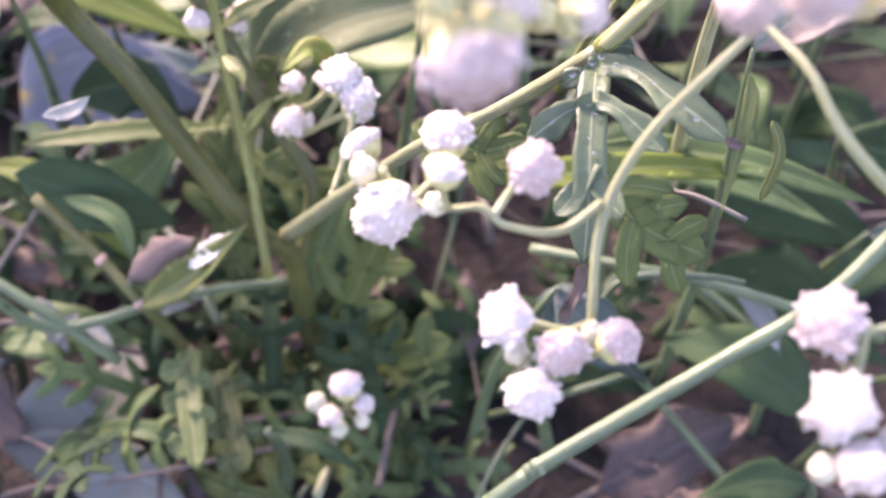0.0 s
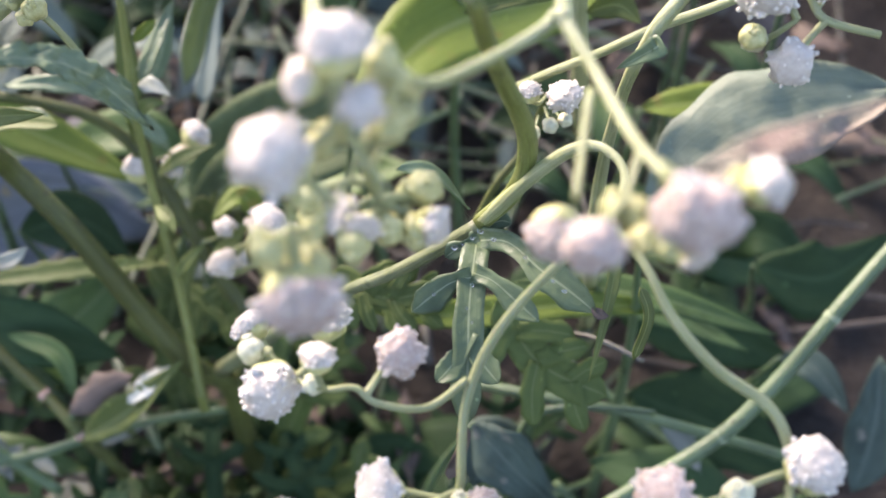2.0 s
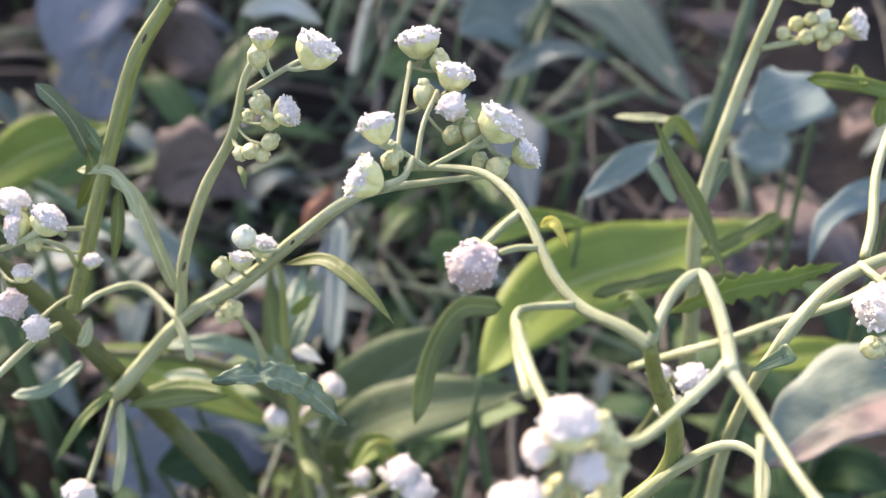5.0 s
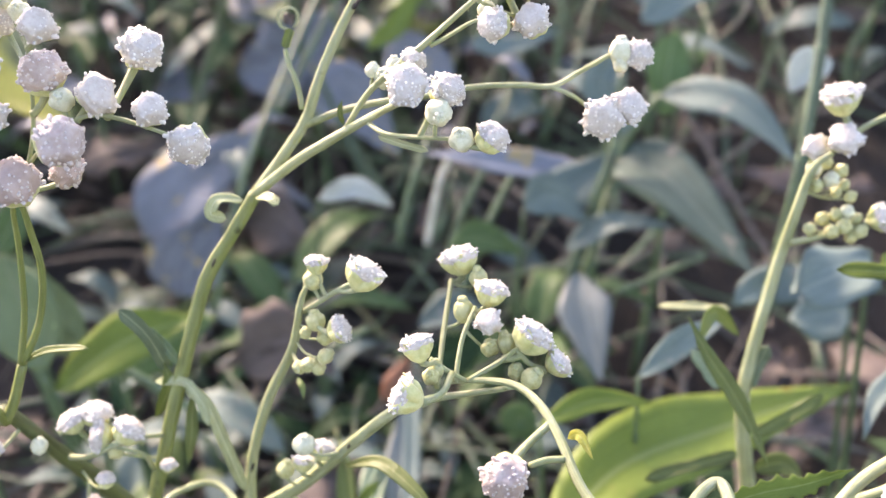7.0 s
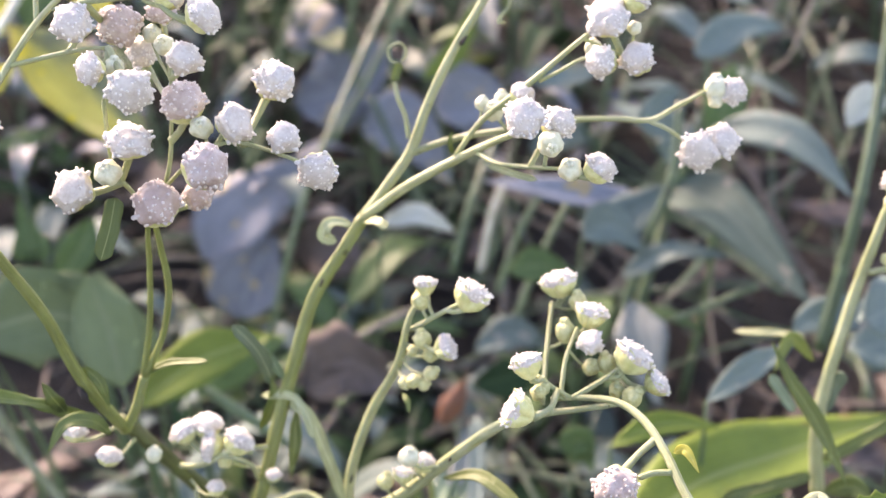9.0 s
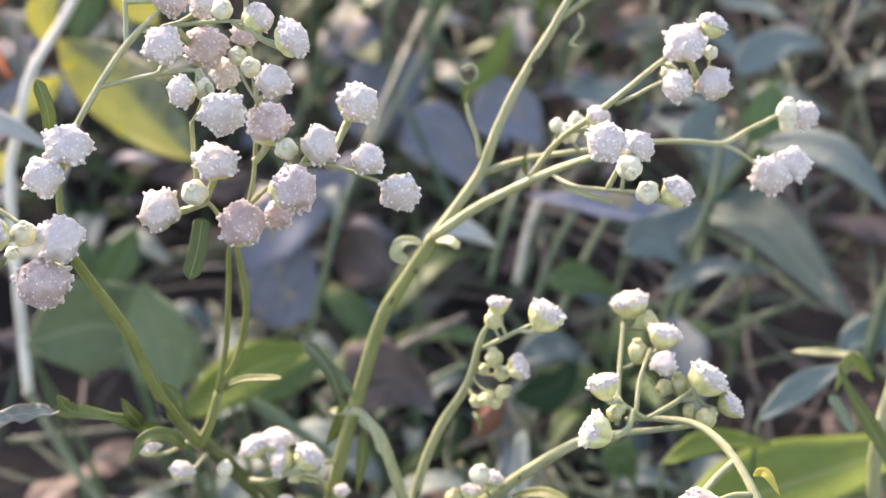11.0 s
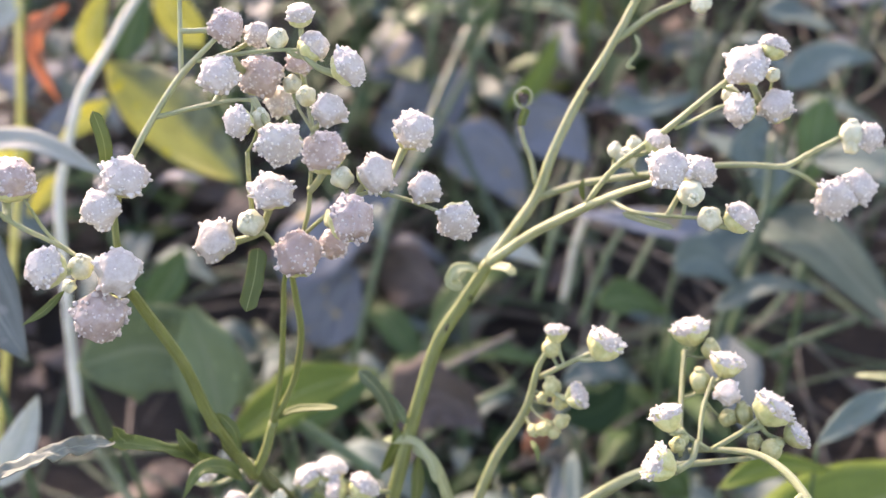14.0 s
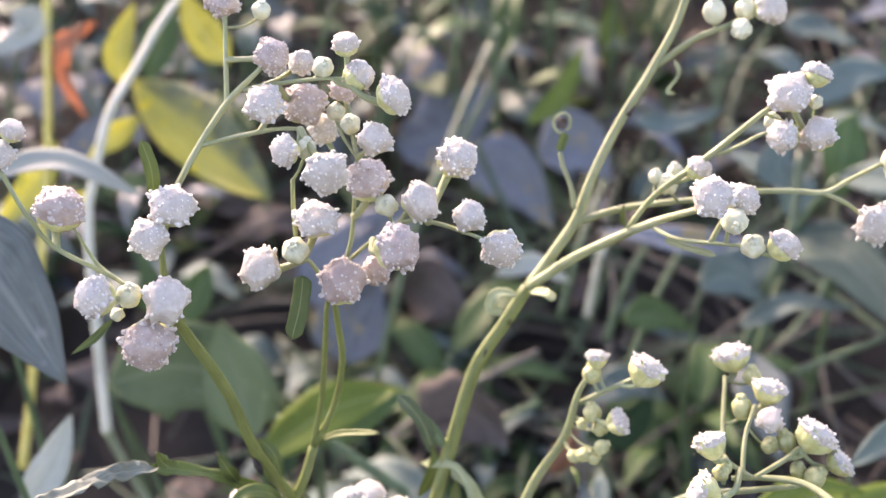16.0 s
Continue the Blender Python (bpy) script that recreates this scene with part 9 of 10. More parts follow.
lf = thing("broad_leaf", (-0.0390, 0.3349, 0.0280), "small yellow-green leaf behind stem", "leaf")
blade(lf, [(-0.0442, 0.3299, 0.0865), (-0.0336, 0.3354, 0.0933), (-0.0264, 0.3443, 0.1063)], 0.0071, (0.19, -0.78, 0.59), LIME_LEAF, name="blade", seed=427)
branch(lf, [(-0.0390, 0.3349, 0.0280, 0.0012), (-0.0390, 0.3354, 0.0572, 0.0008), (-0.0442, 0.3299, 0.0865, 0.0003)], STALK, name="stalk")

lf = thing("broad_leaf", (-0.0892, 0.3999, 0.0527), "slate leaf in deep shade", "leaf")
blade(lf, [(-0.0972, 0.3949, 0.0884), (-0.0852, 0.3801, 0.0809), (-0.0834, 0.3740, 0.0705)], 0.0243, (0.13, -0.81, 0.58), GREY_LEAF, "broad", name="blade", seed=751)
branch(lf, [(-0.0892, 0.3999, 0.0527, 0.0012), (-0.0957, 0.4004, 0.0705, 0.0008), (-0.0972, 0.3949, 0.0884, 0.0003)], STALK, name="stalk")

lf = thing("fallen_leaf", (-0.0424, 0.1186, 0.0000), "curled brown dead leaf caught at a joint", "leaf")
blade(lf, [(-0.0390, 0.1136, 0.0367), (-0.0340, 0.1153, 0.0410), (-0.0278, 0.1154, 0.0453)], 0.0057, (-0.08, -0.60, 0.79), DEAD, name="blade", curl=0.6, ragged=0.15, seed=197)
branch(lf, [(-0.0424, 0.1186, 0.0000, 0.0012), (-0.0382, 0.1191, 0.0184, 0.0008), (-0.0390, 0.1136, 0.0367, 0.0003)], STALK, name="stalk")

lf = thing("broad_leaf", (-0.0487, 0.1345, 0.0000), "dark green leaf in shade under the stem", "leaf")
blade(lf, [(-0.0581, 0.1295, 0.0430), (-0.0460, 0.1265, 0.0409), (-0.0325, 0.1246, 0.0372)], 0.0112, (-0.10, -0.61, 0.78), SHADED_LEAF, name="blade", seed=444)
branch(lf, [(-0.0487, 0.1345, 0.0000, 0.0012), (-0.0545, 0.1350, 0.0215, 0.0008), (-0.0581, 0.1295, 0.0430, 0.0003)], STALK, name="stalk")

lf = thing("broad_leaf", (-0.0624, 0.1576, 0.0000), "leaf in the gap between stems, darkened for shade", "leaf")
blade(lf, [(-0.0553, 0.1526, 0.0365), (-0.0440, 0.1539, 0.0382), (-0.0347, 0.1483, 0.0337)], 0.0123, (-0.07, -0.74, 0.67), SHADED_LEAF, "broad", name="blade", seed=436)
branch(lf, [(-0.0624, 0.1576, 0.0000, 0.0012), (-0.0553, 0.1581, 0.0183, 0.0008), (-0.0553, 0.1526, 0.0365, 0.0003)], STALK, name="stalk")

lf = thing("broad_leaf", (0.0291, 0.1013, 0.0000), "dull green leaf low in the shade", "leaf")
blade(lf, [(0.0243, 0.0963, 0.0442), (0.0276, 0.1019, 0.0492), (0.0367, 0.0954, 0.0440)], 0.0083, (0.01, -0.62, 0.78), DAY_LEAF, "broad", name="blade", wave=0.12, ragged=0.12, pucker=0.06, seed=920)
branch(lf, [(0.0291, 0.1013, 0.0000, 0.0012), (0.0253, 0.1018, 0.0221, 0.0008), (0.0243, 0.0963, 0.0442, 0.0003)], STALK, name="stalk")

lf = thing("broad_leaf", (0.0376, 0.1237, 0.0000), "long green leaf passing behind the stalks", "leaf")
blade(lf, [(0.0291, 0.1187, 0.0637), (0.0483, 0.1172, 0.0633), (0.0687, 0.1123, 0.0598)], 0.0052, (-0.11, -0.33, 0.94), GREEN_LEAF, name="blade", seed=60)
branch(lf, [(0.0376, 0.1237, 0.0000, 0.0012), (0.0351, 0.1242, 0.0319, 0.0008), (0.0291, 0.1187, 0.0637, 0.0003)], STALK, name="stalk")

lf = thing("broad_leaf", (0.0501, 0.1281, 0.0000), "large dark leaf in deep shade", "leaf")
blade(lf, [(0.0527, 0.1231, 0.0289), (0.0674, 0.1184, 0.0254), (0.0841, 0.1107, 0.0195)], 0.0186, (0.04, -0.67, 0.74), SHADED_LEAF, "broad", name="blade", seed=908)
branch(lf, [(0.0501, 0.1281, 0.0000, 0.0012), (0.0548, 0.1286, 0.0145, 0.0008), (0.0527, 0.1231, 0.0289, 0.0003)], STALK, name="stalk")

lf = thing("broad_leaf", (0.0764, 0.1441, 0.0000), "large leaf behind the stalk, darkened for shade", "leaf")
blade(lf, [(0.0742, 0.1391, 0.0435), (0.0870, 0.1373, 0.0425), (0.0987, 0.1430, 0.0480)], 0.0147, (-0.02, -0.69, 0.72), SHADED_LEAF, "broad", name="blade", seed=451)
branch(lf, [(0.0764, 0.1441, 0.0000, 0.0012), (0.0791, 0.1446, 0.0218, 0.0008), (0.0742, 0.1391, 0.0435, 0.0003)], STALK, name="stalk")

lf = thing("broad_leaf", (0.0746, 0.1093, 0.0000), "dull bluish upright leaf", "leaf")
blade(lf, [(0.0877, 0.1043, 0.0272), (0.0914, 0.1127, 0.0346), (0.0923, 0.1211, 0.0419)], 0.0102, (-0.03, -0.69, 0.72), DAY_LEAF, name="blade", seed=796)
branch(lf, [(0.0746, 0.1093, 0.0000, 0.0012), (0.0797, 0.1098, 0.0136, 0.0008), (0.0842, 0.1043, 0.0272, 0.0003)], STALK, name="stalk")

lf = thing("broad_leaf", (-0.0780, 0.1711, 0.0000), "slate-grey leaf far behind the main stem", "leaf")
blade(lf, [(-0.0724, 0.1661, 0.0133), (-0.0559, 0.1726, 0.0201), (-0.0348, 0.1689, 0.0173)], 0.0270, (0.01, -0.72, 0.69), GREY_LEAF, "broad", name="blade", seed=748)
branch(lf, [(-0.0780, 0.1711, 0.0000, 0.0012), (-0.0766, 0.1716, 0.0067, 0.0008), (-0.0724, 0.1661, 0.0133, 0.0003)], STALK, name="stalk")

gs = thing("grass_stalk", (0.0297, 0.0980, 0.0200), "thin arched green stalk in shade", "grass stalk", "grass stalks")
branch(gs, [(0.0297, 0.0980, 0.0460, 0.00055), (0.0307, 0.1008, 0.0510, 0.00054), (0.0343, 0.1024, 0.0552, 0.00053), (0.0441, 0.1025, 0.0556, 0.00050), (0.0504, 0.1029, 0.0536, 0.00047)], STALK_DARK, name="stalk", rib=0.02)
joint(gs, (0.0307, 0.1008, 0.0510), 0.00062)
joint(gs, (0.0343, 0.1024, 0.0552), 0.00061)
joint(gs, (0.0441, 0.1025, 0.0556), 0.00057)

lf = thing("broad_leaf", (0.0651, 0.1083, 0.0000), "small pale upright leaf tip in shade", "leaf")
blade(lf, [(0.0631, 0.1083, 0.0272), (0.0602, 0.1109, 0.0320), (0.0574, 0.1117, 0.0352), (0.0548, 0.1120, 0.0367)], 0.0040, (-0.07, -0.67, 0.74), SLATE_LEAF, name="blade", seed=645)
branch(lf, [(0.0651, 0.1083, 0.0000, 0.0010), (0.0641, 0.1083, 0.0140, 0.0008), (0.0631, 0.1083, 0.0272, 0.0004)], STALK, name="stalk")

lf = thing("broad_leaf", (0.0683, 0.1264, 0.0000), "dull green pointed leaf hanging in deep shade", "leaf")
blade(lf, [(0.0758, 0.1214, 0.0415), (0.0807, 0.1187, 0.0421), (0.0860, 0.1124, 0.0382)], 0.0055, (-0.03, -0.46, 0.89), DAY_LEAF, name="blade", seed=938)
branch(lf, [(0.0683, 0.1264, 0.0000, 0.0012), (0.0735, 0.1269, 0.0208, 0.0008), (0.0758, 0.1214, 0.0415, 0.0003)], STALK, name="stalk")


# ---- ground and litter ----
def ground_height(x, y):
    u = min(1.0, max(0.0, (y - 0.2) / 0.35))
    side, back = max(0.0, abs(x) - 0.45), max(0.0, y - 0.8)
    return 0.09 * u * u * (3 - 2 * u) / (1 + 6 * side * side + 2 * back * back)


def ground_sheet():
    """One sheet: fine under the plants, coarse out to the horizon."""
    steps = [-60, -20, -6, -2, -0.9] + [round(-0.6 + 0.015 * i, 4) for i in range(81)] + [0.9, 2, 6, 20, 60]
    ys = [-60, -20, -6, -2, -0.8] + [round(-0.3 + 0.015 * i, 4) for i in range(87)] + [1.3, 2.5, 6, 20, 60]
    verts, faces = [], []
    for y in ys:
        for x in steps:
            near = 1.0 if abs(x) < 0.7 and -0.4 < y < 1.1 else 0.0
            bumpy = 0.006 * noise.noise(Vector((x * 30, y * 30, 0))) + 0.003 * noise.noise(Vector((x * 90, y * 90, 3)))
            verts.append((x, y, ground_height(x, y) - 0.004 + bumpy * near))
    n = len(steps)
    for j in range(len(ys) - 1):
        for i in range(n - 1):
            faces.append((j * n + i, j * n + i + 1, (j + 1) * n + i + 1, (j + 1) * n + i))
    ob = new("ground", mesh_of("ground", verts, faces, SOIL, [(v[0], v[1]) for v in verts]))
    return tagged(ob, "leaf mould under the plants, darkened for shade", "ground", "", "structure")


ground_sheet()
dice = random.Random(41)


def litter_leaf(x, y, size, mat, lift=0.004):
    z = ground_height(x, y) + lift
    a = dice.uniform(0, 6.28)
    d = np.array((math.cos(a), math.sin(a), dice.uniform(-0.25, 0.25)))
    mid = np.array((x, y, z + size * 0.1))
    ob = thing("fallen_leaf", (x, y, z), "dry crumpled dead leaf lying on the litter", "dead leaf", "fallen leaves")
    tilt = (dice.uniform(-0.5, 0.5), dice.uniform(-0.7, 0.3), 1)
    blade(ob, [mid - d * size / 2, mid + np.array((0, 0, size * dice.uniform(0.0, 0.2))), mid + d * size / 2], size * dice.uniform(0.35, 0.6), tilt, mat,
          dice.choice(("lance", "broad")), name="blade", ragged=0.22, fold=dice.uniform(-0.3, 0.5), wave=0.14, curl=dice.uniform(-0.4, 0.6), along=12, seed=dice.randint(0, 999))
    p = mid - d * size / 2
    branch(ob, [(*(p + d * size * 0.04), 0.0006), (*(p - d * size * 0.12), 0.0005), (*(p - d * size * 0.25 + np.array((0, 0, 0.002))), 0.0005)], TWIG, name="leaf_stalk", sides=5, ribs=2)


for _ in range(150):
    lx, ly = dice.uniform(-0.36, 0.30), dice.uniform(0.06, 0.75)
    if abs(lx - 0.10) < 0.022 and abs(ly - 0.183) < 0.022:      # bare dark soil behind the withered leaf
        ly += 0.07
    litter_leaf(lx, ly, dice.uniform(0.018, 0.042), dice.choice((DEAD, DEAD, DEAD, GREY_LEAF)), dice.uniform(0.001, 0.012))


def runner(x, y, length, mat, r):
    """A thin stem trailing over the litter."""
    a = dice.uniform(0, 6.28)
    pts = []
    for k in range(4):
        u = k / 3 - 0.5
        px = x + math.cos(a) * length * u + dice.uniform(-0.006, 0.006)
        py = y + math.sin(a) * length * u + dice.uniform(-0.006, 0.006)
        pts.append((px, py, ground_height(px, py) + dice.uniform(0.002, 0.022), r))
    ob = thing("creeper", pts[0][:3], "thin creeper trailing over the leaf litter", "creeper", "creepers")
    branch(ob, pts, mat, name="stalk", sides=6, ribs=3, rib=0.03)


def fine_litter():
    """Bits of dry stem and leaf too many to count, in one sheet of stuff."""
    sticks, bits = [], []
    for _ in range(700):
        x, y = dice.uniform(-0.4, 0.34), dice.uniform(0.02, 0.8)
        a, n = dice.uniform(0, 6.28), dice.uniform(0.012, 0.05)
        z = ground_height(x, y) + dice.uniform(0.0, 0.012)
        d = np.array((math.cos(a), math.sin(a), dice.uniform(-0.25, 0.35))) * n
        p = np.array((x, y, z))
        r = dice.uniform(0.0003, 0.0008)
        side = unit(np.cross(d, (0, 0, 1))) * r
        up = unit(np.cross(side, d)) * r
        v = [p + side, p + up, p - side, p - up, p + d * 0.5 + side + up * 3, p + d * 0.5 + up * 4, p + d * 0.5 - side + up * 3, p + d * 0.5 + up * 2, p + d + side, p + d + up, p + d - side, p + d - up]
        f = [(i + k * 4, (i + 1) % 4 + k * 4, (i + 1) % 4 + 4 + k * 4, i + 4 + k * 4) for k in (0, 1) for i in range(4)]
        sticks.append((v, [(0, 0)] * 12, f))
    for _ in range(800):
        x, y = dice.uniform(-0.4, 0.34), dice.uniform(0.02, 0.8)
        a, n = dice.uniform(0, 6.28), dice.uniform(0.008, 0.026)
        p = np.array((x, y, ground_height(x, y) + dice.uniform(0.0, 0.006)))
        d = np.array((math.cos(a), math.sin(a), dice.uniform(-0.2, 0.4))) * n
        bits.append(blade_data([p, p + d * 0.5 + np.array((0, 0, n * 0.1)), p + d], n * dice.uniform(0.3, 0.6), (dice.uniform(-0.5, 0.5), dice.uniform(-0.6, 0.3), 1), dice.choice(("lance", "broad")), 0.3, 0.15, along=6, across=2, seed=dice.randint(0, 999)))
    for name, pieces, mat, label in (("twig_litter", sticks, TWIG, "bits of dry stem strewn over the ground"), ("leaf_litter", bits, DEAD, "broken brown leaf bits strewn over the ground")):
        v, u, f = joined(pieces)
        tagged(new(name, mesh_of(name, v, f, mat, u)), label, "litter", "", "stuff")


fine_litter()
for k in range(330):
    runner(dice.uniform(-0.32, 0.28) if k % 2 else dice.uniform(-0.13, 0.09), dice.uniform(0.1, 0.65) if k % 2 else dice.uniform(0.19, 0.44), dice.uniform(0.05, 0.14), dice.choice((TWIG, STALK_DARK, STALK_DARK, STALK, DRY_STALK)), dice.uniform(0.0004, 0.0009))


def ground_plant(x, y, tall, leaves, mat, stalk_mat, size):
    """An upright shoot of the ground cover with alternate pointed leaves."""
    z = ground_height(x, y)
    ob = thing("dayflower_shoot", (x, y, z), "jointed ground-cover shoot with pointed dull green leaves", "ground plant", "dayflower shoots")
    a = dice.uniform(0, 6.28)
    lean = dice.uniform(0.1, 0.5)
    top = np.array((x + math.cos(a) * tall * lean, y + math.sin(a) * tall * lean, z + tall))
    base = np.array((x, y, z))
    mid = (base + top) / 2 + np.array((dice.uniform(-0.006, 0.006), dice.uniform(-0.006, 0.006), 0))
    branch(ob, [(*base, 0.0014), (*mid, 0.0012), (*top, 0.0009)], stalk_mat, name="stalk", sides=8, ribs=3, rib=0.02)
    for k in range(leaves):
        u = (k + 1) / leaves
        p = base * (1 - u) ** 2 + 2 * mid * u * (1 - u) + top * u * u
        b = a + k * 2.4 + dice.uniform(-0.4, 0.4)
        n = size * dice.uniform(0.7, 1.2)
        way = np.array((math.cos(b), math.sin(b), dice.uniform(-0.1, 0.6)))
        tip = p + unit(way) * n
        bend = (p + tip) / 2 + np.array((0, 0, n * dice.uniform(0.05, 0.2)))
        blade(ob, [p, bend, tip - np.array((0, 0, n * 0.15))], n * dice.uniform(0.24, 0.36), (way[0] * -0.5, way[1] * -0.5, 1), mat, "grass", along=14, fold=0.25, seed=dice.randint(0, 999))


for _ in range(210):
    y = dice.uniform(0.27, 0.80)
    x = dice.uniform(-0.22 - y * 0.3, 0.12 + y * 0.35)
    if 0.03 < x < 0.085 and y < 0.32:
        continue                     # a bare dark patch beside the trailing plant
    ground_plant(x, y, dice.uniform(0.012, 0.045) if y < 0.36 else dice.uniform(0.02, 0.08), dice.randint(3, 6),
                 dice.choice((BLUE_LEAF, BLUE_LEAF, SHADED_LEAF, SHADED_LEAF, GREEN_LEAF, GREY_LEAF)), dice.choice((STALK, STALK_DARK)), dice.uniform(0.022, 0.044))

for _ in range(46):
    x, y = dice.uniform(-0.13, 0.10), dice.uniform(0.17, 0.30)
    if x > 0.03 and y > 0.24:
        continue
    ground_plant(x, y, dice.uniform(0.006, 0.026), dice.randint(2, 4), dice.choice((GREEN_LEAF, BLUE_LEAF, BLUE_LEAF, SHADED_LEAF)), STALK, dice.uniform(0.018, 0.032))


def shade_leaf(x, y, size, mat, rise, slim=1.0):
    """A single broad leaf on its stalk, low in the shade of the weeds."""
    z = ground_height(x, y)
    ob = thing("broad_leaf", (x, y, z), "broad dark green leaf low in the shade", "leaf", "shade leaves")
    a = dice.uniform(0, 6.28)
    way = np.array((math.cos(a), math.sin(a), dice.uniform(-0.15, 0.35)))
    p = np.array((x, y, z + rise))
    tip = p + way * size
    blade(ob, [p, (p + tip) / 2 + np.array((0, 0, size * 0.12)), tip - np.array((0, 0, size * 0.1))], size * slim * dice.uniform(0.4, 0.62), (-way[0] * 0.4, -way[1] * 0.4 - 0.25, 1), mat, dice.choice(("lance", "broad")), "blade", fold=0.15, wave=0.06, ragged=0.06, seed=dice.randint(0, 999))
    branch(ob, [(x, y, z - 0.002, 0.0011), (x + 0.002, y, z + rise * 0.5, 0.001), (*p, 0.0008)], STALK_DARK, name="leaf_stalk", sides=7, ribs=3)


# Mostly the leaf colour that has the shade mixed into it.
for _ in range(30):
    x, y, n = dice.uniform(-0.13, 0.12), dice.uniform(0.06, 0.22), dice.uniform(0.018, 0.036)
    shade_leaf(x, y, n * (0.5 if -0.065 < x < 0.0 and y < 0.14 else 1), dice.choice((GREEN_LEAF, SHADED_LEAF, SHADED_LEAF, SHADED_LEAF, SHADED_LEAF)), dice.uniform(0.004, 0.022))
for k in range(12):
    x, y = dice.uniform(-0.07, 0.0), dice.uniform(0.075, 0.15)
    shade_leaf(x, y, dice.uniform(0.010, 0.022), dice.choice((SHADED_LEAF, SHADED_LEAF, SHADED_LEAF, HERB_LEAF)), dice.uniform(0.003, 0.03), 0.5)
for k in range(16):
    x, y = (dice.uniform(-0.1, 0.1), dice.uniform(0.07, 0.2)) if k < 8 else (dice.uniform(-0.065, 0.01), dice.uniform(0.08, 0.145))
    z = ground_height(x, y)
    ob = thing("weed_seedling", (x, y, z), "small weed seedling with deeply cut leaves in shade", "weed", "seedlings")
    for k in range(4):
        a = dice.uniform(0, 6.28)
        n = dice.uniform(0.014, 0.03)
        way = np.array((math.cos(a), math.sin(a), dice.uniform(0.3, 1.2)))
        p = np.array((x, y, z))
        lobed_leaf(ob, [p, p + way * n * 0.6, p + way * n + np.array((0, 0, -n * 0.25))], n * 0.3, (-way[0], -way[1] - 0.4, 1.0), dice.choice((GREEN_LEAF, SHADED_LEAF, SHADED_LEAF)),
                   [(0.25, 1, n * 0.3, 0.6), (0.3, -1, n * 0.3, 0.6), (0.5, 1, n * 0.36, 0.6), (0.55, -1, n * 0.36, 0.6), (0.75, 1, n * 0.28, 0.7), (0.78, -1, n * 0.28, 0.7)], seed=k)



def thin_stalk(x, y, tall):
    z = ground_height(x, y)
    ob = thing("grass_stalk", (x, y, z), "thin upright jointed stalk among the ground cover", "grass stalk", "grass stalks")
    lean = dice.uniform(-0.1, 0.55)
    mid = (x + tall * lean * 0.4, y + dice.uniform(-0.01, 0.01), z + tall * 0.5)
    top = (x + tall * lean, y + dice.uniform(-0.02, 0.02), z + tall)
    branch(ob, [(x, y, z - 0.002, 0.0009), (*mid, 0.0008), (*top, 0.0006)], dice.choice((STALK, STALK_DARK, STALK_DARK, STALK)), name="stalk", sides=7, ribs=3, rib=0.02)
    k = np.array(mid)
    v, u, f = ball(k, 0.0012, 2, (1, 1, 0.8))
    part("joint", mesh_of("joint", v, f, STALK, u), ob)


for _ in range(120):
    y = dice.uniform(0.29, 0.8)
    thin_stalk(dice.uniform(-0.2 - y * 0.3, 0.1 + y * 0.35), y, dice.uniform(0.05, 0.14))


def far_leaf(points, width, normal, mat, label, kind="lance"):
    """A single leaf further back, on a thin stalk from the litter."""
    x, y = points[0][0], points[0][1]
    ob = thing("broad_leaf", (x, y, ground_height(x, y)), label, "leaf")
    blade(ob, points, width, normal, mat, kind, "blade", wave=0.1, ragged=0.1, seed=int(abs(x) * 9000))
    branch(ob, [(x, y, ground_height(x, y) - 0.002, 0.0008), (x + 0.001, y, (points[0][2] + ground_height(x, y)) / 2, 0.0007), (*points[0], 0.0005)], STALK_DARK, name="leaf_stalk", sides=6, ribs=3)


# The sun on these leaves comes from their pale colours.
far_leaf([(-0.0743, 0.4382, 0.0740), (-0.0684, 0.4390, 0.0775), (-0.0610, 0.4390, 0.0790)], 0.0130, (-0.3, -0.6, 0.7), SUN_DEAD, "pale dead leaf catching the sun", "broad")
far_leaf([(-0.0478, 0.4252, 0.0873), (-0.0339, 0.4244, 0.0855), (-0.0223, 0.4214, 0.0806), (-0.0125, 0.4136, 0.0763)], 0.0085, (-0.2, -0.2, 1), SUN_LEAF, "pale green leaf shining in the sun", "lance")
far_leaf([(-0.0114, 0.3963, 0.0565), (0.0029, 0.3980, 0.0588), (0.0187, 0.3977, 0.0591)], 0.0075, (0, -0.4, 0.9), SLATE_LEAF, "narrow dull leaf lying over the litter", "lance")
far_leaf([(-0.0457, 0.3973, 0.0592), (-0.0362, 0.4009, 0.0624), (-0.0253, 0.4011, 0.0632)], 0.0100, (0.1, -0.3, 0.9), LIME_LEAF, "small light green leaf in the sun", "lance")
far_leaf([(-0.1065, 0.4261, 0.0677), (-0.0910, 0.4355, 0.0748), (-0.0755, 0.4471, 0.0835), (-0.0690, 0.4546, 0.0881)], 0.0075, (0.3, -0.5, 0.8), SLATE_LEAF, "long dull leaf slanting over the litter", "lance")
far_leaf([(-0.0204, 0.4096, 0.0720), (-0.0187, 0.4211, 0.0809), (-0.0193, 0.4335, 0.0922)], 0.0100, (0.2, -0.9, 0.4), LIME_LEAF, "upright green blade further back", "lance")
far_leaf([(-0.1694, 0.4377, 0.0877), (-0.1579, 0.4415, 0.0905), (-0.1415, 0.4405, 0.0876)], 0.0160, (-0.2, -0.5, 0.8), SLATE_LEAF, "dull green leaf in half shade", "broad")
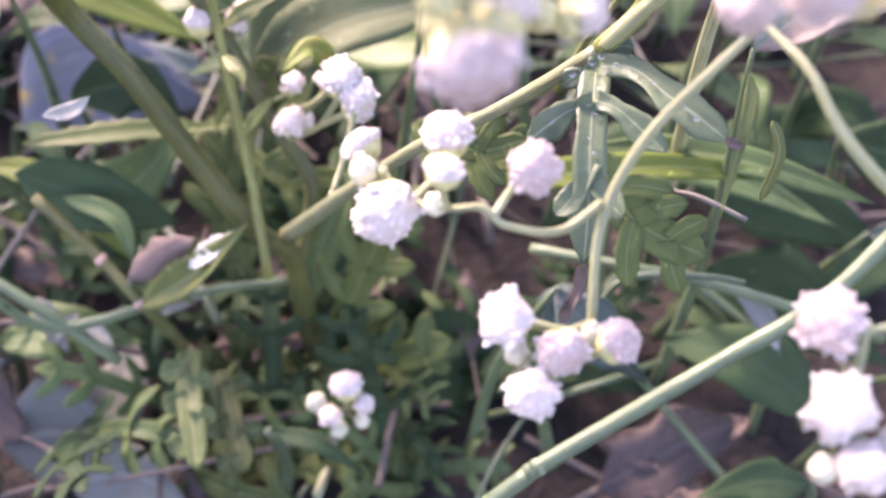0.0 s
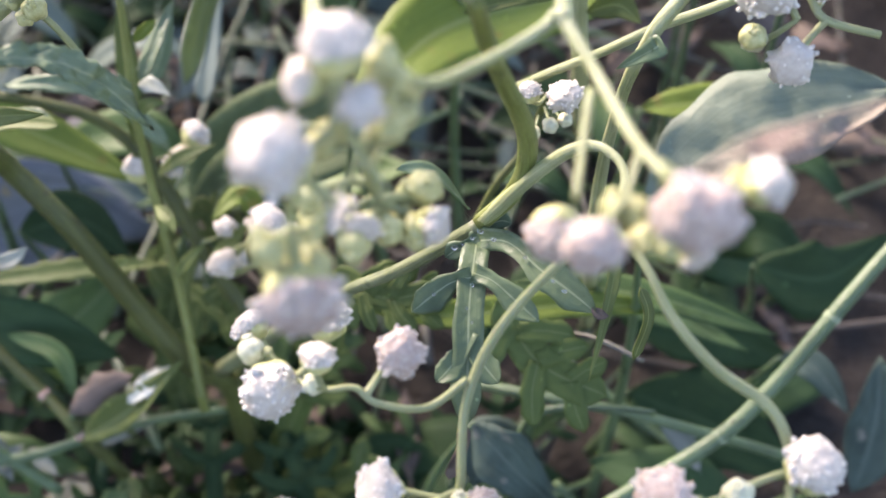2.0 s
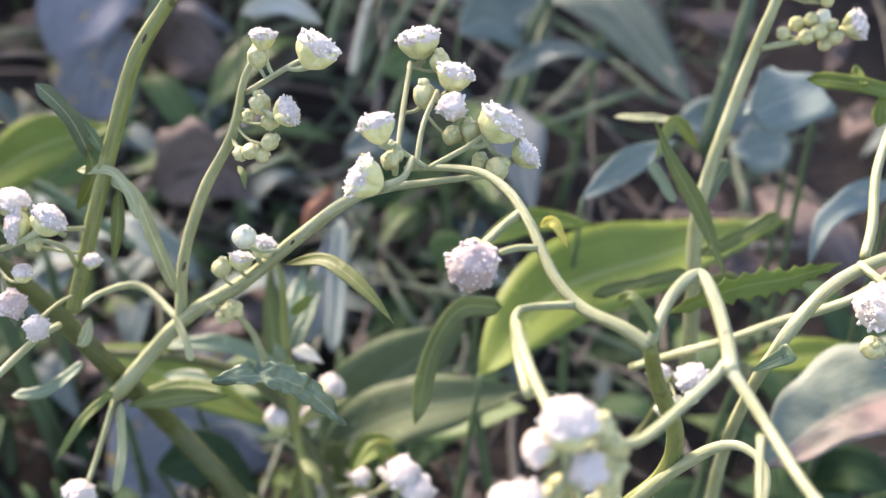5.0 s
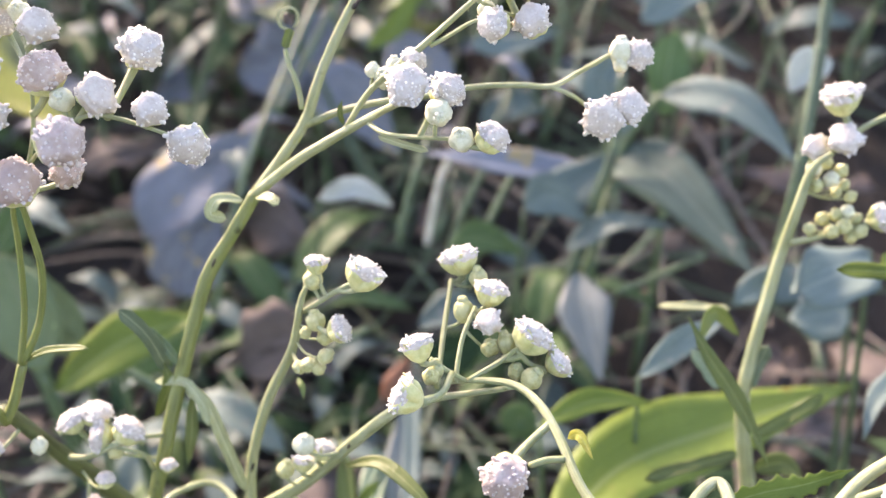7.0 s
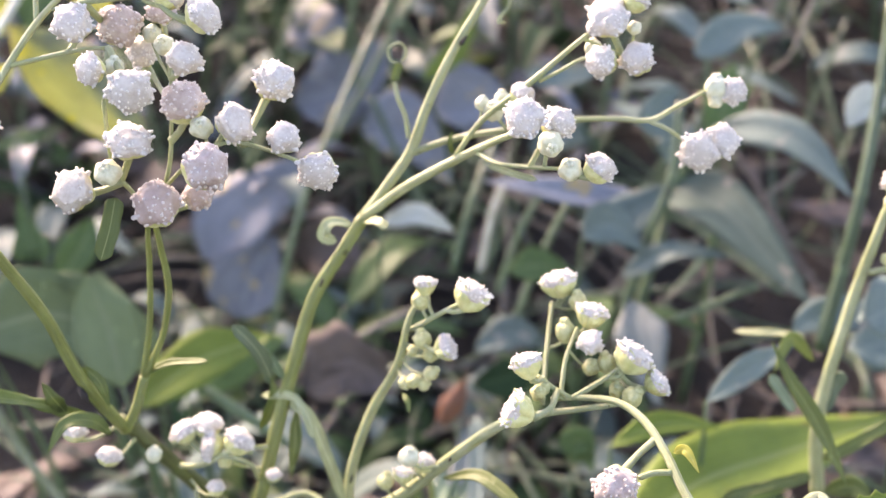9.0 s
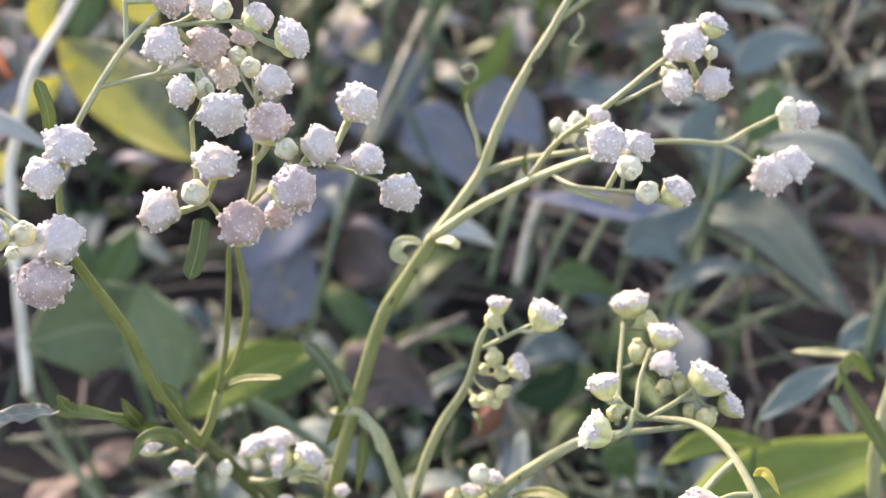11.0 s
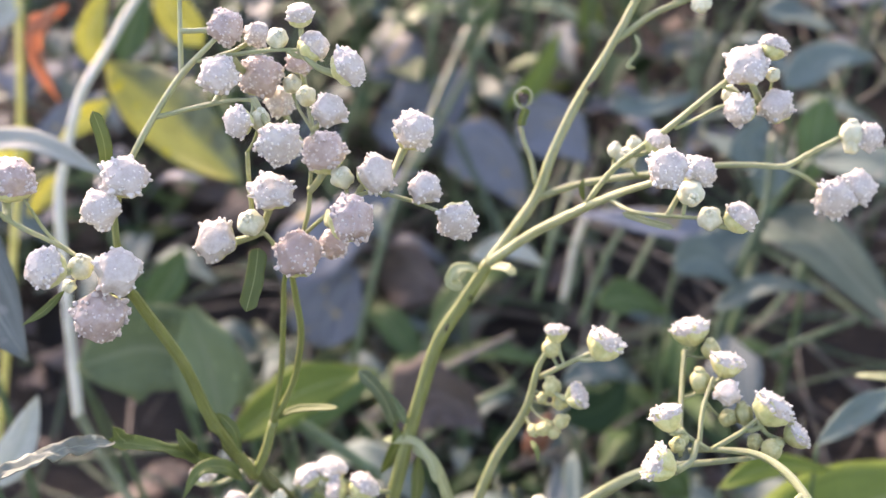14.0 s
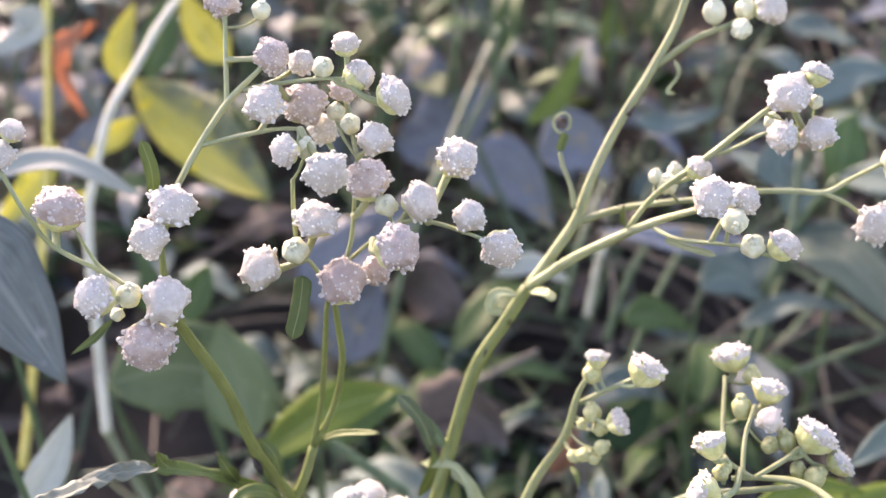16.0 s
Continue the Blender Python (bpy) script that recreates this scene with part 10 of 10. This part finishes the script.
far_leaf([(-0.1170, 0.4566, 0.0830), (-0.1029, 0.4517, 0.0742), (-0.0978, 0.4414, 0.0631)], 0.0180, (0.2, -0.6, 0.8), GREY_LEAF, "slate leaf hanging over the litter", "broad")
far_leaf([(0.0421, 0.4166, 0.0837), (0.0539, 0.4149, 0.0810), (0.0683, 0.4062, 0.0776)], 0.0120, (0, -0.4, 0.9), BLUE_LEAF, "bluish green pointed leaf on the litter", "lance")
far_leaf([(0.0094, 0.3022, 0.0198), (-0.0077, 0.3095, 0.0278), (-0.0183, 0.3135, 0.0279)], 0.0100, (0, -0.5, 0.9), BLUE_LEAF, "bluish green pointed leaf low over the litter", "lance")
far_leaf([(0.0599, 0.3694, 0.0577), (0.0610, 0.3776, 0.0613), (0.0678, 0.3856, 0.0627)], 0.0160, (-0.1, -0.8, 0.6), GREEN_LEAF, "green upturned leaf over the litter", "broad")

far_leaf([(-0.0532, 0.4106, 0.0569), (-0.0400, 0.4130, 0.0611), (-0.0249, 0.4108, 0.0591)], 0.0200, (0, -0.6, 0.8), GREY_LEAF, "slate leaf over the litter further back", "broad")
far_leaf([(-0.0455, 0.4318, 0.0607), (-0.0377, 0.4336, 0.0615), (-0.0287, 0.4313, 0.0589)], 0.0140, (-0.1, -0.5, 0.8), SLATE_LEAF, "pale slate leaf lying over the litter", "broad")
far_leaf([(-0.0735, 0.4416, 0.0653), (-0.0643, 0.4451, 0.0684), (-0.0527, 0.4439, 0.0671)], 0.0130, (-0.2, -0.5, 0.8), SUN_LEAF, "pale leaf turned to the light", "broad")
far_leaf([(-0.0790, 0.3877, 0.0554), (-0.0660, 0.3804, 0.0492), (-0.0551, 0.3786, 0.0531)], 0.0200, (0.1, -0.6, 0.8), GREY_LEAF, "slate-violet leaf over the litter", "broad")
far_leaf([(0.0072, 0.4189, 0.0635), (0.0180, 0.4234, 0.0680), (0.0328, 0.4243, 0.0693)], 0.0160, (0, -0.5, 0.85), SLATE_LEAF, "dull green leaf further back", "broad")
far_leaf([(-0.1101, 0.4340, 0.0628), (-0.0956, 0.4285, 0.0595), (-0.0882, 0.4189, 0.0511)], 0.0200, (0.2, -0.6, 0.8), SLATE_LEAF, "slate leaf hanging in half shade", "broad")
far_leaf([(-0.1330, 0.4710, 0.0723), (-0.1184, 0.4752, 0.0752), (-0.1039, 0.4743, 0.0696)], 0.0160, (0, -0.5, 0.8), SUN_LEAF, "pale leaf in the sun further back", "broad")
far_leaf([(-0.0125, 0.3488, 0.0501), (-0.0010, 0.3530, 0.0540), (0.0102, 0.3515, 0.0522)], 0.0140, (0, -0.5, 0.85), BLUE_LEAF, "bluish pointed leaf low over the litter", "lance")
far_leaf([(0.0650, 0.1796, 0.1077), (0.0575, 0.1692, 0.1115), (0.0509, 0.1641, 0.1122), (0.0484, 0.1627, 0.1125)], 0.0135, (-0.1, -0.6, 0.8), BLUE_LEAF, "pale bluish leaf bending over in shade", "broad")
far_leaf([(0.0730, 0.1585, 0.1014), (0.0665, 0.1557, 0.1013), (0.0601, 0.1506, 0.1001), (0.0563, 0.1433, 0.0977)], 0.0048, (-0.1, -0.5, 0.85), BLUE_LEAF, "narrow grey-green leaf bent downwards", "grass")
far_leaf([(0.0673, 0.1943, 0.0851), (0.0613, 0.1934, 0.0842), (0.0553, 0.1929, 0.0837)], 0.0120, (0.0, -0.6, 0.8), BLUE_LEAF, "dull bluish leaf in the shade behind")
grow = random.Random(19)
# Beyond y 0.44 paler leaf colours stand for sunlit ground further back.
for _ in range(85):
    y = grow.uniform(0.36, 0.62)
    x, size = grow.uniform(-0.2 - y * 0.15, 0.05 + y * 0.25), grow.uniform(0.022, 0.04)
    base, a, rise = np.array((x, y, ground_height(x, y))), grow.uniform(0, 6.28), grow.uniform(0.006, 0.03)
    way = np.array((math.cos(a), math.sin(a), grow.uniform(-0.1, 0.4)))
    foot = base + np.array((0, 0, rise))
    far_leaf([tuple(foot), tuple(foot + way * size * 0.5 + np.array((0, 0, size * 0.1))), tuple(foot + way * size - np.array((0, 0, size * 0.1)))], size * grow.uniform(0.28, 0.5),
             (-way[0] * 0.4, -way[1] * 0.4 - 0.4, 1), grow.choice((SLATE_LEAF, BLUE_LEAF, BLUE_LEAF, GREY_LEAF, GREEN_LEAF) if y < 0.44 else (SLATE_LEAF, SLATE_LEAF, SUN_LEAF, GREEN_LEAF, BLUE_LEAF)), "ground cover leaf, paler where the sun is coloured in", grow.choice(("lance", "broad")))


def outer_cover():
    """Low leaves beyond the plants that are built one by one, out to a metre and more."""
    grow = random.Random(77)
    pieces = []
    while len(pieces) < 2600:
        x, y = grow.uniform(-1.3, 1.3), grow.uniform(-1.0, 1.6)
        if abs(x) < 0.3 + max(0.0, y) * 0.35 and -0.25 < y < 0.8 or math.hypot(x, y - 0.3) > 1.35:
            continue
        p = np.array((x, y, ground_height(x, y)))
        a, n = grow.uniform(0, 6.28), grow.uniform(0.03, 0.07)
        way = np.array((math.cos(a), math.sin(a), grow.uniform(0.1, 0.7)))
        pieces.append(blade_data([p, p + way * n * 0.5, p + way * n - np.array((0, 0, n * 0.25))], n * 0.35, (0, 0, 1), "lance", along=6, across=2, seed=len(pieces)))
    v, u, f = joined(pieces)
    tagged(new("ground_cover", mesh_of("ground_cover", v, f, GREEN_LEAF, u)), "low green leaves covering the ground round about", "ground cover", "", "stuff")


outer_cover()
